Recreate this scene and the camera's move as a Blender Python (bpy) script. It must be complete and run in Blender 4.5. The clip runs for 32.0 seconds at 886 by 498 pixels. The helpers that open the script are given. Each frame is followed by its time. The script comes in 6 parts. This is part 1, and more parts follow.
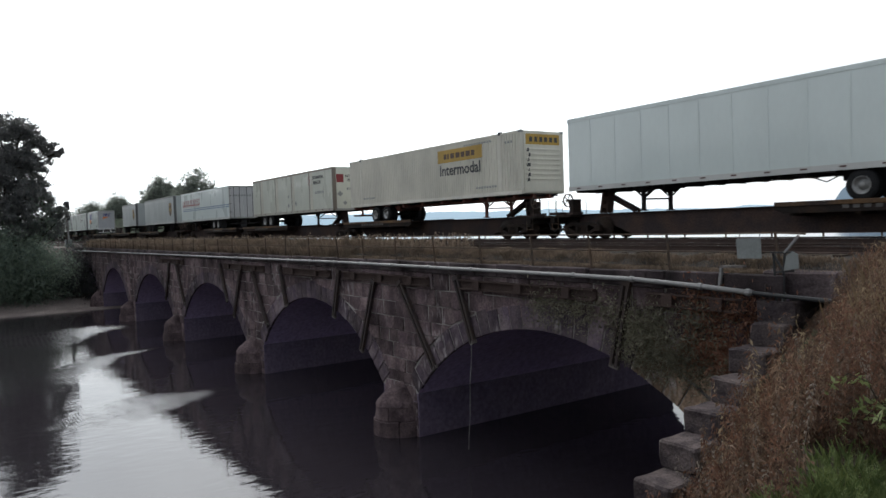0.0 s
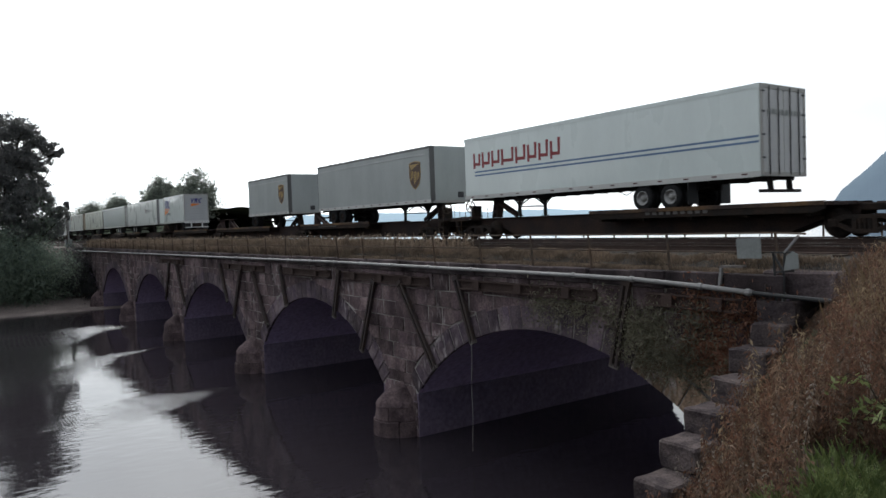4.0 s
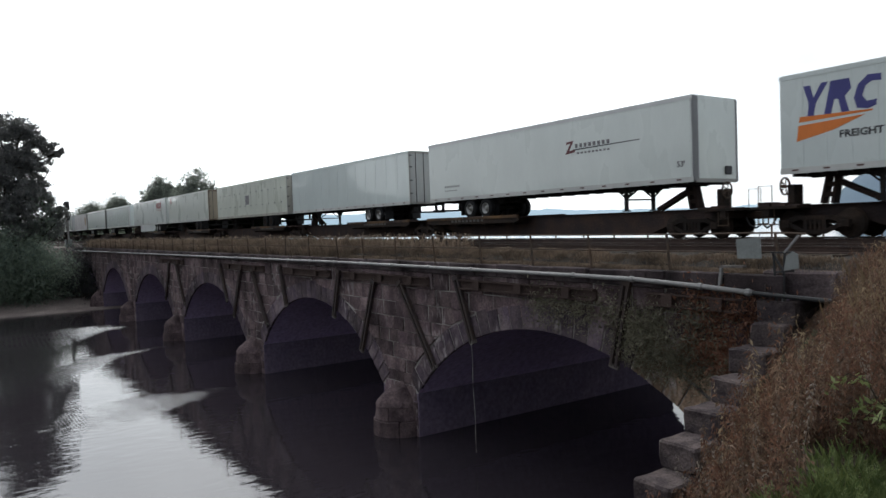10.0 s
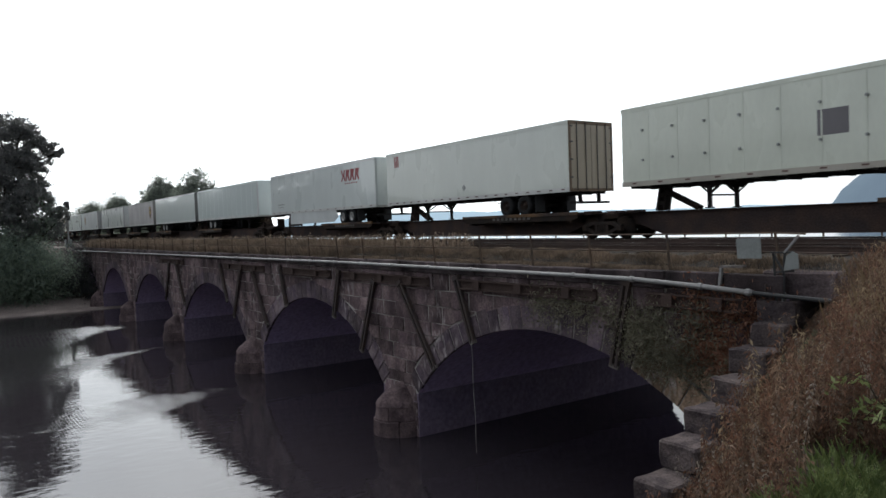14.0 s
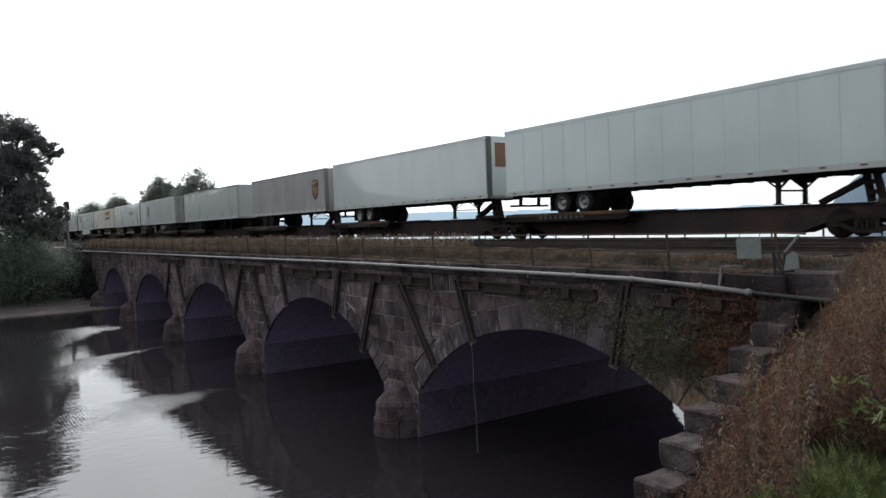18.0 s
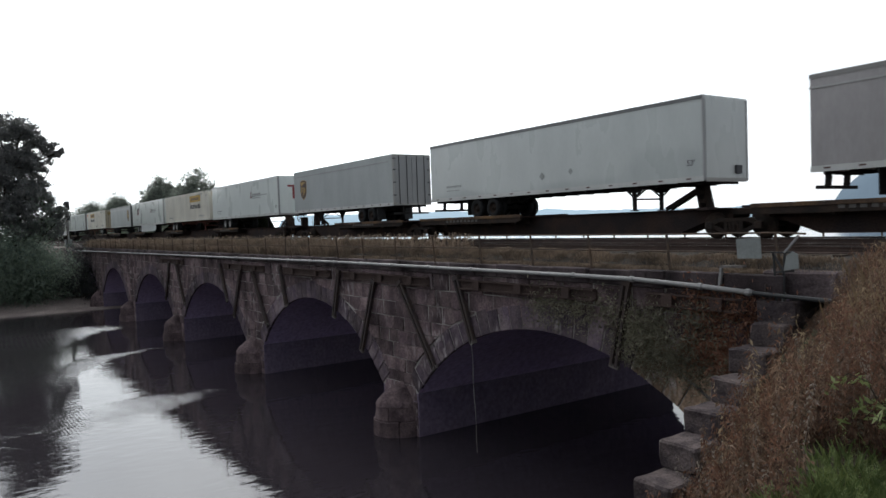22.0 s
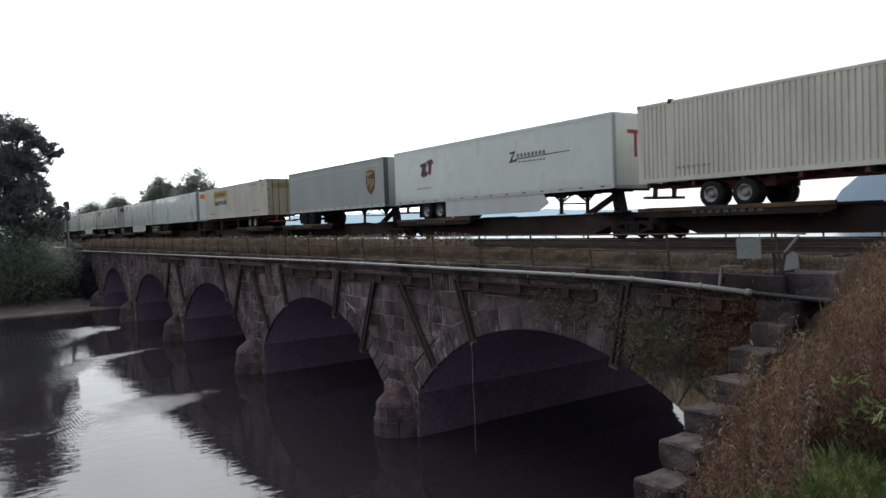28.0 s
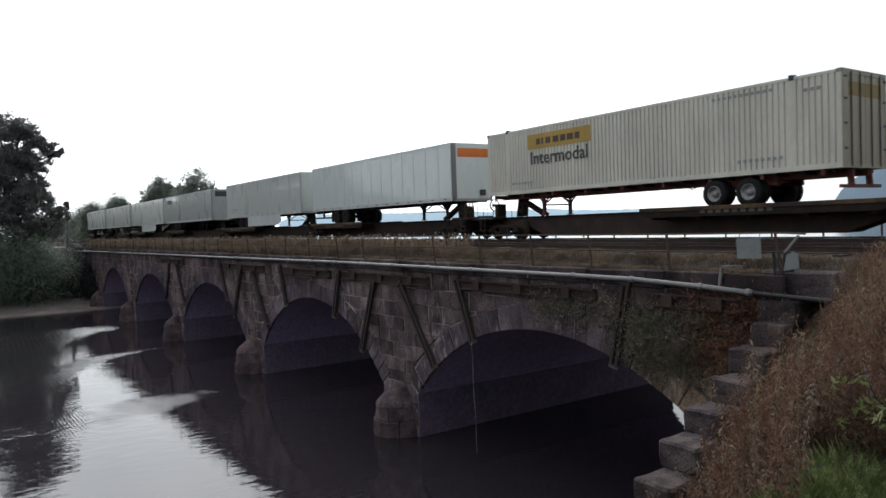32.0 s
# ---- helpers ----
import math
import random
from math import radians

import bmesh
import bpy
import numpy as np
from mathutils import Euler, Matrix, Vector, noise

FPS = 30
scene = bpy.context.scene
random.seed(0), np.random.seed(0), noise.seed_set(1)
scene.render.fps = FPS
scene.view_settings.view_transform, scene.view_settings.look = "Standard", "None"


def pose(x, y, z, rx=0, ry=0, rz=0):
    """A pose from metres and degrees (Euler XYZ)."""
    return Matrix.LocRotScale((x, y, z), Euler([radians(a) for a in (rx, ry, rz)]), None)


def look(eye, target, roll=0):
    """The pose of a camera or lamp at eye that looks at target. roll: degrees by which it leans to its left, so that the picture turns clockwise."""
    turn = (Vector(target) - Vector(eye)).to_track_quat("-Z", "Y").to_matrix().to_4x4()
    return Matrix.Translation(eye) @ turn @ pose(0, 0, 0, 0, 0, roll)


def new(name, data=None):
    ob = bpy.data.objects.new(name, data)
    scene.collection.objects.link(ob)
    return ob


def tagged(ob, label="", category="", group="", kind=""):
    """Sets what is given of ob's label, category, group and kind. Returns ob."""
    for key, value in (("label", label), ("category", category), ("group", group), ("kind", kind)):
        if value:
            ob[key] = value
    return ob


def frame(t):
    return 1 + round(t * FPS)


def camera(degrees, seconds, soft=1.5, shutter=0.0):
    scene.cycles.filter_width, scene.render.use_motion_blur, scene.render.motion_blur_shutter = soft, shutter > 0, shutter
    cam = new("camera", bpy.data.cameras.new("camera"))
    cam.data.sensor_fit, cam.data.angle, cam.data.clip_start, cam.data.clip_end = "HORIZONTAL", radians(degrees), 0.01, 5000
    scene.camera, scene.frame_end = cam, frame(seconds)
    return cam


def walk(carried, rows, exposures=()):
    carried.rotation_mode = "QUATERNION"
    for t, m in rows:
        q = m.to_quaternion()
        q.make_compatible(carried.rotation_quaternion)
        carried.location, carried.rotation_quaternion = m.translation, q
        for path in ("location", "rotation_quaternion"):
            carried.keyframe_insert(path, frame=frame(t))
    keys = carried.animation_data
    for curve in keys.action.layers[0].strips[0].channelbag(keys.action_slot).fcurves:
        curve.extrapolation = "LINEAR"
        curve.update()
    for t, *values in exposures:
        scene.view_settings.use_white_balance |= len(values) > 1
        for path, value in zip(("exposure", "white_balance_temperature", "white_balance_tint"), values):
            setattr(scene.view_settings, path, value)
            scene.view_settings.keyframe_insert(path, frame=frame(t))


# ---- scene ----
cam = camera(62.75, 32.0, soft=1.5, shutter=0.12)
EYE = (0.0, 0.0, 0.82)                       # rail top of the line is z = 0
YAW, PITCH, ROLL = radians(34.62), radians(-1.964), -1.998
AIM = (EYE[0] - math.cos(YAW) * math.cos(PITCH), EYE[1] + math.sin(YAW) * math.cos(PITCH), EYE[2] + math.sin(PITCH))
walk(cam, [(0.0, look(EYE, AIM, ROLL)), (32.0, look(EYE, AIM, ROLL))], exposures=[(0.0, 0.22), (5.0, 0.22), (6.5, 0.12), (8.2, -0.08), (9.4, 0.12), (10.6, 0.22), (32.0, 0.22)])

# ---- world and sun ----
SUN_EL, SUN_AZ = radians(36), radians(-72)   # azimuth from +y towards +x
BACKSKY, BROAD, GLOW = 4.4, 7.0, 26.0         # brightness of the cloud away from the sun, towards it, and close round it
world = bpy.data.worlds.new("hazy_sky")
scene.world = world
world.use_nodes = True
wn, wl = world.node_tree.nodes, world.node_tree.links
wn.clear()
w_out, w_bg = wn.new("ShaderNodeOutputWorld"), wn.new("ShaderNodeBackground")
w_sky = wn.new("ShaderNodeTexSky")
w_sky.sky_type, w_sky.sun_disc = "NISHITA", False
w_sky.sun_elevation, w_sky.sun_rotation = SUN_EL, SUN_AZ
w_sky.air_density, w_sky.dust_density, w_sky.ozone_density = 1.0, 1.2, 1.5
w_tc, w_map = wn.new("ShaderNodeTexCoord"), wn.new("ShaderNodeMapping")
w_map.inputs["Scale"].default_value = (1.0, 1.0, 2.6)
w_cl = wn.new("ShaderNodeTexNoise")
w_cl.inputs["Scale"].default_value, w_cl.inputs["Detail"].default_value = 1.7, 6.0
w_cover = wn.new("ShaderNodeMapRange")        # how much of the blue the haze and cloud cover
w_cover.inputs["From Min"].default_value, w_cover.inputs["From Max"].default_value = 0.42, 0.6
w_cover.inputs["To Min"].default_value, w_cover.inputs["To Max"].default_value = 0.5, 1.0
SUN_DIR = Vector((math.sin(SUN_AZ) * math.cos(SUN_EL), math.cos(SUN_AZ) * math.cos(SUN_EL), math.sin(SUN_EL)))


def w_math(op, a, b):
    m = wn.new("ShaderNodeMath")
    m.operation = op
    for i, v in enumerate((a, b)):
        if isinstance(v, (int, float)):
            m.inputs[i].default_value = v
        else:
            wl.new(v, m.inputs[i])
    return m.outputs[0]


w_dot = wn.new("ShaderNodeVectorMath")
w_dot.operation = "DOT_PRODUCT"
w_dot.inputs[1].default_value = SUN_DIR
wl.new(w_tc.outputs["Generated"], w_dot.inputs[0])
w_pos = w_math("MAXIMUM", w_dot.outputs["Value"], 0.0)
w_halfc = w_math("MULTIPLY_ADD", w_dot.outputs["Value"], 0.5)
w_halfc.node.inputs[2].default_value = 0.5
# thin cloud scatters forward: brightest round the sun, dimmest opposite it
w_lit = w_math("ADD", w_math("MULTIPLY", w_math("POWER", w_halfc, 2.0), BROAD), w_math("MULTIPLY", w_math("POWER", w_pos, 7.0), GLOW))
w_lit = w_math("ADD", w_lit, BACKSKY)
w_cloud = wn.new("ShaderNodeVectorMath")
w_cloud.operation = "SCALE"
w_cloud.inputs[0].default_value = (0.95, 1.0, 1.035)
wl.new(w_lit, w_cloud.inputs["Scale"])
w_mix = wn.new("ShaderNodeMix")
w_mix.data_type = "RGBA"
wl.new(w_tc.outputs["Generated"], w_map.inputs["Vector"])
wl.new(w_map.outputs["Vector"], w_cl.inputs["Vector"])
wl.new(w_cl.outputs["Fac"], w_cover.inputs["Value"])
w_sep, w_low = wn.new("ShaderNodeSeparateXYZ"), wn.new("ShaderNodeMapRange")      # haze closes in towards the horizon
w_low.inputs["From Min"].default_value, w_low.inputs["From Max"].default_value = 0.06, 0.3
w_low.inputs["To Min"].default_value, w_low.inputs["To Max"].default_value = 1.0, 0.0
wl.new(w_tc.outputs["Generated"], w_sep.inputs[0])
wl.new(w_sep.outputs["Z"], w_low.inputs["Value"])
wl.new(w_math("MAXIMUM", w_cover.outputs["Result"], w_low.outputs["Result"]), w_mix.inputs["Factor"])
wl.new(w_sky.outputs["Color"], w_mix.inputs["A"])
wl.new(w_cloud.outputs["Vector"], w_mix.inputs["B"])
wl.new(w_mix.outputs["Result"], w_bg.inputs["Color"])
w_bg.inputs["Strength"].default_value = 0.1
wl.new(w_bg.outputs["Background"], w_out.inputs["Surface"])

sun_data = bpy.data.lights.new("sun", "SUN")
sun_data.energy, sun_data.angle, sun_data.color = 0.7, radians(14), (1.0, 0.95, 0.87)
sun = new("sun", sun_data)
sun.matrix_world = look(SUN_DIR * 60, (0, 0, 0))

# ---- materials ----
def mat(name, base, rough=0.7, metal=0.0, var=0.25, scale=3.0, fine=30.0, bump=0.25, spec=0.5, rand=0.0, second=None, amount=0.5, dist=0.02, coat=0.0, stretch=(1, 1, 1), trans=0.0):
    """Two scales of noise over a base colour, patches of a second colour, and fine relief."""
    m = bpy.data.materials.new(name)
    m.use_nodes = True
    n, l = m.node_tree.nodes, m.node_tree.links
    b = n["Principled BSDF"]
    tc, mp = n.new("ShaderNodeTexCoord"), n.new("ShaderNodeMapping")
    mp.inputs["Scale"].default_value = stretch
    l.new(tc.outputs["Object"], mp.inputs["Vector"])
    big, small = n.new("ShaderNodeTexNoise"), n.new("ShaderNodeTexNoise")
    for t, s, d in ((big, scale, 4.0), (small, fine, 3.0)):
        t.inputs["Scale"].default_value, t.inputs["Detail"].default_value = s, d
        l.new(mp.outputs["Vector"], t.inputs["Vector"])
    if rand:
        info, add = n.new("ShaderNodeObjectInfo"), n.new("ShaderNodeVectorMath")
        add.operation = "ADD"
        sc = n.new("ShaderNodeMath")
        sc.operation, sc.inputs[1].default_value = "MULTIPLY", 37.0
        l.new(info.outputs["Random"], sc.inputs[0])
        l.new(mp.outputs["Vector"], add.inputs[0])
        l.new(sc.outputs[0], add.inputs[1])
        l.new(add.outputs[0], big.inputs["Vector"])
    ramp = n.new("ShaderNodeValToRGB")
    ramp.color_ramp.elements[0].position, ramp.color_ramp.elements[1].position = 0.5 - amount * 0.28, 0.5 + (1 - amount) * 0.3
    dark = [c * (1 - var) for c in base]
    two = second if second else [min(1.0, c * (1 + var * 0.5)) for c in base]
    ramp.color_ramp.elements[0].color, ramp.color_ramp.elements[1].color = (*(base if second else dark), 1), (*two, 1)
    l.new(big.outputs["Fac"], ramp.inputs["Fac"])
    fr = n.new("ShaderNodeMapRange")
    fr.inputs["From Min"].default_value, fr.inputs["From Max"].default_value = 0.25, 0.75
    fr.inputs["To Min"].default_value, fr.inputs["To Max"].default_value = 1 - var, 1 + var * 0.6
    l.new(small.outputs["Fac"], fr.inputs["Value"])
    val = fr.outputs["Result"]
    if rand:
        rr, mul = n.new("ShaderNodeMapRange"), n.new("ShaderNodeMath")
        rr.inputs["To Min"].default_value, rr.inputs["To Max"].default_value = 1 - rand, 1 + rand
        mul.operation = "MULTIPLY"
        l.new(info.outputs["Random"], rr.inputs["Value"])
        l.new(rr.outputs["Result"], mul.inputs[0])
        l.new(val, mul.inputs[1])
        val = mul.outputs[0]
    mix = n.new("ShaderNodeVectorMath")
    mix.operation = "SCALE"
    l.new(ramp.outputs["Color"], mix.inputs[0])
    l.new(val, mix.inputs["Scale"])
    l.new(mix.outputs["Vector"], b.inputs["Base Color"])
    rg = n.new("ShaderNodeMapRange")
    rg.inputs["To Min"].default_value, rg.inputs["To Max"].default_value = max(0.03, rough - 0.12), min(1.0, rough + 0.12)
    l.new(big.outputs["Fac"], rg.inputs["Value"])
    l.new(rg.outputs["Result"], b.inputs["Roughness"])
    b.inputs["Metallic"].default_value = metal
    b.inputs["Specular IOR Level"].default_value = spec
    b.inputs["Coat Weight"].default_value = coat
    if bump:
        bp = n.new("ShaderNodeBump")
        bp.inputs["Strength"].default_value, bp.inputs["Distance"].default_value = bump, dist
        l.new(small.outputs["Fac"], bp.inputs["Height"])
        l.new(bp.outputs["Normal"], b.inputs["Normal"])
    if trans:
        b.inputs["Transmission Weight"].default_value = trans
    return m


def leaf_mat(name, base, second, var=0.35, rough=0.6):
    """Leaves: each island its own shade, with light coming through."""
    m = bpy.data.materials.new(name)
    m.use_nodes = True
    n, l = m.node_tree.nodes, m.node_tree.links
    b = n["Principled BSDF"]
    geo, ramp = n.new("ShaderNodeNewGeometry"), n.new("ShaderNodeValToRGB")
    ramp.color_ramp.elements[0].color, ramp.color_ramp.elements[1].color = (*base, 1), (*second, 1)
    tc, no, hs = n.new("ShaderNodeTexCoord"), n.new("ShaderNodeTexNoise"), n.new("ShaderNodeVectorMath")
    no.inputs["Scale"].default_value = 1.3
    l.new(tc.outputs["Object"], no.inputs["Vector"])
    mr = n.new("ShaderNodeMapRange")
    mr.inputs["From Min"].default_value, mr.inputs["From Max"].default_value = 0.3, 0.7
    mr.inputs["To Min"].default_value, mr.inputs["To Max"].default_value = 1 - var, 1 + var
    l.new(no.outputs["Fac"], mr.inputs["Value"])
    hs.operation = "SCALE"
    l.new(geo.outputs["Random Per Island"], ramp.inputs["Fac"])
    l.new(ramp.outputs["Color"], hs.inputs[0])
    l.new(mr.outputs["Result"], hs.inputs["Scale"])
    l.new(hs.outputs["Vector"], b.inputs["Base Color"])
    b.inputs["Roughness"].default_value = rough
    b.inputs["Specular IOR Level"].default_value = 0.25
    tr, mx, out = n.new("ShaderNodeBsdfTranslucent"), n.new("ShaderNodeMixShader"), n["Material Output"]
    l.new(hs.outputs["Vector"], tr.inputs["Color"])
    mx.inputs["Fac"].default_value = 0.45
    l.new(b.outputs["BSDF"], mx.inputs[1])
    l.new(tr.outputs["BSDF"], mx.inputs[2])
    l.new(mx.outputs["Shader"], out.inputs["Surface"])
    return m


M_STONE = mat("weathered_stone", (0.1, 0.07, 0.077), 0.92, spec=0.1, var=0.42, scale=1.7, fine=11, bump=0.9, rand=0.36, second=(0.192, 0.141, 0.14), amount=0.45, dist=0.05)
M_RING = mat("ring_stone", (0.091, 0.068, 0.087), 0.92, spec=0.1, var=0.38, scale=1.6, fine=12, bump=0.9, rand=0.26, second=(0.147, 0.115, 0.121), dist=0.05)
M_MORTAR = mat("lime_mortar", (0.12, 0.105, 0.098), 0.95, spec=0.1, var=0.35, scale=0.9, fine=25, bump=0.4, second=(0.4, 0.375, 0.35), amount=0.5)
# stray light in the dark vault is put into its pale violet base
M_VAULT = mat("pale_vault_stone", (0.44, 0.35, 0.55), 0.9, spec=0.1, var=0.3, scale=0.8, fine=5, bump=0.4, second=(0.46, 0.365, 0.55))
M_STEP = mat("step_stone", (0.05, 0.04, 0.043), 0.92, spec=0.1, var=0.42, scale=2.2, fine=20, bump=0.9, rand=0.15, second=(0.128, 0.102, 0.098), dist=0.03)
M_COPING = mat("coping_concrete", (0.05, 0.039, 0.042), 0.92, spec=0.1, var=0.4, scale=1.5, fine=18, bump=0.7, rand=0.25, second=(0.097, 0.075, 0.077))
M_WARM = mat("ochre_stone", (0.22, 0.15, 0.105), 0.92, spec=0.1, var=0.42, scale=1.4, fine=13, bump=0.8, rand=0.25, second=(0.3, 0.215, 0.155), amount=0.42, dist=0.04)


def weathered(m, soot=0.5, pale=1.4, lime=0.85):
    """Soot and damp lie over the face in broad uneven patches; lime has run out of the joints in ragged pale blots."""
    n, l = m.node_tree.nodes, m.node_tree.links
    b = n["Principled BSDF"]
    src = b.inputs["Base Color"].links[0].from_socket
    tc = n.new("ShaderNodeTexCoord")

    def field(scale, stretch, f0, f1, t0, t1, detail=5.0):
        mp, no, mr = n.new("ShaderNodeMapping"), n.new("ShaderNodeTexNoise"), n.new("ShaderNodeMapRange")
        mp.inputs["Scale"].default_value = stretch
        no.inputs["Scale"].default_value, no.inputs["Detail"].default_value = scale, detail
        for k, v in (("From Min", f0), ("From Max", f1), ("To Min", t0), ("To Max", t1)):
            mr.inputs[k].default_value = v
        l.new(tc.outputs["Object"], mp.inputs["Vector"])
        l.new(mp.outputs["Vector"], no.inputs["Vector"])
        l.new(no.outputs["Fac"], mr.inputs["Value"])
        return mr.outputs["Result"]

    def times(p, q):
        mu = n.new("ShaderNodeMath")
        mu.operation = "MULTIPLY"
        l.new(p, mu.inputs[0])
        l.new(q, mu.inputs[1])
        return mu.outputs[0]

    sc, mx = n.new("ShaderNodeVectorMath"), n.new("ShaderNodeMix")
    sc.operation, mx.data_type = "SCALE", "RGBA"
    l.new(src, sc.inputs[0])
    l.new(times(field(1.0, (0.8, 1.0, 0.4), 0.34, 0.66, soot, pale), field(0.3, (1.0, 1.0, 0.8), 0.35, 0.65, 0.75, 1.25)), sc.inputs["Scale"])
    blots = times(field(0.55, (1.0, 1.0, 0.7), 0.5, 0.64, 0.0, 1.0, 2.0), field(3.2, (1.5, 1.0, 0.6), 0.53, 0.7, 0.0, lime, 6.0))
    l.new(blots, mx.inputs["Factor"])
    l.new(sc.outputs["Vector"], mx.inputs["A"])
    mx.inputs["B"].default_value = (0.42, 0.37, 0.37, 1)
    l.new(mx.outputs["Result"], b.inputs["Base Color"])


for _m in (M_STONE, M_RING, M_WARM):
    weathered(_m)
weathered(M_COPING, lime=0.35)
M_RUST = mat("rusted_steel", (0.04, 0.029, 0.03), 0.88, metal=0.1, var=0.35, scale=3, fine=35, bump=0.4, second=(0.062, 0.042, 0.035))
M_WALE = mat("red_rusted_channel", (0.075, 0.052, 0.046), 0.88, spec=0.1, var=0.4, scale=2, fine=25, bump=0.4, second=(0.06, 0.042, 0.038))
M_RAILING = mat("railing_steel", (0.07, 0.055, 0.045), 0.8, metal=0.4, var=0.3, scale=3, fine=40, second=(0.12, 0.075, 0.05))
M_PIPE = mat("galvanised_pipe", (0.21, 0.205, 0.205), 0.62, metal=0.2, var=0.2, scale=2, fine=30, second=(0.3, 0.29, 0.285), bump=0.1)
M_RAIL_SIDE = mat("rusty_rail", (0.075, 0.048, 0.04), 0.8, metal=0.3, var=0.3, scale=2, fine=30)
M_RAIL_TOP = mat("polished_rail", (0.6, 0.59, 0.58), 0.16, metal=0.95, var=0.1, scale=2, fine=30, bump=0.05)
M_TIE = mat("creosote_timber", (0.06, 0.045, 0.035), 0.9, spec=0.1, var=0.4, scale=4, fine=30)
M_BALLAST = mat("ballast_stone", (0.045, 0.04, 0.038), 0.95, spec=0.04, var=0.6, scale=1.2, fine=16, bump=1.0, dist=0.06, second=(0.085, 0.075, 0.066))
M_SOIL = mat("bank_soil", (0.055, 0.042, 0.03), 0.95, spec=0.05, var=0.4, scale=0.7, fine=12, bump=0.8, second=(0.04, 0.042, 0.022), dist=0.05)
M_DRYGRASS_GROUND = mat("dry_turf", (0.13, 0.095, 0.058), 0.95, spec=0.1, var=0.4, scale=0.9, fine=18, bump=0.9, second=(0.085, 0.065, 0.045), dist=0.04)

M_MUD = mat("river_mud", (0.24, 0.2, 0.185), 0.9, spec=0.1, var=0.35, scale=0.4, fine=6, bump=0.5, second=(0.17, 0.14, 0.13))
M_TYRE = mat("tyre_rubber", (0.022, 0.022, 0.023), 0.85, spec=0.12, var=0.3, scale=6, fine=40)
M_ALLOY = mat("wheel_rim", (0.36, 0.36, 0.36), 0.4, metal=0.7, var=0.25, scale=6, fine=40, second=(0.24, 0.235, 0.225))
M_DARK = mat("dark_underframe", (0.03, 0.028, 0.027), 0.75, spec=0.12, var=0.35, scale=3, fine=25)
M_CAR = mat("weathered_car_steel", (0.04, 0.031, 0.031), 0.88, spec=0.12, metal=0.0, var=0.4, scale=1.3, fine=18, rand=0.3, second=(0.068, 0.044, 0.036), amount=0.4)
M_CARDARK = mat("grimy_car_steel", (0.026, 0.021, 0.019), 0.88, spec=0.12, var=0.4, scale=1.5, fine=18, rand=0.2, second=(0.05, 0.034, 0.026), amount=0.3)
M_BARK = mat("bark", (0.06, 0.048, 0.036), 0.95, spec=0.1, var=0.4, scale=3, fine=20, bump=0.9, dist=0.05)
M_ENAMEL = mat("sign_enamel", (0.215, 0.228, 0.224), 0.5, var=0.15, scale=3, fine=20, bump=0.1)
M_BLACK = mat("black_paint", (0.02, 0.02, 0.022), 0.6, var=0.3, scale=4, fine=30)
M_ROPE = mat("pale_rope", (0.3, 0.28, 0.27), 0.9, var=0.2, scale=8, fine=60)

_paints = {}
def paint(rgb, rough=0.35, dirt=0.12, metal=0.0):
    """Vehicle paint with faint vertical streaks of road dirt."""
    key = (tuple(rgb), rough, dirt)
    if key not in _paints:
        _paints[key] = mat("vehicle_paint", rgb, rough, metal=metal, var=dirt * 0.35, scale=0.55, fine=7, bump=0.02, second=[c * (1 - dirt) for c in rgb], amount=0.4, stretch=(1.6, 1.6, 0.6), dist=0.01, coat=0.7 if rough < 0.32 else 0.0)
    return _paints[key]

# ---- mesh helpers ----
def part(name, bm, material, parent=None, label="", smooth=False):
    me = bpy.data.meshes.new(name)
    if isinstance(bm, tuple):
        me.from_pydata(bm[0], [], bm[1])
    else:
        bm.to_mesh(me)
        bm.free()
    me.materials.append(material)
    if smooth:
        me.shade_smooth()
    ob = new(name, me)
    if parent is not None:
        ob.parent = parent
    if label:
        ob["label"] = label
    return ob


def shared(name, me, parent, m=None):
    ob = new(name, me)
    ob.parent = parent
    if m is not None:
        ob.matrix_basis = m
    return ob


def box(bm, x0, x1, y0, y1, z0, z1, bevel=0.0, m=None):
    vs = [bm.verts.new((x, y, z)) for x in (x0, x1) for y in (y0, y1) for z in (z0, z1)]
    fs = [bm.faces.new([vs[i] for i in f]) for f in ((0, 1, 3, 2), (4, 6, 7, 5), (0, 4, 5, 1), (2, 3, 7, 6), (0, 2, 6, 4), (1, 5, 7, 3))]
    if bevel:
        es = list({e for f in fs for e in f.edges})
        r = bmesh.ops.bevel(bm, geom=es, offset=bevel, segments=1, affect="EDGES", profile=0.5)
        vs = list({v for f in r["faces"] for v in f.verts} | {v for v in vs if v.is_valid})
    if m is not None:
        bmesh.ops.transform(bm, matrix=m, verts=[v for v in vs if v.is_valid])
    return bm


def boxes(*rows, bevel=0.0):
    bm = bmesh.new()
    for r in rows:
        box(bm, *r, bevel=bevel)
    return bm


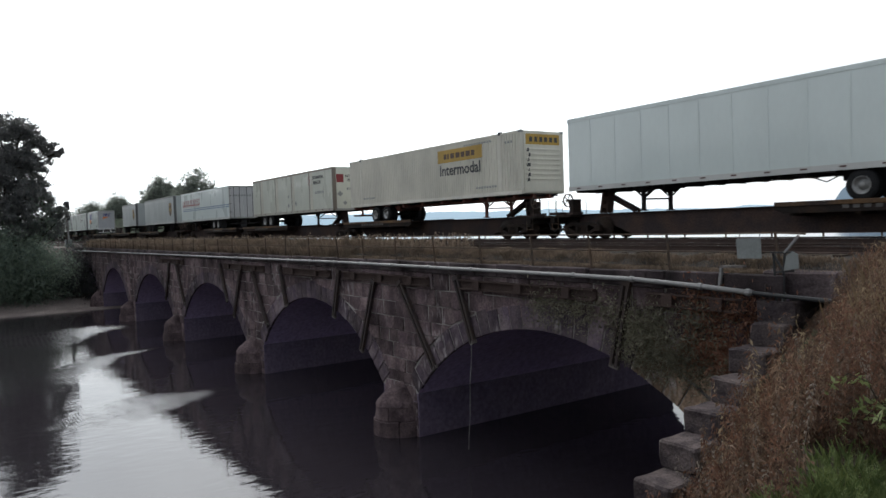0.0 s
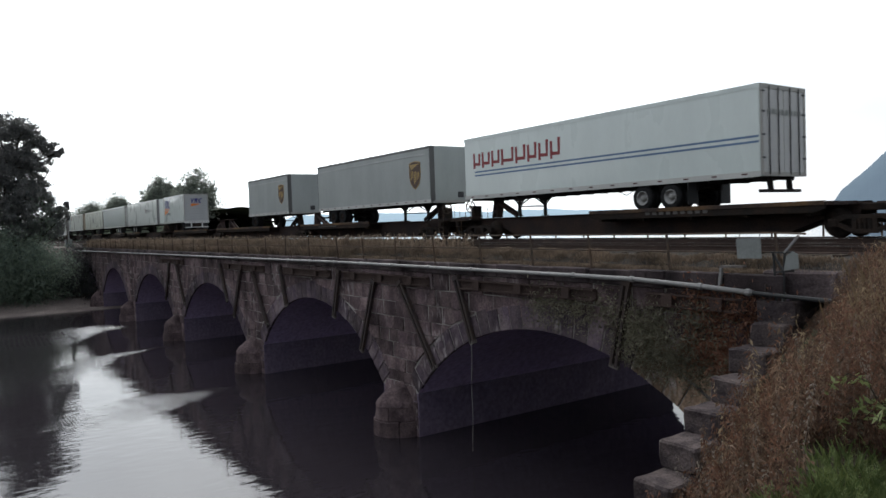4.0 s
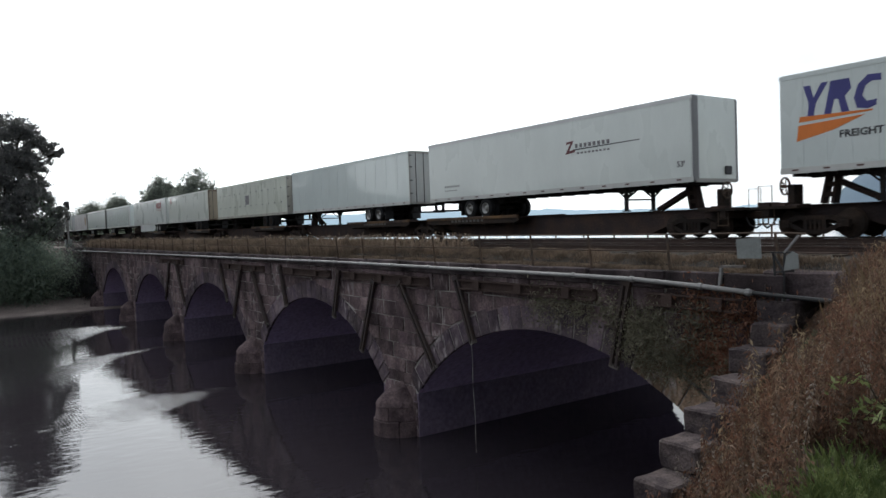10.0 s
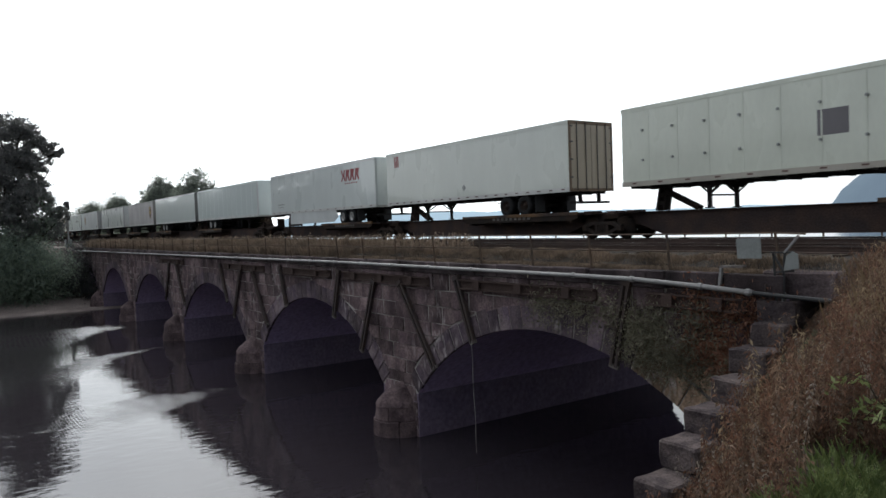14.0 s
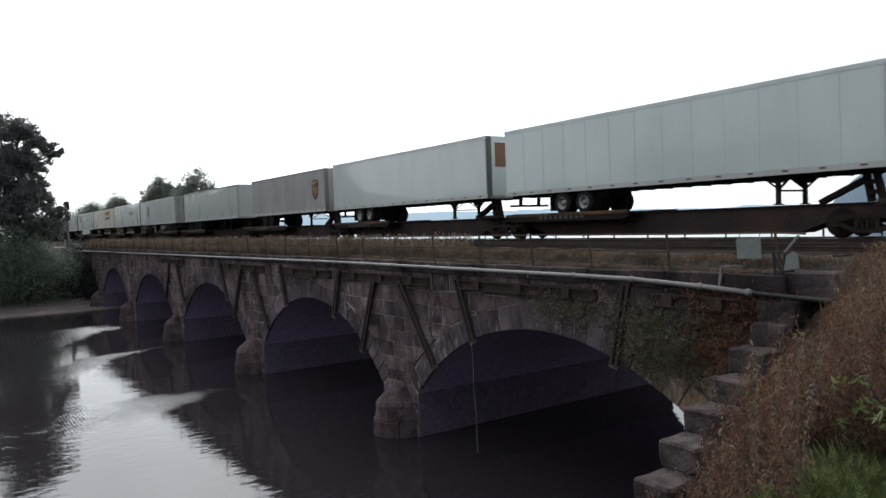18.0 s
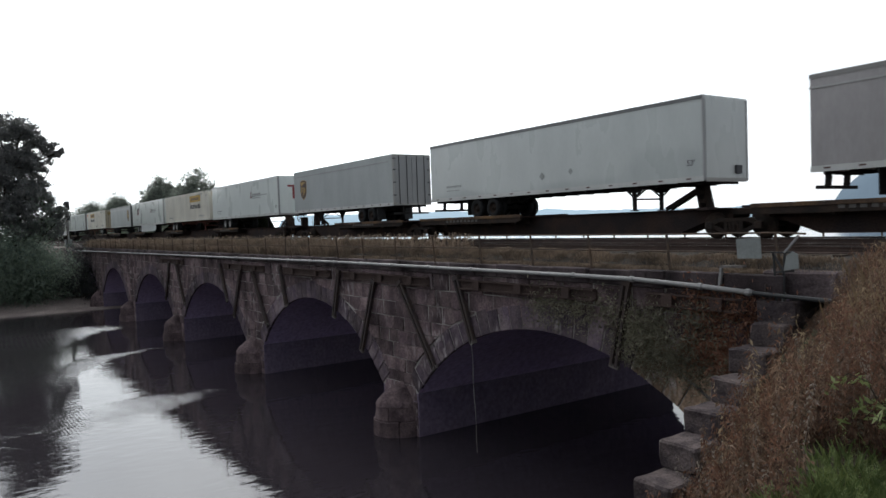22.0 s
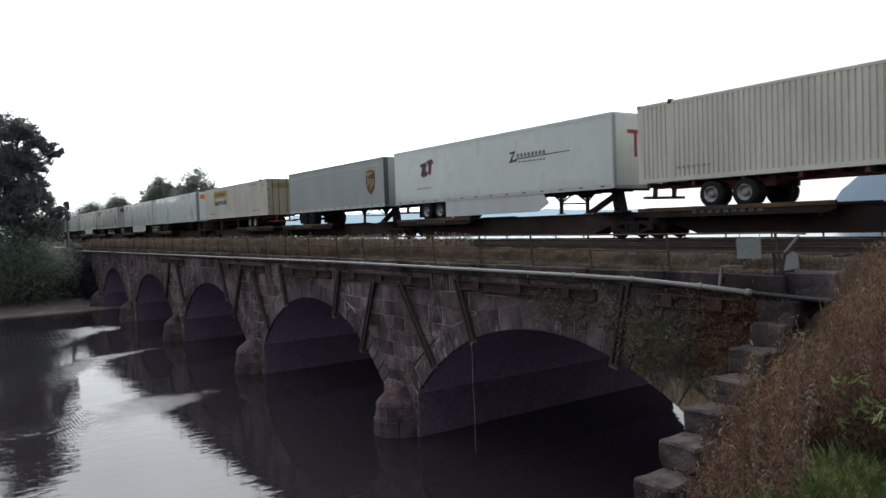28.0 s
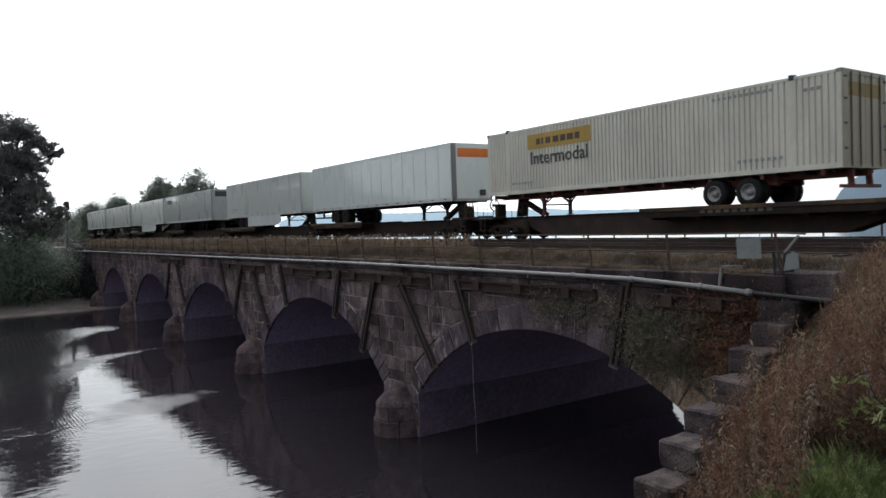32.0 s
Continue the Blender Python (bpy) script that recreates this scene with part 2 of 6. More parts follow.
def bar(bm, a, b, w, h=None, up=(0, 0, 1)):
    """A square bar from a to b."""
    a, b = Vector(a), Vector(b)
    h = h or w
    d = (b - a)
    ln = d.length
    d.normalize()
    side = d.cross(Vector(up))
    if side.length < 1e-4:
        side = d.cross(Vector((0, 1, 0)))
    side.normalize()
    upv = side.cross(d)
    vs = []
    for p in (a, b):
        for i, j in ((-1, -1), (1, -1), (1, 1), (-1, 1)):
            vs.append(bm.verts.new(p + side * i * w / 2 + upv * j * h / 2))
    for i in range(4):
        bm.faces.new((vs[i], vs[(i + 1) % 4], vs[4 + (i + 1) % 4], vs[4 + i]))
    bm.faces.new(vs[3::-1])
    bm.faces.new(vs[4:])
    return bm


def tube(bm, pts, r, n=8):
    """A round tube along points."""
    pts = [Vector(p) for p in pts]
    rings = []
    for i, p in enumerate(pts):
        d = (pts[min(i + 1, len(pts) - 1)] - pts[max(i - 1, 0)]).normalized()
        s = d.cross(Vector((0, 0, 1)))
        if s.length < 1e-3:
            s = d.cross(Vector((0, 1, 0)))
        s.normalize()
        u = s.cross(d)
        rr = r[i] if isinstance(r, (list, tuple)) else r
        rings.append([bm.verts.new(p + (s * math.cos(a) + u * math.sin(a)) * rr) for a in [2 * math.pi * k / n for k in range(n)]])
    for q, w in zip(rings, rings[1:]):
        for k in range(n):
            bm.faces.new((q[k], q[(k + 1) % n], w[(k + 1) % n], w[k]))
    bm.faces.new(rings[0][::-1])
    bm.faces.new(rings[-1])
    return bm


def lathe(profile, n=20, axis="y"):
    """Turned shape: (radius, along) rows about the y axis."""
    bm = bmesh.new()
    rings = []
    for r, a in profile:
        if r < 1e-5:
            rings.append([bm.verts.new((0, a, 0))])
        else:
            rings.append([bm.verts.new((r * math.cos(2 * math.pi * k / n), a, r * math.sin(2 * math.pi * k / n))) for k in range(n)])
    for q, w in zip(rings, rings[1:]):
        for k in range(n):
            a, b, c, d = q[k % len(q)], q[(k + 1) % len(q)], w[(k + 1) % len(w)], w[k % len(w)]
            f = []
            for v in (a, b, c, d):
                if v not in f:
                    f.append(v)
            if len(f) > 2:
                bm.faces.new(f)
    bmesh.ops.recalc_face_normals(bm, faces=bm.faces)
    return bm


def prism(poly, y0, y1):
    """A solid with an outline in x and z, from y0 to y1."""
    bm = bmesh.new()
    a = [bm.verts.new((x, y0, z)) for x, z in poly]
    b = [bm.verts.new((x, y1, z)) for x, z in poly]
    n = len(poly)
    for i in range(n):
        bm.faces.new((a[i], a[(i + 1) % n], b[(i + 1) % n], b[i]))
    bm.faces.new(a[::-1])
    bm.faces.new(b)
    bmesh.ops.recalc_face_normals(bm, faces=bm.faces)
    return bm


def letters(name, text, size, material, parent, m, squeeze=1.0, bold=0.0):
    """Flat raised lettering in the built-in font; reads along +x in its own plane."""
    cu = bpy.data.curves.new(name, "FONT")
    cu.body, cu.size, cu.extrude, cu.offset, cu.resolution_u = text, size, 0.004, bold, 2
    cu.align_x, cu.align_y = "CENTER", "CENTER"
    tmp = bpy.data.objects.new(name, cu)
    me = bpy.data.meshes.new_from_object(tmp)
    bpy.data.objects.remove(tmp)
    me.transform(Matrix.Diagonal((squeeze, 1, 1, 1)))
    me.materials.append(material)
    ob = new(name, me)
    ob.parent = parent
    ob.matrix_basis = m
    return ob


def thing(name, label, category, group="", kind="", at=(0, 0, 0)):
    ob = new(name)
    ob.location = at
    ob.empty_display_size = 0.3
    return tagged(ob, label, category, group, kind)

# ---- ground, water and distance ----
WATER_Z, FACE, BACK = -7.45, 15.0, 30.35
BRIDGE_L, BRIDGE_R = -112.0, -8.7


def smooth01(a, b, v):
    t = np.clip((v - a) / (b - a), 0, 1)
    return t * t * (3 - 2 * t)


def crest_x(y):
    return 7.85 - 0.68 * smooth01(4.8, 9.5, y)


def ground_height(x, y):
    base = -0.85 + 0.25 * smooth01(3, 13, y)
    q = -(x + crest_x(y)) * 0.885 - (y - 14.6) * 0.466   # how far past the crest of the bank
    wob = 0.08 * np.sin(x * 1.7 + y * 0.9) + 0.08 * np.sin(x * 0.7 - y * 2.1) + 0.07 * np.sin(x * 4.1 + y * 2.3) * np.sin(y * 5.2 - x)
    right = base - 1.35 * np.maximum(q + wob, 0)
    right = np.where(y > 33, np.minimum(right, base - 0.55 * (y - 33)), right)
    left = -8.6 + 1.35 * smooth01(86, 90, -x) + 1.0 * smooth01(92, 97, -x) + 0.8 * smooth01(98, 104, -x) + 0.9 * smooth01(104, 130, -x)
    dist = np.maximum(np.maximum(13.6 - y, y - 33), 0)
    emb = np.where(x < BRIDGE_L + 2, -0.6 - 0.62 * dist, -20)
    left = np.maximum(left, emb)
    left = np.where(y > 150, np.minimum(left, -5.0 - 0.1 * (y - 150)), left)
    z = np.where(x > -50, right, left)
    z = np.where((y > 14.9) & (y < 30.6) & (x > -50) & (x < -8.85), -9.5, z)
    z = np.where((y > 30.6) & (x > -50) & (x < -4), -9.5, z)
    return np.maximum(z, -9.5)


def sheet(xs, ys, fn):
    X, Y = np.meshgrid(xs, ys, indexing="ij")
    Z = fn(X, Y)
    nx, ny = X.shape
    vs = np.stack([X.ravel(), Y.ravel(), Z.ravel()], 1).tolist()
    fs = [(i * ny + j, (i + 1) * ny + j, (i + 1) * ny + j + 1, i * ny + j + 1) for i in range(nx - 1) for j in range(ny - 1)]
    return vs, fs


gx = np.concatenate([np.geomspace(-12000, -140, 16)[:-1], np.arange(-140, -88, 1.5), np.arange(-88, -16, 6), np.arange(-16, 6, 0.4), np.arange(6, 40, 4), np.geomspace(40, 3500, 12)])
gy = np.concatenate([-np.geomspace(30, 3500, 10)[::-1], np.arange(-28, -2, 2), np.arange(-2, 17, 0.4), np.arange(17, 60, 2), np.arange(60, 160, 12), np.geomspace(160, 3500, 10)])
ground = tagged(part("ground", sheet(gx, gy, ground_height), M_SOIL, smooth=True), "brown earth river bank with dry weeds", "ground", kind="structure")
ground.data.materials.append(M_MUD)
for p in ground.data.polygons:
    if -250 < p.center.x < -50:
        p.material_index = 1

M_WATER = bpy.data.materials.new("river_water")
M_WATER.use_nodes = True
_n, _l = M_WATER.node_tree.nodes, M_WATER.node_tree.links
_b = _n["Principled BSDF"]
_b.inputs["Base Color"].default_value = (0.025, 0.021, 0.025, 1)
_b.inputs["Roughness"].default_value = 0.04
_b.inputs["IOR"].default_value = 1.33
_tc = _n.new("ShaderNodeTexCoord")
_prev = None
for _sc, _st, _sx, _sy in ((0.5, 0.012, 1.0, 0.5), (2.2, 0.009, 1.0, 0.5), (0.07, 0.05, 1.0, 1.0)):
    _m, _w, _p = _n.new("ShaderNodeMapping"), _n.new("ShaderNodeTexNoise"), _n.new("ShaderNodeBump")
    _m.inputs["Scale"].default_value, _m.inputs["Rotation"].default_value = (_sx, _sy, 1), (0, 0, radians(25))
    _w.inputs["Scale"].default_value, _w.inputs["Detail"].default_value = _sc, 3.0
    _p.inputs["Strength"].default_value, _p.inputs["Distance"].default_value = 1.0, _st
    _l.new(_tc.outputs["Object"], _m.inputs["Vector"])
    _l.new(_m.outputs["Vector"], _w.inputs["Vector"])
    _l.new(_w.outputs["Fac"], _p.inputs["Height"])
    if _prev:
        _l.new(_prev.outputs["Normal"], _p.inputs["Normal"])
    _prev = _p
_l.new(_prev.outputs["Normal"], _b.inputs["Normal"])
wx = np.concatenate([np.geomspace(-12000, -120, 10), np.arange(-100, 0, 20), np.geomspace(10, 3500, 8)])
wy = np.concatenate([-np.geomspace(20, 3500, 8)[::-1], np.arange(0, 80, 20), np.geomspace(90, 3500, 8)])
water = tagged(part("water", sheet(wx, wy, lambda x, y: x * 0 + WATER_Z), M_WATER), "dark slow river water with faint ripples", "water", kind="structure")


def ridge(name, x0, x1, y, fn, material, label):
    xs = np.linspace(x0, x1, 700)
    vs, fs = [], []
    for i, x in enumerate(xs):
        h = fn(x)
        vs += [(x * y / (y + 120), y, -9.5), (x * (y + 30) / (y + 120), y + 30, h * 0.55), (x, y + 120, h), (x, y + 500, h * 0.5), (x, y + 700, -9.5)]
    for i in range(len(xs) - 1):
        for k in range(4):
            fs.append((i * 5 + k, i * 5 + 5 + k, i * 5 + 6 + k, i * 5 + 1 + k))
    return tagged(part(name, (vs, fs), material, smooth=True), label, "hills", kind="structure")


# emission puts the haze of distance into the hills' own colour
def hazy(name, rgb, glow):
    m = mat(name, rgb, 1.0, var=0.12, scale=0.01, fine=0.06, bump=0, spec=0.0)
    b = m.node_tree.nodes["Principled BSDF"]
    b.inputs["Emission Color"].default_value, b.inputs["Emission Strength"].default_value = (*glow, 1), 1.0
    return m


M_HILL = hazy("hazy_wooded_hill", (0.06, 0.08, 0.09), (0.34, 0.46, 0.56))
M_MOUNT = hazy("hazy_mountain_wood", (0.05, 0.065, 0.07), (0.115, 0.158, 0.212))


def far_hill(x):
    return 16 + 0.022 * max(0, -x - 1000) + 8 * noise.noise(Vector((x * 0.004, 1.3, 0))) + 5 * noise.noise(Vector((x * 0.02, 4.3, 0))) + 2.5 * noise.noise(Vector((x * 0.09, 7.0, 0)))


def mountain(x):
    h = float(np.interp(x, (-845, -830, -809, -785, -758, -718, -600, -300, 100, 900), (-9, 18, 45, 65, 84, 121, 190, 250, 265, 220)))
    return h + (3.5 * noise.noise(Vector((x * 0.06, 2.0, 0))) + 2 * noise.noise(Vector((x * 0.2, 5.0, 0))) if x > -830 else 0)


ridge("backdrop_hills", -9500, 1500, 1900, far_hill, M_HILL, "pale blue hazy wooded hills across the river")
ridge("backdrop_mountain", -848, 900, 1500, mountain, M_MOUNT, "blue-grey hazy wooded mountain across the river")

M_WOODS = mat("dark_woods", (0.03, 0.04, 0.024), 0.95, spec=0.05, var=0.5, scale=0.06, fine=0.5, bump=0.6, dist=0.5)


def wood_line(name, a, b, height, label):
    """A bank of woodland seen only as a mass: a ragged sloping wall of crowns."""
    a, b = Vector(a), Vector(b)
    n = 160
    d = (b - a).normalized()
    out = Vector((-d.y, d.x))
    vs, fs = [], []
    for i in range(n):
        p = a.lerp(b, i / (n - 1))
        h = height * (0.8 + 0.35 * noise.noise(Vector((p.x * .03, p.y * .03, 3.1))) + 0.3 * noise.noise(Vector((p.x * .11, p.y * .11, 8.1))))
        for off, f in ((-4, 0.0), (-3 + noise.noise(p.to_3d() * .3), 0.55), (0, 0.95), (5, 1.0), (16, 0.9), (30, 0.0)):
            q = p + out * off
            vs.append((q.x, q.y, -8 + (h + 8) * f))
    for i in range(n - 1):
        for k in range(5):
            fs.append((i * 6 + k, i * 6 + 6 + k, i * 6 + 7 + k, i * 6 + 1 + k))
    return tagged(part(name, (vs, fs), M_WOODS, smooth=True), label, "woods", kind="stuff")


# first one mostly hidden, placed to cut the sky glare on far trailers
wood_line("woodland", (-116, -6), (-640, 2), 11, "dark woodland beside the railway on the far bank")
wood_line("woodland", (-135, 52), (-700, 70), 6.5, "hazy riverside woodland beyond the railway")
for y0, y1, hh in ((-12, -60, 8), (-60, -100, 11), (-100, -150, 20), (-150, -320, 28)):
    wood_line("woodland", (-112 + y0 * .12, y0), (-112 + y1 * .12, y1), hh, "dark riverside woodland along the far bank")
wood_line("woodland", (-150, -320), (420, -230), 20, "dark riverside woodland downstream")

# ---- the stone bridge ----
ARCHES = [(-16.6, -12.2, 9.65), (-33.3, -11.7, 9.1), (-50.0, -11.75, 9.1), (-66.8, -11.75, 9.1), (-83.5, -11.75, 9.1), (-100.2, -11.75, 9.1)]
SPRING, RING, TOP = -5.75, 0.84, -0.98


def half(a, z, extra=0.0):
    z = max(z, SPRING + 0.02)
    extra = extra * max(0.0, min(1.0, (z - SPRING) / 0.8))   # the ring dies out on the pier
    r = a[2] + extra
    d = r * r - (z - a[1]) ** 2
    return math.sqrt(d) if d > 0 and z > a[1] else 0.0


def bridge_core():
    """Spandrel mass with the arches cut through, from face to back."""
    lo = -9.6
    poly = [(BRIDGE_R, lo)]
    for a in ARCHES:
        w = half(a, SPRING)
        poly += [(a[0] + w, lo), (a[0] + w, SPRING)]
        a0 = math.asin(w / a[2])
        for k in range(1, 24):
            t = a0 - 2 * a0 * k / 24
            poly.append((a[0] + a[2] * math.sin(t), a[1] + a[2] * math.cos(t)))
        poly += [(a[0] - w, SPRING), (a[0] - w, lo)]
    poly += [(BRIDGE_L, lo), (BRIDGE_L, TOP), (BRIDGE_R, TOP)]
    bm = bmesh.new()
    y0, y1 = FACE - 0.004, BACK
    n = len(poly)
    for i in range(n):
        (xa, za), (xb, zb) = poly[i], poly[(i + 1) % n]
        bm.faces.new([bm.verts.new(v) for v in ((xa, y0, za), (xa, y1, za), (xb, y1, zb), (xb, y0, zb))])
    edge = [p for p in poly if p[1] < TOP]    # walls hang from the top down to the outline
    for (xa, za), (xb, zb) in zip(edge, edge[1:]):
        if abs(xa - xb) > 1e-6:
            for y in (y0, y1):
                cut = SPRING - 0.01 if za < SPRING - 1 else None
                if cut:
                    bm.faces.new([bm.verts.new(v) for v in ((xa, y, za), (xb, y, zb), (xb, y, cut), (xa, y, cut))])
                    za = zb = cut
                bm.faces.new([bm.verts.new(v) for v in ((xa, y, za), (xb, y, zb), (xb, y, TOP), (xa, y, TOP))])
    return bm


bridge = thing("bridge_wall", "old stone arch railway bridge with weathered grey-brown blocks", "bridge", kind="structure")
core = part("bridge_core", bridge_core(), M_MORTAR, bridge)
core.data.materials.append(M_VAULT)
# base darkened to cancel the extra light the lower walls catch
M_PLINTH = mat("darkened_plinth_stone", (0.14, 0.112, 0.162), 0.85, spec=0.15, var=0.35, scale=0.9, fine=6, bump=0.5, second=(0.17, 0.135, 0.185))
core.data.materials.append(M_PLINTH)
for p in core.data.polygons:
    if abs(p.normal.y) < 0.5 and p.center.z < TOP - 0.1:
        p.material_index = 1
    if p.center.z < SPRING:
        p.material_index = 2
part("deck_slab", boxes((BRIDGE_L, BRIDGE_R, FACE + 0.35, BACK - 0.3, TOP, -0.56)), M_DRYGRASS_GROUND, bridge)
part("back_parapet", boxes((BRIDGE_L, BRIDGE_R, BACK - 0.5, BACK + 0.1, TOP, -0.5)), M_COPING, bridge)

# coping course along the deck edge
rng = random.Random(5)
x = BRIDGE_R
while x > BRIDGE_L:
    w = rng.uniform(1.1, 1.7)
    bm = bmesh.new()
    box(bm, max(BRIDGE_L, x - w) + 0.012, x, FACE - 0.12 + rng.uniform(-.02, .02), FACE + 0.5, TOP + 0.003, -0.56 + rng.uniform(-.02, .015), bevel=0.025)
    part("coping_stone", bm, M_COPING, bridge)
    x -= w


def hexa(front, depth0, depth1, chamfer=0.022):
    """A block with an outline of four points in x and z; its face is chamfered."""
    cx = sum(p[0] for p in front) / 4
    cz = sum(p[1] for p in front) / 4
    vs = []
    for (px, pz) in front:
        dx, dz = px - cx, pz - cz
        ln = max(1e-3, math.hypot(dx, dz))
        k = max(0.3, 1 - chamfer * 1.5 / ln)
        vs.append((cx + dx * k, depth0, cz + dz * k))
    for (px, pz) in front:
        vs.append((px, depth0 + chamfer, pz))
    for (px, pz) in front:
        vs.append((px, depth1, pz))
    fs = [(3, 2, 1, 0)]
    for o in (0, 4):
        for i in range(4):
            j = (i + 1) % 4
            fs.append((o + i, o + j, o + 4 + j, o + 4 + i))
    return vs, fs


pieces = []                                   # (kind, front, proud) of the face
rng = random.Random(11)
GAP = 0.02
courses = [TOP]
while courses[-1] > WATER_Z - 0.1:
    courses.append(courses[-1] - rng.choice((0.46, 0.52, 0.56, 0.62)))
bounds = [None] + ARCHES + [None]
for i in range(len(bounds) - 1):
    ra, la = bounds[i], bounds[i + 1]         # the arch to the right and the one to the left
    for zt, zb in zip(courses, courses[1:]):
        def rgt(z):
            return BRIDGE_R if ra is None else ra[0] - half(ra, z, RING)
        def lft(z):
            return BRIDGE_L if la is None else la[0] + half(la, z, RING)
        end = max(lft(zt), lft(zb))
        x = min(rgt(zt), rgt(zb)) - rng.uniform(0.35, 0.8)
        xr_t, xr_b = rgt(zt), rgt(zb)
        while True:
            last = x - 0.45 <= end
            xl_t, xl_b = (lft(zt), lft(zb)) if last else (x, x)
            proud = rng.choice((0.015, 0.02, 0.025, 0.035, 0.06))
            for arch, side in ((ra, 1), (la, -1)):       # a course over the crown runs on behind the ring
                if arch and zt > arch[1] + arch[2] + RING > zb:
                    if side > 0 and xr_t == rgt(zt):
                        xr_b, proud = xr_t, 0.012
                    if side < 0 and last:
                        xl_b, proud = xl_t, 0.012
            if xr_t - xl_t > 0.08 or xr_b - xl_b > 0.08:
                front = [(xl_t + GAP, zt - GAP), (max(xr_t - GAP, xl_t + GAP + .02), zt - GAP), (max(xr_b - GAP, xl_b + GAP + .02), zb), (xl_b + GAP, zb)]
                front = [(fx + rng.uniform(-.012, .012), fz + rng.uniform(-.014, .014)) for fx, fz in front]
                pieces.append(("stone", front, proud))
            if last:
                break
            xr_t = xr_b = x
            x -= rng.uniform(0.7, 1.45)
for a in ARCHES:
    w = half(a, SPRING)
    a0 = math.asin(w / a[2])
    n = round(2 * a0 * (a[2] + RING / 2) / 0.58)
    for k in range(n):
        t0, t1 = a0 - 2 * a0 * k / n - 0.002, a0 - 2 * a0 * (k + 1) / n + 0.002
        ro = a[2] + RING * rng.uniform(0.86, 1.04)
        pt = lambda r, t: (a[0] + r * math.sin(t), a[1] + r * math.cos(t))
        pieces.append(("voussoir", [pt(ro, t1), pt(ro, t0), pt(a[2] - 0.01, t0), pt(a[2] - 0.01, t1)], rng.uniform(-0.012, 0.025)))

# ---- piers with pointed cutwaters ----
M_PIER = mat("pier_stone", (0.1, 0.071, 0.077), 0.92, spec=0.1, var=0.4, scale=1.9, fine=11, bump=1.0, rand=0.25, second=(0.18, 0.132, 0.133), dist=0.05)
weathered(M_PIER)


def worn(bm, amp, seed, cuts=2):
    bmesh.ops.subdivide_edges(bm, edges=[e for e in bm.edges if e.calc_length() > 0.3], cuts=cuts, use_grid_fill=True)
    for v in bm.verts:
        v.co += noise.noise_vector(v.co * 1.9 + Vector((seed * 3.1, 0, 0))) * amp + noise.noise_vector(v.co * 6 + Vector((seed, 9, 0))) * amp * 0.4
    return bm


def pier(x):
    p = thing("bridge_pier", "stone bridge pier with a rounded cutwater standing in the river", "bridge pier", "bridge piers", at=(x - 0.12, FACE, 0))

    def arc_block(a0, a1, z0, z1, r0, r1, seed):
        """A block of the rounded nose between two angles."""
        bm = bmesh.new()
        rows = []
        for z, r in ((z0, r0), (z1, r1)):
            row = []
            for k in range(4):
                t = a0 + (a1 - a0) * k / 3
                row.append(bm.verts.new((-r * math.cos(t) * 0.98, -r * math.sin(t) * 1.12 + 0.1, z)))
            row.append(bm.verts.new((0.0, 0.3, z)))
            rows.append(row)
        lo, hi = rows
        for k in range(5):
            bm.faces.new((lo[k], lo[(k + 1) % 5], hi[(k + 1) % 5], hi[k]))
        bm.faces.new(lo[::-1])
        bm.faces.new(hi)
        bmesh.ops.recalc_face_normals(bm, faces=bm.faces)
        bmesh.ops.bevel(bm, geom=list(bm.edges), offset=0.025, segments=1, affect="EDGES")
        return worn(bm, 0.022, seed)

    for c, (z0, z1, r0, r1) in enumerate(((-9.4, -6.86, 1.24, 1.15), (-6.85, -6.3, 1.08, 1.03))):
        cuts = (0, 0.95, 2.1, math.pi) if c % 2 else (0, 1.4, 2.5, math.pi)
        for k, (a0, a1) in enumerate(zip(cuts, cuts[1:])):
            part("nose_block", arc_block(a0 + 0.01, a1 - 0.01, z0, z1, r0, r1, x + c * 7 + k), M_PIER, p)
    bm = bmesh.new()                          # rounded cap leaning back against the spandrel
    rows = []
    for i in range(7):
        f = i / 6
        r, z = 1.0 * max(0.0, 1 - f ** 1.35) ** 0.72 + 0.06, -6.29 + 0.9 * f
        rows.append([bm.verts.new((-r * math.cos(math.pi * k / 10) * (0.98 - 0.2 * f) + 0.16 * f, -r * math.sin(math.pi * k / 10) * 1.1 + 0.1, z)) for k in range(11)])
    for q, w in zip(rows, rows[1:]):
        for k in range(10):
            bm.faces.new((q[k], q[k + 1], w[k + 1], w[k]))
    bm.faces.new(rows[-1])
    bm.faces.new(rows[0][::-1])
    part("cutwater_cap", worn(bm, 0.045, x, 1), M_PIER, p)
    return p


for a, b in zip(ARCHES, ARCHES[1:]):
    pier((a[0] + b[0]) / 2)

# ---- steel wales and raking straps on the face ----
def wale(x0, x1, z):
    w = thing("steel_wale", "rusty steel channel bolted along the bridge face", "steel beam", "steel wales on the bridge face")
    bm = boxes((x0, x1, FACE - 0.1, FACE - 0.02, z - 0.17, z + 0.17), (x0, x1, FACE - 0.2, FACE - 0.1, z + 0.12, z + 0.17), (x0, x1, FACE - 0.2, FACE - 0.1, z - 0.17, z - 0.12))
    part("channel", bm, M_WALE, w)
    n = max(2, round((x1 - x0) / 2.4))
    for k in range(n):
        xx = x0 + (k + 0.5) * (x1 - x0) / n
        part("washer_plate", boxes((xx - 0.16, xx + 0.16, FACE - 0.24, FACE - 0.2, z - 0.16, z + 0.16), bevel=0.01), M_WALE, w)


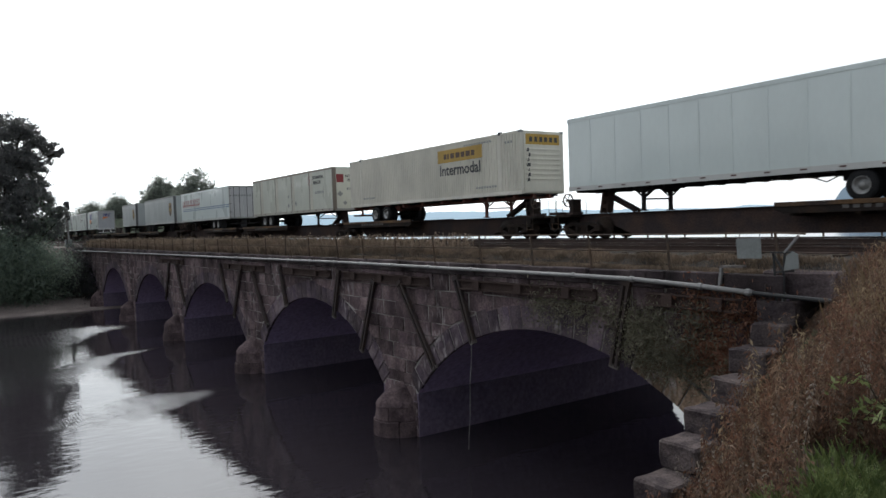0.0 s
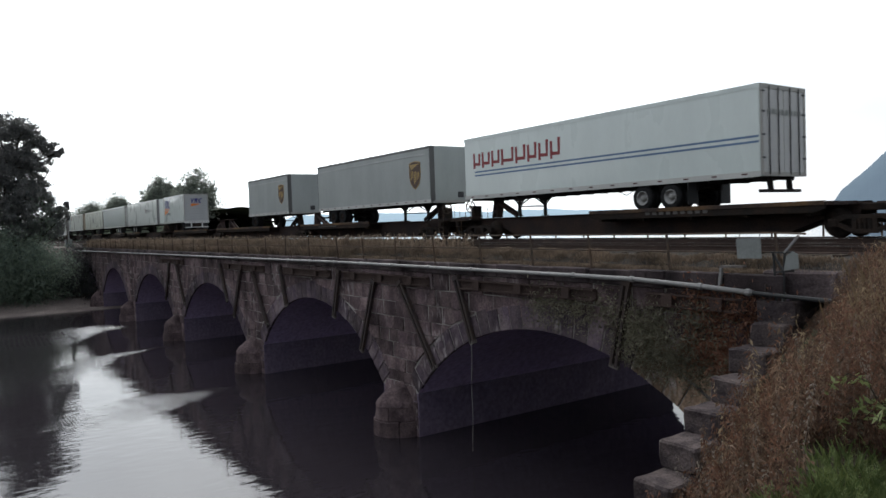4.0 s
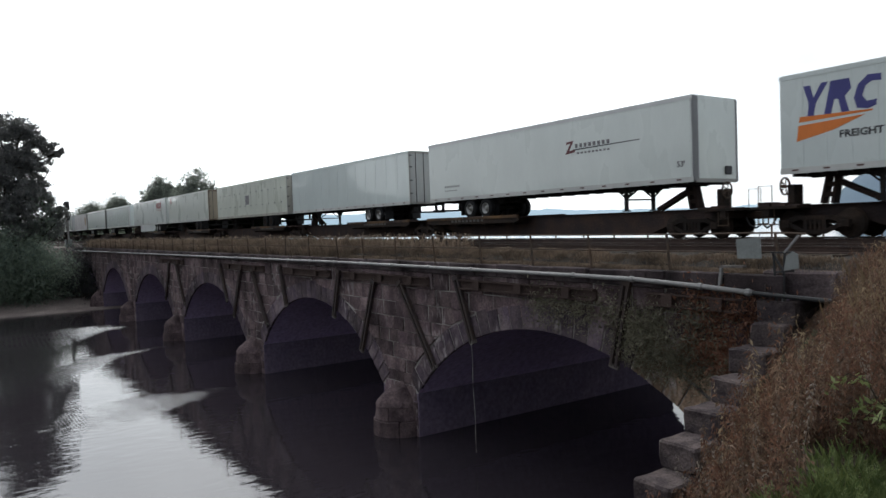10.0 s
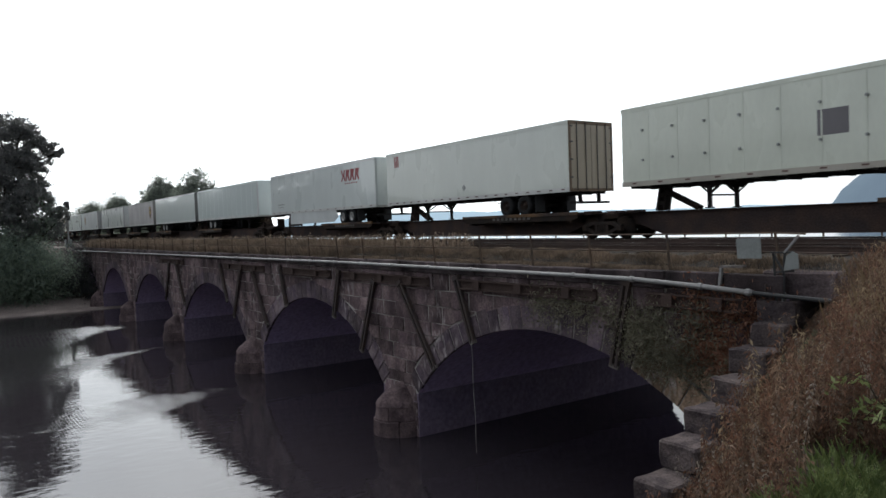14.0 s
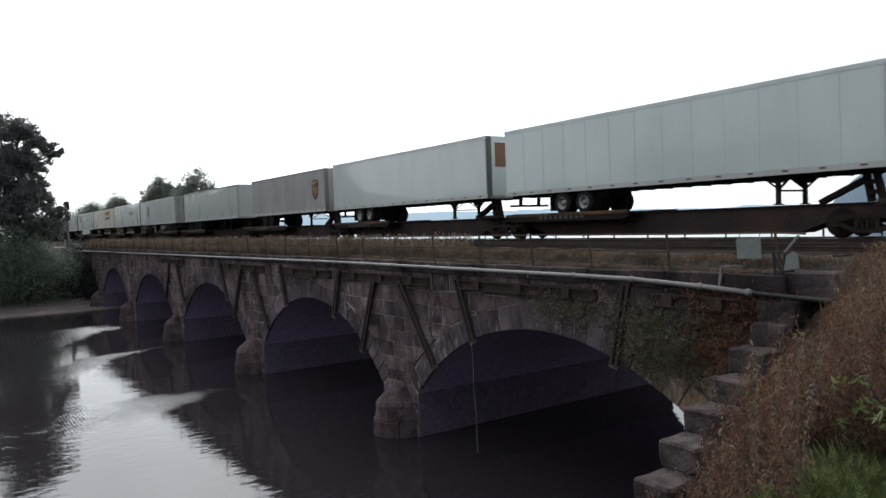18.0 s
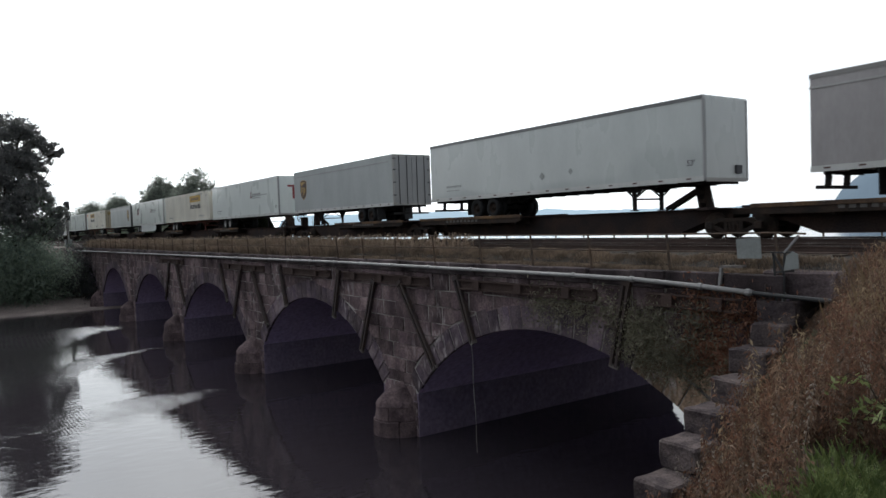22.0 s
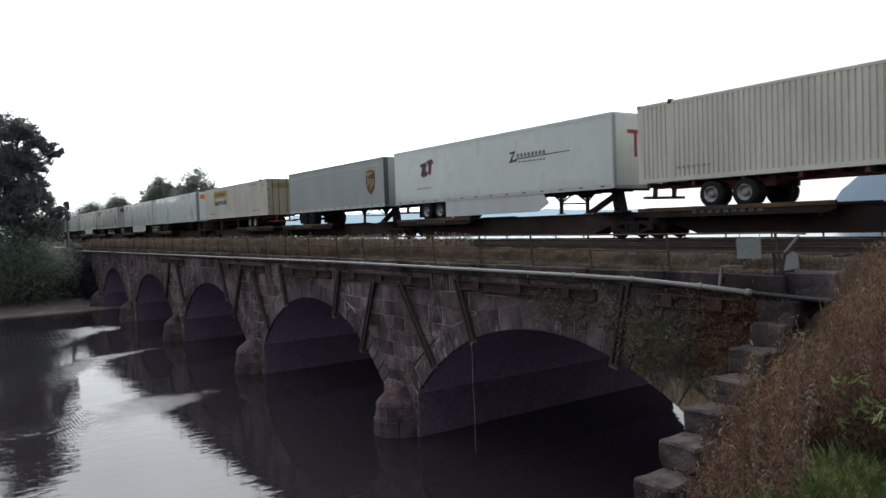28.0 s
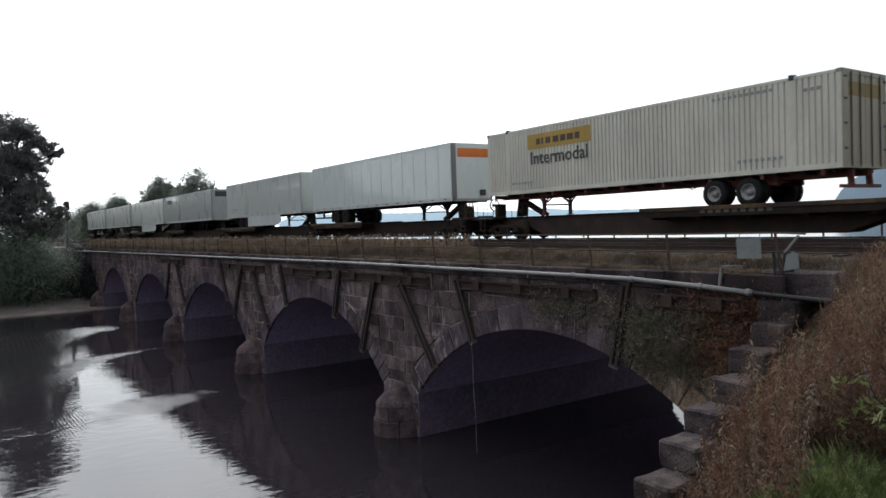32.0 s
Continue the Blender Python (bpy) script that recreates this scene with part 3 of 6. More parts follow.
for x0, x1, z in ((-29.6, -22.6, -1.32), (-20.6, -14.2, -1.3), (-12.4, -9.6, -1.28), (-46.5, -39.5, -1.36), (-36.6, -31.0, -1.34), (-63.0, -56.0, -1.36)):
    wale(x0, x1, z)


M_FOOT = mat("worn_bracket", (0.16, 0.14, 0.13), 0.7, metal=0.3, var=0.3, scale=4, fine=30)


def strap(top, foot):
    s = thing("raking_strap", "pair of dark old rails raking down the bridge face", "steel strap", "raking straps on the bridge face")
    (xa, za), (xb, zb) = top, foot
    d = Vector((xb - xa, 0, zb - za)).normalized()
    side = Vector((d.z, 0, -d.x))
    for o in (-0.09, 0.09):
        bm = bmesh.new()
        bar(bm, Vector((xa, FACE - 0.13, za)) + side * o, Vector((xb, FACE - 0.13, zb)) + side * o, 0.09, 0.12, up=(0, 1, 0))
        part("rail", bm, M_RUST, s)
    bm = bmesh.new()
    bar(bm, Vector((xb, FACE - 0.12, zb)) - side * 0.16, Vector((xb, FACE - 0.12, zb)) + side * 0.16, 0.11, 0.1, up=(0, 1, 0))
    part("foot_plate", bm, M_FOOT, s, "worn grey foot bracket")
    bm = bmesh.new()
    bar(bm, Vector((xa, FACE - 0.14, za)) - side * 0.17, Vector((xa, FACE - 0.14, za)) + side * 0.17, 0.16, 0.14, up=(0, 1, 0))
    part("head_plate", bm, M_RUST, s)


for top, foot in (((-26.77, -1.5), (-28.06, -4.56)), ((-24.66, -1.45), (-22.37, -4.53)), ((-20.8, -1.09), (-19.93, -3.28)), ((-13.05, -0.89), (-13.56, -3.2)), ((-30.0, -1.16), (-30.66, -3.29)), ((-43.3, -1.5), (-44.8, -4.5)), ((-41.3, -1.5), (-39.2, -4.5)), ((-47.2, -1.38), (-46.0, -3.6)), ((-37.0, -1.2), (-36.3, -3.2)), ((-60.0, -1.5), (-61.5, -4.5)), ((-58.0, -1.5), (-56.0, -4.5))):
    strap(top, foot)

# ---- pipe along the edge ----
pipe = thing("pipe_line", "long grey galvanised pipe with collars along the bridge edge", "pipe")
PY, PZ = FACE - 0.22, -0.77
route = [(-112, PY, PZ - 0.26), (-60, PY, PZ - 0.08), (-46, PY, PZ - 0.04), (-30, PY, PZ + 0.03), (-19.5, PY, PZ + 0.01), (-14.4, PY, PZ), (-12.6, PY, PZ - 0.02), (-10.5, PY, PZ - 0.11), (-9.35, PY, PZ - 0.18)]
part("pipe", tube(bmesh.new(), route, 0.062, 10), M_PIPE, pipe, smooth=True)
part("pipe_end", tube(bmesh.new(), [route[-1], (-7.4, PY, PZ - 0.26)], 0.05, 10), M_BLACK, pipe, "black pipe end")
for a, b in zip(route, route[1:]):
    n = max(1, int((b[0] - a[0]) / 2.6))
    for k in range(n):
        p = Vector(a).lerp(Vector(b), (k + 0.9) / n)
        d = (Vector(b) - Vector(a)).normalized() * 0.05
        part("collar", tube(bmesh.new(), [p - d, p + d], 0.085, 8), M_PIPE, pipe)
        bm = bmesh.new()
        bar(bm, p + Vector((0.4, 0.03, -0.1)), p + Vector((0.4, 0.03, 0.2)), 0.04)
        part("bracket", bm, M_RUST, pipe)

# ---- railing ----
railing = thing("railing", "thin rusty pipe railing with leaning posts along the bridge edge", "railing")
rng = random.Random(3)
POSTS = [-8.84, -11.78, -14.44, -16.92, -19.55, -22.35, -25.12, -27.87, -30.32, -33.5, -36.5]
while POSTS[-1] > -100:
    POSTS.append(POSTS[-1] - 2.85)
tops = []
for x in POSTS:
    tp = Vector((x - 0.1 + rng.uniform(-.05, .05), FACE + 0.05 + rng.uniform(-.03, .03), 0.37 + rng.uniform(-.015, .015)))
    bm = bmesh.new()
    bar(bm, (x, FACE + 0.05, -0.6), tp, 0.044)
    part("post", bm, M_RAILING, railing)
    tops.append(tp)
part("top_rail", tube(bmesh.new(), [Vector((-8.28, FACE + 0.05, 0.35))] + [t + Vector((0, 0, 0.01)) for t in tops], 0.024, 6), M_RAILING, railing)
part("middle_rail", tube(bmesh.new(), [Vector((-8.6, FACE + 0.05, -0.06))] + [t + Vector((0.05, 0, -0.42)) for t in tops], 0.02, 6), M_RAILING, railing)

far_rail = thing("back_railing", "thin railing along the far edge of the bridge", "railing")
for k in range(38):
    xx = -9.0 - 2.28 * k
    part("post", boxes((xx - .03, xx + .03, BACK - 0.22, BACK - 0.16, -0.6, 0.3)), M_RAILING, far_rail)
part("top_rail", tube(bmesh.new(), [(-9, BACK - .19, 0.3), (-98, BACK - .19, 0.3)], 0.024, 6), M_RAILING, far_rail)

# ---- track ----
def bed_height(x, y):
    a = -0.2 - 0.32 * smooth01(1.5, 2.7, np.minimum(np.abs(y - 17.72), np.abs(y - 22.46))) - 0.2 * smooth01(15.8, 15.45, y)
    return a + 0.03 * np.sin(x * 3.1 + y * 5.0) + 0.02 * np.sin(x * 7.7 - y * 3.0)


TRACKS = (17.72, 22.46)
bed = tagged(part("ballast_bed", sheet(np.concatenate([np.geomspace(-900, -120, 8)[:-1], np.arange(-120, 60, 1.2), np.geomspace(62, 900, 8)]), np.arange(15.42, 29.9, 0.3), bed_height), M_BALLAST, smooth=True), "grey-brown stone railway ballast", "ballast", kind="structure")
RAIL_POLY = [(-0.075, -0.18), (0.075, -0.18), (0.075, -0.165), (0.012, -0.14), (0.012, -0.05), (0.036, -0.035), (0.036, -0.004), (-0.036, -0.004), (-0.036, -0.035), (-0.012, -0.05), (-0.012, -0.14), (-0.075, -0.165)]
for ty in TRACKS:
    tr = thing("railway_track", "steel rails on dark timber ties in stone ballast", "railway track", "railway tracks", kind="structure")
    for sgn in (-1, 1):
        yy = ty + sgn * 0.755
        bm = bmesh.new()
        a = [bm.verts.new((-900, yy + p[0], p[1])) for p in RAIL_POLY]
        b = [bm.verts.new((900, yy + p[0], p[1])) for p in RAIL_POLY]
        for i in range(12):
            bm.faces.new((a[i], b[i], b[(i + 1) % 12], a[(i + 1) % 12]))
        rail = part("rail", bm, M_RAIL_SIDE, tr)
        part("rail_head", boxes((-900, 900, yy - 0.03, yy + 0.03, -0.004, 0.0)), M_RAIL_TOP, rail, "polished running surface")
    tie = None
    for k in range(100):
        xx = 4 - k * 0.56
        if tie is None:
            tie = part("tie", boxes((-0.115, 0.115, -1.3, 1.3, -0.34, -0.175), bevel=0.01), M_TIE, tr)
            tie.location = (xx, ty, 0)
        else:
            shared("tie", tie.data, tr, Matrix.Translation((xx, ty, 0)))
    rest = bmesh.new()
    for k in range(140 if ty > 20 else 60):
        box(rest, -52 - k * 0.56 - 0.115, -52 - k * 0.56 + 0.115, ty - 1.3, ty + 1.3, -0.34, -0.175)
    tagged(part("distant_ties", rest, M_TIE, tr), kind="stuff")

# ---- stone steps of the wing wall ----
steps = thing("stone_steps", "stepped wing wall of large weathered stone blocks descending to the river", "stone steps")
STEP = [(14.82, -1.10), (14.45, -1.55), (13.75, -2.05), (13.0, -2.56), (12.22, -3.05), (11.4, -3.55), (10.55, -4.08), (9.7, -4.6), (8.9, -5.1)]
rng = random.Random(8)


def rough_block(x0, x1, y0, y1, z0, z1, seed, amp=0.03, cuts=4):
    """A quarried block: subdivided, worn at the edges and uneven."""
    bm = bmesh.new()
    box(bm, x0, x1, y0, y1, z0, z1, bevel=0.045)
    bmesh.ops.subdivide_edges(bm, edges=[e for e in bm.edges if e.calc_length() > 0.25], cuts=cuts, use_grid_fill=True)
    for v in bm.verts:
        n3 = noise.noise_vector(v.co * 2.3 + Vector((seed * 3.7, 0, 0)))
        v.co += n3 * amp + noise.noise_vector(v.co * 8 + Vector((seed, 5, 0))) * amp * 0.35
    return bm


for k, (y, z) in enumerate(STEP):
    j = rng.uniform(-0.06, 0.06)
    b = part("step_block", rough_block(-9.28 + j, -8.42 + j * .5, y, y + 1.6, z - 0.52, z, k, 0.045), M_STEP, steps)
for k, (y, z) in enumerate(STEP[:-1]):
    part("wall_block", rough_block(-9.2, -8.5, y + 0.2, 15.4, z - 0.98, z - 0.53, k + 20, 0.02), M_STEP, steps)
part("footing_block", rough_block(-9.3, -8.4, 9.2, 15.4, -9.0, -5.6, 40, 0.04), M_STEP, steps)
part("corner_block", rough_block(-9.3, -7.6, 15.04, 15.9, -1.06, -0.46, 50, 0.025), M_COPING, steps)
part("corner_block", rough_block(-7.56, -6.7, 14.98, 15.9, -1.3, -0.52, 51, 0.025), M_COPING, steps)

# ---- the train ----
TRACK_Y, DECK = 22.46, 1.05
HALF_W = 1.28


def train_x(t):
    """How far the train has come at t seconds."""
    return -197.234 + 12.799 * t - 0.028447 * t * t - 0.0000273 * t ** 3


moving = []                                   # (thing, rest position along the train)
WHITE, CREAM, UGREY = (0.62, 0.65, 0.65), (0.60, 0.585, 0.52), (0.33, 0.34, 0.34)
P_RED, P_ORANGE, P_BLUE = paint((0.26, 0.03, 0.035), 0.5), paint((0.75, 0.2, 0.03), 0.5), paint((0.05, 0.05, 0.22), 0.5)
P_GOLD, P_BROWN, P_INK = paint((0.40, 0.26, 0.085), 0.5), paint((0.075, 0.035, 0.018), 0.5), paint((0.05, 0.05, 0.055), 0.6)
P_PALE, P_RAILG, P_YELLOW = paint((0.66, 0.66, 0.64), 0.45), paint((0.36, 0.35, 0.33), 0.5), paint((0.5, 0.31, 0.06), 0.6, 0.2)
P_AMBER = paint((0.10, 0.05, 0.04), 0.5)
P_CHASSIS = paint((0.16, 0.05, 0.035), 0.7, 0.3)
P_GREYMARK = paint((0.3, 0.31, 0.3), 0.6)
P_STENCIL = paint((0.105, 0.095, 0.088), 0.8, .3)
P_MAROON = paint((0.13, 0.03, 0.035), 0.5)
P_MARK = paint((0.16, 0.15, 0.16), 0.6)

tyre_me = lathe([(0.25, -0.13), (0.37, -0.14), (0.445, -0.11), (0.455, -0.03), (0.455, 0.03), (0.445, 0.11), (0.37, 0.14), (0.25, 0.13), (0.25, -0.13)], 24)
TYRE = part("tyre", tyre_me, M_TYRE, smooth=True)
rim_me = lathe([(0.0, -0.07), (0.07, -0.075), (0.10, -0.055), (0.11, -0.02), (0.16, 0.01), (0.215, -0.03), (0.245, -0.115), (0.262, -0.115), (0.25, 0.0), (0.0, 0.02)], 20)
RIM = part("rim", rim_me, M_ALLOY, smooth=True)
HUB = part("rim", lathe([(0.0, -0.10), (0.08, -0.10), (0.10, -0.06), (0.16, 0.02), (0.22, 0.0), (0.25, -0.10), (0.262, -0.09), (0.25, 0.03), (0.0, 0.05)], 18), M_CARDARK, smooth=True)
CROSS = part("cross_member", boxes((-.03, .03, -1.15, 1.15, -0.1, 0)), M_DARK)
for _o in (TYRE, RIM, HUB, CROSS):
    scene.collection.objects.unlink(_o)


def decal(name, parent, x0, x1, z0, z1, material, y=-HALF_W, depth=0.006, label=""):
    """A thin painted panel on the near side."""
    return part(name, boxes((x0, x1, y - depth, y, z0, z1)), material, parent, label)


def end_decal(name, parent, xe, y0, y1, z0, z1, material, label=""):
    return part(name, boxes((xe, xe + 0.006, y0, y1, z0, z1)), material, parent, label)


def flat_poly(name, parent, pts, material, y=-HALF_W, depth=0.008, label=""):
    """A flat painted shape on the near side, from points in x and z."""
    return part(name, prism(pts, y - depth, y), material, parent, label)


def end_poly(name, parent, xe, pts, material):
    bm = prism(pts, 0, 0.008)
    bmesh.ops.transform(bm, matrix=Matrix(((0, 1, 0, xe), (1, 0, 0, 0), (0, 0, 1, 0), (0, 0, 0, 1))), verts=bm.verts)
    bmesh.ops.recalc_face_normals(bm, faces=bm.faces)
    return part(name, bm, material, parent)


def shield(parent, x, z, w):
    """A brown shield with a gold rim and blank gold marks."""
    def outline(k):
        pts = []
        for i in range(9):
            a = i / 8
            pts.append((x + w * k * (a - 0.5), z + w * k * (0.56 + 0.08 * math.sin(math.pi * a))))
        pts += [(x + w * 0.5 * k, z - w * 0.1 * k), (x + w * 0.38 * k, z - w * 0.42 * k), (x + w * 0.2 * k, z - w * 0.58 * k), (x, z - w * 0.7 * k), (x - w * 0.2 * k, z - w * 0.58 * k), (x - w * 0.38 * k, z - w * 0.42 * k), (x - w * 0.5 * k, z - w * 0.1 * k)]
        return pts
    s = flat_poly("shield_emblem", parent, outline(1.0), P_GOLD, label="brown and gold shield emblem")
    flat_poly("shield_field", s, outline(0.93), P_BROWN, depth=0.014)
    flat_poly("shield_crest", s, [(x - w * .46, z + w * .5), (x + w * .46, z + w * .5), (x + w * .2, z + w * .44), (x - w * .3, z + w * .24)], P_GOLD, depth=0.018)
    for k, (dx, h0, h1) in enumerate(((-0.24, -0.22, 0.2), (0.02, -0.42, 0.16), (0.27, -0.24, 0.12))):
        bm = bmesh.new()
        bar(bm, (x + w * dx - w * .06, -HALF_W - .017, z + w * h0), (x + w * dx - w * .06, -HALF_W - .017, z + w * h1), w * 0.07, 0.01, up=(0, 1, 0))
        bar(bm, (x + w * dx + w * .06, -HALF_W - .017, z + w * (h0 + .08)), (x + w * dx + w * .06, -HALF_W - .017, z + w * h1), w * 0.07, 0.01, up=(0, 1, 0))
        part("gold_mark", bm, P_GOLD, s)


def wheel_pair(parent, x, near, alloy, r_y):
    w = new("wheel")
    w.parent = parent
    w.location = (x, r_y, 0.455)
    w.empty_display_size = 0.2
    if not near:
        w.rotation_euler = (0, 0, math.pi)
    for k, o in enumerate((0.0, 0.31)):
        shared("tyre", TYRE.data, w, Matrix.Translation((0, o, 0)))
    shared("rim", (RIM if alloy else HUB).data, w, Matrix.Translation((0, -0.02, 0)))


def running_gear(t, d, half_l, floor, axles, alloy, gear_x, flaps=True, steel=None):
    """Axles, landing legs, bumper and kingpin plate under a trailer; d is +1 where its nose leads."""
    steel = steel or M_DARK
    for ax in axles:
        for near, yy in ((True, -HALF_W + 0.17), (False, HALF_W - 0.17)):
            wheel_pair(t, ax, near, alloy, yy)
        part("axle", tube(bmesh.new(), [(ax, -1.0, 0.455), (ax, 1.0, 0.455)], 0.08, 8), M_DARK, t)
    a0, a1 = min(axles), max(axles)
    part("bogie_frame", boxes((a0 - 0.75, a1 + 0.75, -0.75, -0.6, 0.62, floor), (a0 - 0.75, a1 + 0.75, 0.6, 0.75, 0.62, floor), (a0 - 0.5, a1 + 0.5, -0.6, 0.6, 0.7, floor - 0.1), bevel=0.02), steel, t)
    if flaps:
        xf = (a0 - 0.72) if d > 0 else (a1 + 0.72)
        for yy in (-HALF_W + 0.06, HALF_W - 0.62):
            part("mud_flap", boxes((xf - 0.012, xf + 0.012, yy, yy + 0.56, 0.16, floor)), M_BLACK, t)
    xe = -d * (half_l - 0.12)                 # bumper at the tail
    bm = boxes((xe - 0.05, xe + 0.05, -1.15, 1.15, 0.42, 0.52))
    for yy in (-0.55, 0.55):
        bar(bm, (xe, yy, 0.5), (xe + d * 0.04, yy, floor + 0.02), 0.08, 0.17)
    part("underride_bumper", bm, steel, t)
    landing_gear(t, gear_x, floor, d, steel)
    bm = bmesh.new()                          # air hoses hanging before the axles
    xh = max(axles) + 0.8 if d > 0 else min(axles) - 0.8
    tube(bm, [(xh, -0.5, floor - 0.05), (xh + d * 0.5, -0.6, floor - 0.3), (xh + d * 1.1, -0.55, floor - 0.08), (xh + d * 1.8, -0.5, floor - 0.02)], 0.02, 5)
    part("air_hose", bm, M_BLACK, t)
    part("underframe", boxes((-half_l + .3, half_l - .3, -.06, .06, floor - .12, floor - .02)), M_DARK, t)
    for k in range(19):
        shared("cross_member", CROSS.data, t, Matrix.Translation((-half_l + 0.33 + k * (2 * half_l - 0.66) / 18, 0, floor)))


def landing_gear(t, x, floor, d, steel):
    for yy in (-0.78, 0.78):
        leg = part("landing_leg", bar(bmesh.new(), (x, yy, 0.03), (x, yy, floor), 0.12), steel, t)
        part("sand_shoe", boxes((x - 0.12, x + 0.12, yy - 0.11, yy + 0.11, 0.0, 0.04)), steel, leg)
        part("leg_bracket", prism([(x - .55, floor), (x - .42, floor - .12), (x - .13, floor - .24), (x + .13, floor - .24), (x + .42, floor - .12), (x + .55, floor)], yy - .05, yy + .05), steel, leg)
        part("leg_brace", bar(bmesh.new(), (x, yy, 0.5), (x - d * 0.5, yy, floor - .04), 0.05), steel, leg)
        part("leg_brace", bar(bmesh.new(), (x, yy, 0.5), (x + d * 0.4, yy, floor - .1), 0.05), steel, leg)
    part("cross_shaft", bar(bmesh.new(), (x, -0.78, 0.45), (x, 0.78, 0.45), 0.06), steel, t)
    part("cross_brace", bar(bmesh.new(), (x, -0.75, 0.48), (x, 0.0, floor - 0.02), 0.05), steel, t)
    part("cross_brace", bar(bmesh.new(), (x + .06, 0.75, 0.48), (x + .06, 0.0, floor - 0.02), 0.05), steel, t)
    part("crank_handle", tube(bmesh.new(), [(x + .12, -.9, .75), (x + .12, -.98, .75), (x + .14, -1.0, .55), (x + .14, -1.08, .55)], .015, 5), steel, t)


def van_shell(half_l, z0, z1):
    """A van body with eased edges."""
    bm = bmesh.new()
    box(bm, -half_l, half_l, -HALF_W, HALF_W, z0, z1, bevel=0.03)
    return bm


def doors(t, xe, z0, z1, col, rods=True, frame=None, rollup=False):
    """Rear doors on the end that looks along the line."""
    fr = frame or P_RAILG
    bm = boxes((xe, xe + 0.05, -HALF_W, -HALF_W + 0.1, z0, z1), (xe, xe + 0.05, HALF_W - 0.1, HALF_W, z0, z1), (xe, xe + 0.05, -HALF_W + .1, HALF_W - .1, z1 - 0.14, z1), (xe, xe + 0.05, -HALF_W + .1, HALF_W - .1, z0, z0 + 0.12))
    part("door_frame", bm, fr, t)
    if rollup:
        part("roll_door", boxes((xe + 0.004, xe + 0.02, -HALF_W + .11, HALF_W - .11, z0 + .13, z1 - .15)), paint(col), t)
        for k in range(9):
            part("door_joint", boxes((xe + 0.02, xe + 0.024, -HALF_W + .11, HALF_W - .11, z0 + .32 + k * .27, z0 + .335 + k * .27)), P_GREYMARK, t)
        part("tail_sill", boxes((xe, xe + .09, -HALF_W, HALF_W, z0 - .12, z0 + .1), bevel=.01), P_PALE, t, "pale rear sill")
        for k in range(9):
            part("tail_lamp", boxes((xe + .09, xe + .1, -1.1 + k * .27, -1.0 + k * .27, z0 - .05, z0 + .03)), P_INK, t)
        for yy in (-.62, .5):
            part("bumper_post", boxes((xe - .06, xe + .06, yy, yy + .12, z0 - .52, z0 - .1)), P_PALE, t)
        part("rear_box", boxes((xe - .3, xe, -.36, .36, z0 - .5, z0 - .12), bevel=.02), M_CARDARK, t)
        part("bumper_bar", boxes((xe - .05, xe + .07, -1.2, 1.2, z0 - .6, z0 - .52), bevel=.01), P_PALE, t)
        return
    for a, b in ((-HALF_W + .105, -0.012), (0.012, HALF_W - .105)):
        leaf = part("door", boxes((xe + 0.004, xe + 0.035, a, b, z0 + .125, z1 - .145), bevel=0.006), paint(col), t)
        if rods:
            for f in (0.28, 0.72):
                yy = a + (b - a) * f
                part("lock_rod", tube(bmesh.new(), [(xe + 0.06, yy, z0 + .05), (xe + 0.06, yy, z1 - .06)], 0.02, 6), P_INK, leaf)
            for zz in (0.2, 0.45, 0.7, 0.92):
                yy = a if a < 0 and a < -1 else b
                part("hinge", boxes((xe + 0.035, xe + 0.06, yy - 0.09, yy + 0.09, z0 + (z1 - z0) * zz - .03, z0 + (z1 - z0) * zz + .03)), P_INK, leaf)


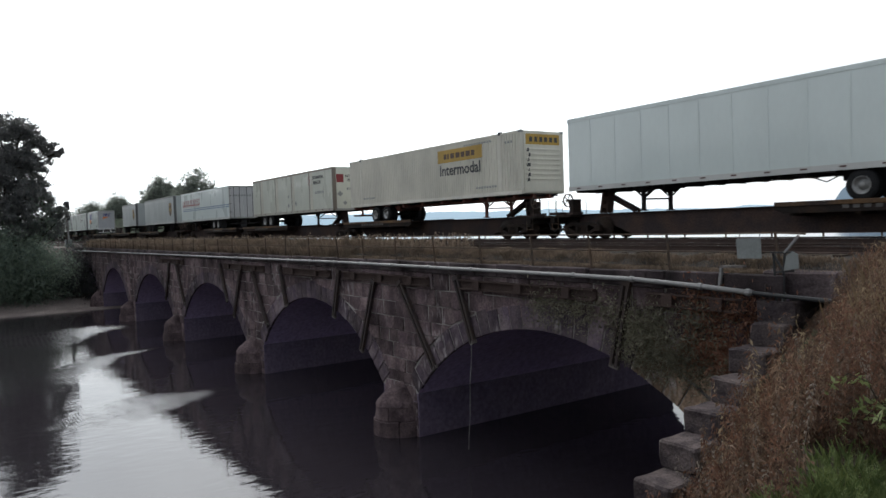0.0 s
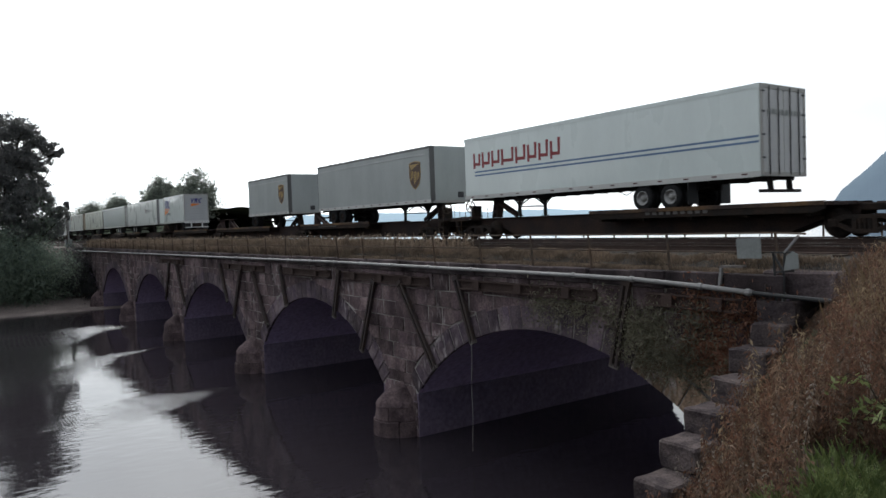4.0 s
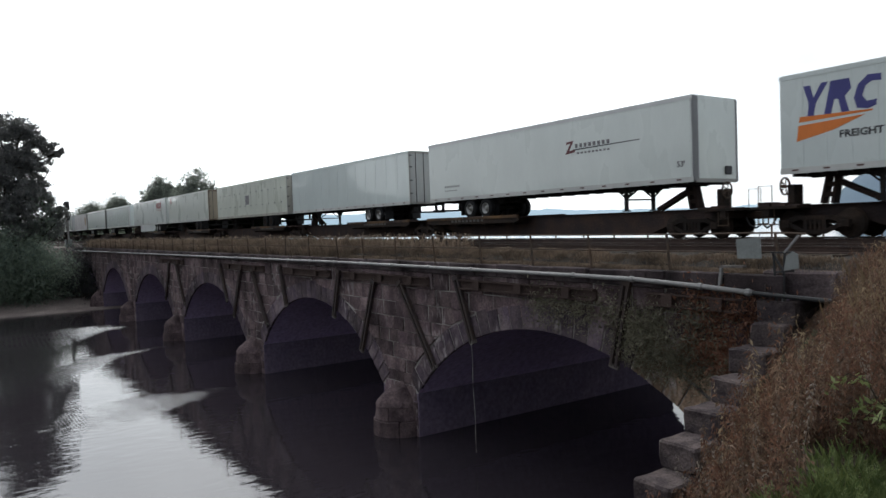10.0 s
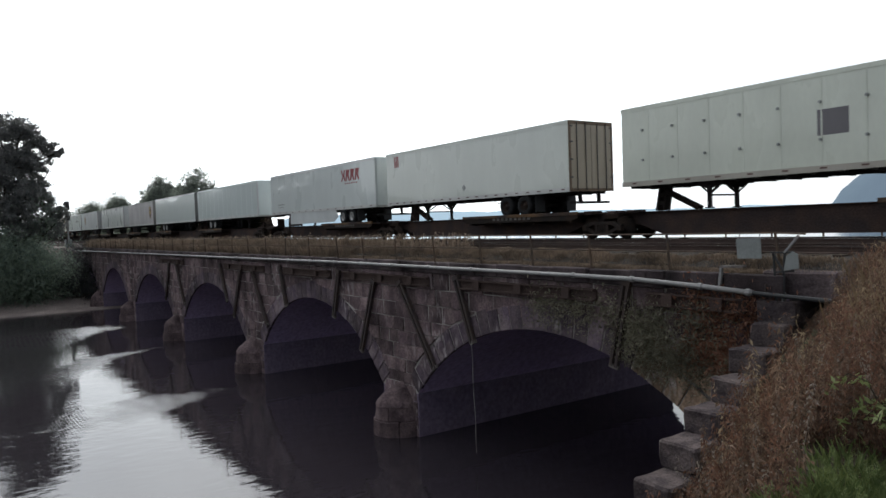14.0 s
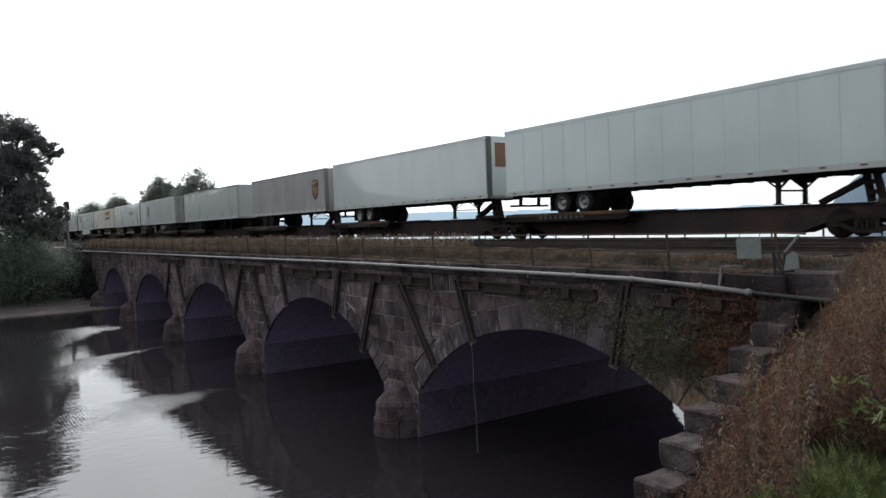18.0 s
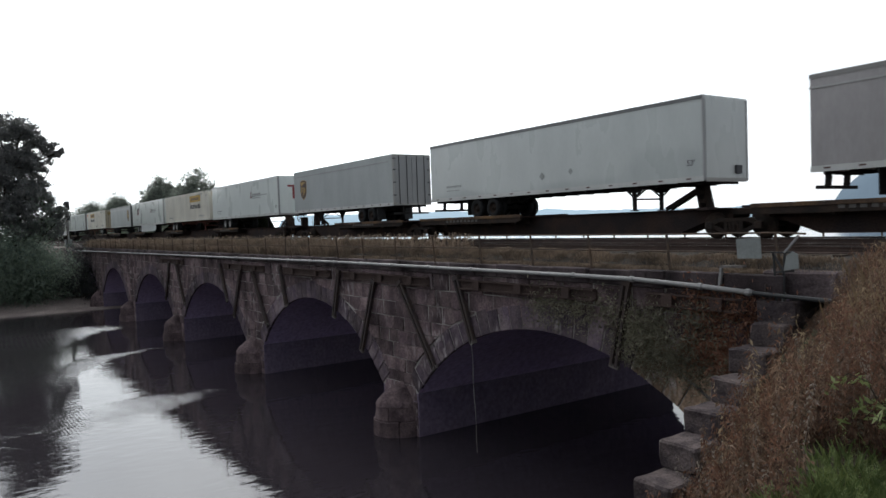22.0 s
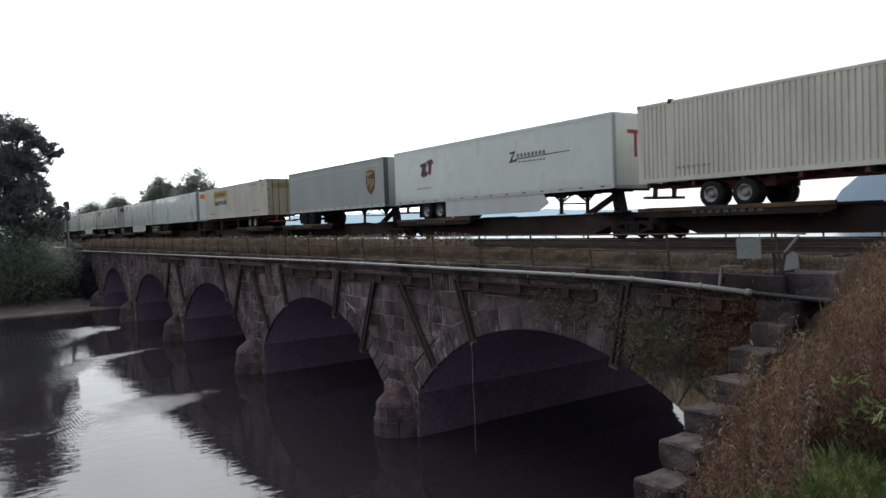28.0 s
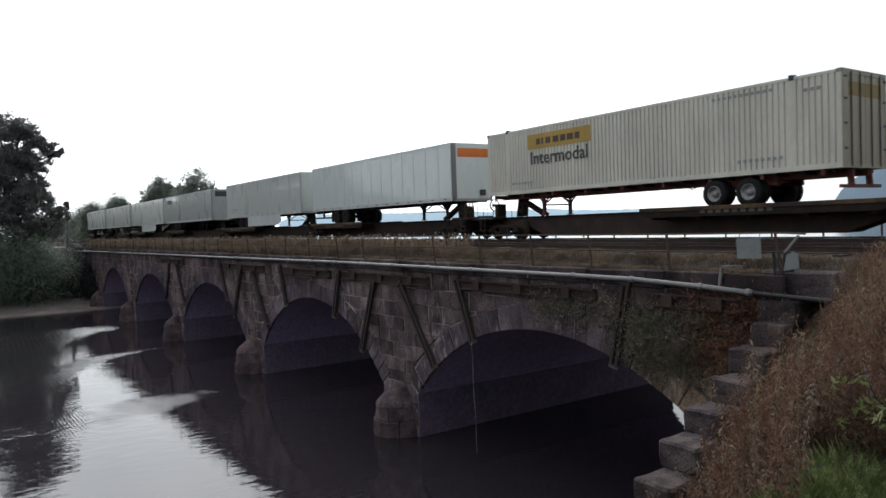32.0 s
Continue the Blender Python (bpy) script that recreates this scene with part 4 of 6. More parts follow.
def trailer(u0, u1, nose, col, label, top=3.82, floor=0.93, seams=0, alloy=False, axle=None, single=False, rough=0.29, band=None, toprail=None, botrail=None, lights=14, end="plain", end_col=None, skirt=False, gear=None, dirt=0.12, front_corner=None, decals=None, frame=None, lamps=True):
    t = thing("semi_trailer", label, "trailer", "trailers on the train")
    dirt = dirt * 0.5 if rough < 0.3 else dirt
    col = tuple(min(0.8, c * k) for c, k in zip(col, (1.1, 1.145, 1.12)))
    L = u1 - u0
    h = L / 2
    d = 1 if nose == "r" else -1
    part("body", van_shell(h, floor, top), paint(col, rough, dirt), t)
    part("roof_cap", boxes((-h + .02, h - .02, -HALF_W + .03, HALF_W - .03, top, top + 0.018)), P_PALE, t)
    part("top_rail", boxes((-h, h, -HALF_W - 0.012, -HALF_W, top - 0.13, top - 0.005)), paint(toprail or [c * 1.05 for c in col], 0.4), t)
    rail = part("bottom_rail", boxes((-h, h, -HALF_W - 0.014, -HALF_W, floor - 0.02, floor + 0.16)), paint(botrail or (0.55, 0.55, 0.53), 0.45), t)
    if lights:
        for k in range(lights):
            xx = -h + (k + 0.5) * L / lights
            part("reflector_strip", boxes((xx - 0.1, xx + 0.1, -HALF_W - 0.02, -HALF_W - 0.014, floor + 0.06, floor + 0.11)), P_AMBER if lamps else P_GREYMARK, rail)
    for k in range(seams):
        xx = -h + (k + 1) * L / (seams + 1)
        part("panel_seam", boxes((xx - 0.025, xx + 0.025, -HALF_W - 0.007, -HALF_W, floor + 0.17, top - 0.135)), paint([c * (0.972 if rough < 0.3 else 0.87) for c in col], rough + .1, dirt), t)
    if band:
        part("roof_band", boxes((-h, h - 0.4, -HALF_W - 0.02, -HALF_W, top - 0.42, top - 0.36)), paint(band, 0.4), t)
    xe = h
    ecol = end_col or col
    if end == "doors":
        doors(t, xe, floor, top, ecol, frame=frame)
    elif end == "roll":
        doors(t, xe, floor, top, ecol, rollup=True, frame=frame)
    else:
        fc = front_corner or [c * 0.8 for c in ecol]
        part("nose_panel", boxes((xe, xe + 0.02, -HALF_W + .14, HALF_W - .14, floor + .04, top - .1)), paint(ecol, rough, dirt), t)
        wide = 0.3 if sum(fc) < 0.75 else 0.13
        for y0, y1 in ((-HALF_W, -HALF_W + wide), (HALF_W - 0.13, HALF_W)):
            part("corner_post", boxes((xe - 0.12, xe + 0.03, y0, y1, floor, top - 0.01), bevel=0.03), paint(fc, 0.5), t)
        part("nose_sill", boxes((xe, xe + 0.03, -HALF_W + .13, HALF_W - .13, floor - .03, floor + .1)), P_RAILG, t)
        part("service_box", boxes((xe + .02, xe + .1, 0.45, 0.8, floor + .25, floor + .55), bevel=0.02), P_INK, t)
    ax = axle if axle is not None else 4.0
    c = -d * (h - ax)
    axles = [c] if single else [c - 0.62, c + 0.62]
    gx = d * (h - (gear if gear is not None else (2.7 if L < 10 else 3.4)))
    running_gear(t, d, h, floor, axles, alloy, gx)
    if skirt:
        a, b = sorted((c + d * 1.2, gx - d * 0.25))
        part("side_skirt", prism([(a, 0.13), (b - 0.7, 0.16), (b, 0.5), (b - 0.35, floor), (a, floor)], -HALF_W + .01, -HALF_W + .04), paint((0.6, 0.62, 0.62), 0.35), t)
    if decals:
        decals(t, h, floor, top)
    moving.append((t, (u0 + u1) / 2))
    return t


def corrugated(x0, x1, z0, z1, y, pitch, depth, sign=-1):
    xs = []
    n = int(round((x1 - x0) / pitch))
    p = (x1 - x0) / n
    for k in range(n):
        a = x0 + k * p
        xs += [(a, 0), (a + p * 0.62, 0), (a + p * 0.72, depth), (a + p * 0.9, depth)]
    xs.append((x1, 0))
    vs = [(x, y - sign * d, z) for x, d in xs for z in (z0, z1)]
    fs = [(2 * i, 2 * i + 2, 2 * i + 3, 2 * i + 1) for i in range(len(xs) - 1)]
    return vs, fs


def container(u0, u1, nose, label, logo_at, end):
    t = thing("shipping_container", label, "container", "containers on the train")
    L = u1 - u0
    h = L / 2
    z0, z1 = 0.98, 3.80
    col = (0.70, 0.665, 0.575)
    pm = paint(col, 0.5, 0.16)
    part("body", boxes((-h + .03, h - .03, -HALF_W + .1, HALF_W - .1, z0 + .03, z1 - .03)), pm, t)
    part("side_panel", corrugated(-h + .14, h - .14, z0 + .15, z1 - .1, -HALF_W + .0, 0.19, 0.045), pm, t)
    part("side_panel", corrugated(-h + .14, h - .14, z0 + .15, z1 - .1, HALF_W, 0.3, 0.065, 1), pm, t)
    for zz, nm in (((z0, z0 + .16), "bottom_rail"), ((z1 - .1, z1), "top_rail")):
        for yy in (-HALF_W - .006, HALF_W - .05):
            part(nm, boxes((-h, h, yy, yy + .06, *zz), bevel=0.008), pm, t)
    for xx in (-h, h - .15, -h + 1.35, h - 1.55):
        for yy in (-HALF_W - .008, HALF_W - .14):
            part("corner_post", boxes((xx, xx + .15, yy, yy + .15, z0, z1), bevel=0.01), pm, t)
            part("corner_casting", boxes((xx - .004, xx + .154, yy - .006, yy + .156, z1 - .1, z1 + (.012 if abs(abs(xx + .075) - h + .075) < .01 else .06))), P_GREYMARK if abs(abs(xx + .075) - h + .075) < .01 else P_INK, t)
    part("roof", boxes((-h + .1, h - .1, -HALF_W + .05, HALF_W - .05, z1 - .03, z1)), pm, t)
    if end == "doors":
        doors(t, h, z0, z1, (0.34, 0.29, 0.2), frame=paint((0.4, 0.36, 0.27), .6, .3))
        end_decal("yellow_panel", t, h + 0.036, -0.95, 1.0, z1 - 0.75, z1 - 0.35, paint((0.3, 0.22, 0.08), 0.6, .4))
    else:
        part("end_panel", boxes((h - .02, h + .015, -HALF_W + .15, HALF_W - .15, z0 + .1, z1 - .1)), pm, t)
        for k in range(7):
            zz = z0 + .62 + k * 0.22
            part("end_rib", boxes((h + .015, h + .05, -HALF_W + .25, HALF_W - .25, zz, zz + .1), bevel=0.015), pm, t)
            part("rust_streak", boxes((h + .015, h + .052, -HALF_W + .32 + .05 * (k % 3), -HALF_W + .44 + .06 * (k % 2), zz - .06, zz + .09)), P_INK, t, "black rubbed rust streak")
        end_decal("yellow_panel", t, h + 0.015, -1.0, 1.02, z1 - 0.62, z1 - 0.15, P_YELLOW, "yellow name panel without lettering")
        for k in range(6):
            part("dark_mark", boxes((h + .016, h + .024, -0.8 + k * .3, -0.62 + k * .3, z1 - .5, z1 - .28)), P_INK, t)
    xl = logo_at * L - h
    decal("yellow_panel", t, xl - 1.85, xl + 1.85, z1 - 0.95, z1 - 0.32, P_YELLOW, y=-HALF_W - .002, depth=0.01, label="yellow name panel without lettering")
    for dx, w in ((-1.3, .24), (-.98, .12), (-.72, .3), (-.28, .34), (.16, .3), (.56, .34), (1.0, .26)):
        part("dark_mark", boxes((xl + dx, xl + dx + w, -HALF_W - .018, -HALF_W - .012, z1 - .78, z1 - .52)), P_BROWN, t)
    letters("lettering", "Intermodal", 0.76, P_INK, t, Matrix.Translation((xl, -HALF_W - .01, z1 - 1.36)) @ pose(0, 0, 0, 90, 0, 0), 1.02, 0.012)
    for a, w, zz in ((-h + 1.7, 1.5, z0 + .42), (h - 3.3, 1.7, z0 + .4), (h - 4.2, 2.3, z1 - .32), (h - 1.1, .7, z1 - .5)):
        for k in range(int(w / .2)):
            part("dark_mark", boxes((a + k * .2, a + k * .2 + .12, -HALF_W - .01, -HALF_W - .004, zz, zz + .1)), P_GREYMARK, t)
    d = 1 if nose == "r" else -1
    part("chassis", boxes((-h + .1, h - .1, -0.55, -0.4, 0.78, z0), (-h + .1, h - .1, 0.4, 0.55, 0.78, z0), *[(-h + .3 + k * 1.9, -h + .42 + k * 1.9, -1.2, 1.2, 0.82, z0) for k in range(9)]), P_CHASSIS, t, "rusty red container chassis")
    c = -d * (h - 3.6)
    running_gear(t, d, h, z0, [c - .62, c + .62], True, d * (h - 3.2), flaps=False, steel=P_CHASSIS)
    moving.append((t, (u0 + u1) / 2))
    return t


# -- what is painted on the trailers --
def marks(rows):
    """Blank bars where small lettering cannot be read: (from the left end, height share, width, height, paint)."""
    def put(t, h, f, top):
        for xr, zr, w, hh, p in rows:
            n = max(1, int(w / 0.16))
            for k in range(n):
                a = -h + xr + k * w / n
                decal("lettering_bar", t, a, a + w / n * 0.68, f + zr * (top - f), f + zr * (top - f) + hh, p)
    return put


def both(*fns):
    def put(t, h, f, top):
        for fn in fns:
            fn(t, h, f, top)
    return put


def shield_at(x_from_left, zr, w=1.25):
    return lambda t, h, f, top: shield(t, -h + x_from_left, f + zr * (top - f), w)


def placards(*rows):
    """Diamond hazard placard holders."""
    def put(t, h, f, top):
        for xr, zr, s in rows:
            x, z = -h + xr, f + zr * (top - f)
            flat_poly("placard_holder", t, [(x - s, z), (x, z + s), (x + s, z), (x, z - s)], P_GREYMARK)
    return put


def wall_posts(*xs):
    """Dark upright posts where the side wall is joined."""
    def put(t, h, f, top):
        for x in xs:
            decal("wall_post", t, -h + x - .05, -h + x + .05, f + .16, top - .13, paint((0.3, 0.27, 0.22), .5, .3), depth=.02)
            decal("wall_post", t, -h + x + .12, -h + x + .5, f + .16, top - .13, paint((0.62, 0.59, 0.5), .5, .2), depth=.009)
    return put


def slash_mark(x, zr, w=3.2):
    """A dark red initial with a long thin line and blank bars under it."""
    def put(t, h, f, top):
        a, z = -h + x, f + zr * (top - f)
        flat_poly("painted_initial", t, [(a, z + .42), (a + .42, z + .46), (a + .16, z + .06), (a + .5, z + .1), (a + .46, z - .02), (a - .06, z - .06), (a + .24, z + .36), (a, z + .33)], P_MAROON)
        for k in range(8):
            decal("lettering_bar", t, a + .5 + k * .24, a + .64 + k * .24, z + .15, z + .31, P_MARK)
        flat_poly("painted_line", t, [(a + .4, z + .06), (a + w + .6, z + .12), (a + w + .6, z + .15), (a + .4, z + .11)], P_INK)
        for k in range(9):
            decal("lettering_bar", t, a + .6 + k * .2, a + .72 + k * .2, z - .1, z - .03, P_MARK)
    return put


def crest_mark(x, z):
    """Dark slanted strokes with a red shadow."""
    def put(t, h, f, top):
        a = -h + x
        for dx, dz, p, dep in ((.1, -.1, P_RED, .006), (0, 0, P_INK, .012)):
            b, c = a + dx, z + dz
            flat_poly("painted_stroke", t, [(b, c + .62), (b + .55, c + .7), (b + .3, c + .2), (b + .6, c + .26), (b + .56, c + .08), (b - .02, c), (b + .22, c + .5), (b, c + .46)], p, depth=dep)
            flat_poly("painted_stroke", t, [(b + .6, c + .74), (b + 1.15, c + .82), (b + 1.12, c + .66), (b + .98, c + .64), (b + .86, c + .1), (b + .7, c + .06), (b + .8, c + .62), (b + .6, c + .58)], p, depth=dep)
    return put


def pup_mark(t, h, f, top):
    """Three slanted blue letters, Y R C, cut as polygons over an orange wedge."""
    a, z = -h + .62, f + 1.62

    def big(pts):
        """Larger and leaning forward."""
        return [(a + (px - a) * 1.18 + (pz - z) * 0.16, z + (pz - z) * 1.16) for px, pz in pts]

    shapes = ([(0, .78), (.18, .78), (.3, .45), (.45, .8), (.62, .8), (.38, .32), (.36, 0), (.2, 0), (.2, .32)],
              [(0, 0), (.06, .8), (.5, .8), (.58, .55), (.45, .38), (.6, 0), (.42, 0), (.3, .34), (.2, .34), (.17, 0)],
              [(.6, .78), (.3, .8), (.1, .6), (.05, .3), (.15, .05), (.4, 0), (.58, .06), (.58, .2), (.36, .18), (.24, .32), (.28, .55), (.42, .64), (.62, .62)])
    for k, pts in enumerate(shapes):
        flat_poly("blue_letter", t, big([(a + k * .62 + px, z + pz) for px, pz in pts]), P_BLUE)
        end_poly("blue_letter", t, h + .03, [(-.62 + (k * .64 + px + .16 * pz) * .62, f + 2.0 + pz * .6) for px, pz in pts], P_BLUE)
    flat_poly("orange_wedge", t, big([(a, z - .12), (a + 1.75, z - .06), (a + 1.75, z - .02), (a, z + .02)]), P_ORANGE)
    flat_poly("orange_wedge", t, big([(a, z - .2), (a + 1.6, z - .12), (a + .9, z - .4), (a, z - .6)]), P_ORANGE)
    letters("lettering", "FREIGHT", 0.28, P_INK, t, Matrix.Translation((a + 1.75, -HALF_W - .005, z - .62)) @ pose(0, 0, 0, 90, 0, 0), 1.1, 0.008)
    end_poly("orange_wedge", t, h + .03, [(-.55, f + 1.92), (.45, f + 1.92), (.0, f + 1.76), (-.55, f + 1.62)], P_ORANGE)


def red_slant(x, zr):
    def put(t, h, f, top):
        z = f + zr * (top - f)
        for k in range(4):
            a = -h + x + k * .62
            flat_poly("red_mark", t, [(a, z), (a + .16, z), (a + .36, z + .3), (a + .5, z), (a + .64, z), (a + .5, z + .34), (a + .62, z + .72), (a + .46, z + .72), (a + .36, z + .42), (a + .16, z + .72), (a + .02, z + .72), (a + .22, z + .36)] if k == 0 else [(a, z), (a + .18, z), (a + .26, z + .3), (a + .44, z), (a + .6, z), (a + .46, z + .36), (a + .62, z + .7), (a + .12, z + .72)], P_RED)
        for k in range(6):
            decal("lettering_bar", t, -h + x + .5 + k * .3, -h + x + .66 + k * .3, z - .2, z - .1, P_RED)
    return put


def stripes_blue(t, h, f, top):
    for z in (1.05, 1.22):
        decal("blue_stripe", t, -h + .8, h - .05, f + z, f + z + .07, paint((0.12, 0.2, 0.34), .5))
    x = -h + .7
    for k, w in enumerate((.66, .72, .72, .98, .8, .72, .72, .72)):
        flat_poly("red_mark", t, [(x, f + 1.42), (x + .14, f + 1.42), (x + .14, f + 1.56), (x + w - .14, f + 1.54), (x + w - .1, f + 2.1 + k * .025), (x + w - .26, f + 2.1 + k * .025), (x + w - .26, f + 1.68), (x + .14, f + 1.7), (x + .14, f + 2.15), (x, f + 2.15)], P_RED)
        x += w
    for k in range(8):
        part("dark_mark", boxes((h + .06, h + .066, -.95 + k * .25, -.78 + k * .25, f + 1.95, f + 2.12)), P_GREYMARK, t)


def end_block(p, y0, y1, z0, z1):
    return lambda t, h, f, top: end_decal("end_panel", t, h + .021, y0, y1, f + z0, f + z1, p, "coloured name panel without lettering")


def end_letters_tl(t, h, f, top):
    end_poly("red_mark", t, h + .021, [(-.5, f + 2.25), (.45, f + 2.25), (.45, f + 2.1), (.05, f + 2.1), (.05, f + 1.2), (-.12, f + 1.2), (-.12, f + 2.1), (-.5, f + 2.1)], P_RED)
    end_poly("red_mark", t, h + .021, [(.2, f + 2.0), (.36, f + 2.0), (.36, f + 1.35), (.7, f + 1.35), (.7, f + 1.2), (.2, f + 1.2)], P_RED)


def services(t, h, f, top):
    x = h - 3.75
    red = part("red_square", boxes((x, x + .62, -HALF_W - .006, -HALF_W, top - 1.0, top - .38)), P_RED, t)
    part("white_ring", lathe([(.17, -.004), (.25, -.004), (.25, .0), (.17, 0), (.17, -.004)], 18), P_PALE, red).location = (x + .31, -HALF_W - .007, top - .69)
    letters("lettering", "INTERMODAL", 0.31, P_INK, t, Matrix.Translation((x + 1.6, -HALF_W - .005, top - .52)) @ pose(0, 0, 0, 90, 0, 0), 0.9, .006)
    letters("lettering", "SERVICES", 0.31, P_INK, t, Matrix.Translation((x + 1.42, -HALF_W - .005, top - .86)) @ pose(0, 0, 0, 90, 0, 0), 0.9, .006)
    for k in range(8):
        decal("dark_mark", t, x + 1.1 + k * .17, x + 1.22 + k * .17, top - 1.62, top - 1.46, P_GREYMARK)
    part("red_square", boxes((h + .02, h + .026, -.98, -.46, top - 1.0, top - .46)), P_RED, t)
    to_end = Matrix(((0, 0, 1, h + .024), (1, 0, 0, 0), (0, 1, 0, 0), (0, 0, 0, 1)))
    letters("lettering", "INTERMODAL", 0.24, P_INK, t, Matrix.Translation((0, .34, top - .6)) @ to_end, 0.9, .006)
    letters("lettering", "SERVICES", 0.24, P_INK, t, Matrix.Translation((0, .26, top - .86)) @ to_end, 0.9, .006)
    for k in range(6):
        part("dark_mark", boxes((h + .02, h + .026, -.25 + k * .2, -.12 + k * .2, top - 1.5, top - 1.34)), P_GREYMARK, t)
    for y, z, s in ((-.75, top - 1.75, .2), (-.4, top - 2.35, .15), (.3, top - 2.0, .18)):
        end_poly("placard_holder", t, h + .021, [(y - s, z), (y, z + s), (y + s, z), (y, z - s)], P_GREYMARK)
    part("document_box", boxes((h + .02, h + .08, .2, .6, f + .2, f + .75), bevel=.01), P_INK, t)
    for z0, z1 in ((f + .4, f + .46), (f + 1.1, f + 1.16)):
        part("grab_bar", boxes((h + .02, h + .07, .75, 1.05, z0, z1)), P_INK, t)


def square_vent(x, zr, w, hh):
    return lambda t, h, f, top: decal("grey_patch", t, -h + x, -h + x + w, f + zr * (top - f), f + zr * (top - f) + hh, P_MARK)


def rivets(t, h, f, top):
    for k in range(12):
        for zr in (.32, .7):
            x = -h + 1.0 + k * (2 * h - 2) / 11
            part("side_stud", tube(bmesh.new(), [(x, -HALF_W - .06, f + zr * (top - f)), (x, -HALF_W, f + zr * (top - f))], 0.05, 6), P_GREYMARK, t)


def number53(t, h, f, top):
    letters("lettering", "53'", 0.28, P_MARK, t, Matrix.Translation((h - .5, -HALF_W - .005, f + .62)) @ pose(0, 0, 0, 90, 0, 0), 1.0, .006)


small = marks([(1.4, .22, 1.3, .1, P_GREYMARK), (1.4, .16, 1.1, .05, P_GREYMARK)])
ARB = "white smooth-sided box trailer riding on a rail car"
trailer(175.75, 191.9, "l", WHITE, "light grey smooth-sided box trailer riding on a rail car", alloy=True, seams=12, rough=0.22, axle=4.1)
container(156.62, 172.85, "r", "cream ribbed shipping container on a chassis with a yellow panel", 0.715, "ribs")
trailer(139.5, 154.1, "r", CREAM, "cream box trailer with wide panel seams and red square mark", top=3.75, seams=11, axle=2.9, alloy=True, toprail=(0.3, 0.25, 0.2), botrail=(0.45, 0.42, 0.36), front_corner=(0.2, 0.17, 0.14), dirt=.2, decals=both(services, wall_posts(1.7, 4.82, 7.92, 11.02), placards((7.28, .44, .12), (7.28, .2, .17), (8.61, .24, .17))))
trailer(117.94, 133.45, "l", WHITE, "white box trailer with blue stripes and red marks", alloy=True, end="doors", end_col=(0.5, 0.5, 0.5), decals=stripes_blue, axle=4.1)
UPSL = "grey box trailer with a brown shield emblem"
trailer(101.2, 114.87, "r", UGREY, UPSL, top=3.88, axle=2.7, band=(0.45, 0.46, 0.46), toprail=(0.12, 0.12, 0.12), front_corner=(0.09, 0.09, 0.09), rough=.4, decals=shield_at(12.2, .52, 1.15))
trailer(87.7, 96.0, "r", UGREY, "short grey trailer with a brown shield emblem", top=3.84, floor=.95, single=True, axle=1.2, band=(0.45, 0.46, 0.46), toprail=(0.12, 0.12, 0.12), front_corner=(0.09, 0.09, 0.09), rough=.4, lights=9, decals=shield_at(7.0, .52, 1.1), gear=2.9)
trailer(59.72, 68.16, "l", (0.58, 0.6, 0.6), "short white trailer with blue letters, orange marks and roll-up door", top=3.86, single=True, axle=0.85, seams=11, end="roll", end_col=(0.42, 0.43, 0.44), lights=9, gear=2.7, decals=pup_mark, frame=P_RAILG)
trailer(40.4, 56.6, "r", (0.64, 0.65, 0.64), "white box trailer with a dark red initial and long line", top=3.87, toprail=(0.68, 0.68, 0.68), front_corner=(0.22, 0.22, 0.23), alloy=True, decals=both(slash_mark(10.15, .53), small, number53))
trailer(22.4, 38.4, "l", WHITE, "white smooth box trailer with rear doors closed", seams=12, alloy=True, rough=.2, end="doors", end_col=(0.45, 0.46, 0.46), axle=4.15)
trailer(5.05, 21.35, "l", (0.6, 0.6, 0.535), "cream panelled box trailer with a grey square patch", top=3.79, seams=12, end="doors", end_col=(0.4, 0.38, 0.34), axle=4.05, botrail=(0.4, 0.37, 0.32), dirt=.18, decals=both(square_vent(7.4, .36, .9, .75), rivets))
trailer(-12.4, 2.25, "l", (0.56, 0.56, 0.53), "off-white box trailer with rust-stained rear doors", top=3.82, end="doors", end_col=(0.33, 0.28, 0.22), frame=paint((0.16, 0.11, 0.075), .7, .3), axle=3.5, lights=20, decals=both(placards((7.4, .2, .16)), marks([(.9, .72, .5, .6, P_RED)])))
trailer(-30.16, -13.75, "l", (0.57, 0.58, 0.58), "white box trailer with red slanted mark and side skirt", top=3.85, toprail=(0.74, 0.74, 0.74), skirt=True, alloy=True, axle=3.8, decals=both(red_slant(12.0, .6), small))
trailer(-49.25, -33.15, "r", WHITE, ARB, seams=12, rough=.2, alloy=True, front_corner=(0.6, 0.6, 0.6), axle=4.15)
trailer(-66.76, -50.6, "r", (0.6, 0.62, 0.62), "white box trailer with a brown square on its nose", rough=.22, alloy=True, front_corner=(0.12, 0.12, 0.12), toprail=(0.7, 0.7, 0.7), decals=end_block(paint((0.22, 0.115, 0.062), .6), -.8, 1.0, 1.45, 2.6))
trailer(-81.75, -68.05, "r", (0.345, 0.31, 0.315), UPSL, top=3.76, axle=3.2, toprail=(0.25, 0.24, 0.23), front_corner=(0.2, 0.19, 0.18), rough=.45, band=(0.4, 0.39, 0.38), decals=shield_at(12.2, .53, 1.1), dirt=.2)
trailer(-101.85, -85.4, "r", (0.45, 0.455, 0.455), "grey-white box trailer with dark roof edge", top=3.8, axle=4.4, toprail=(0.16, 0.16, 0.16), front_corner=(0.38, 0.38, 0.38), decals=both(number53, small, placards((8.5, .25, .18), (10.2, .28, .14))), dirt=.18)
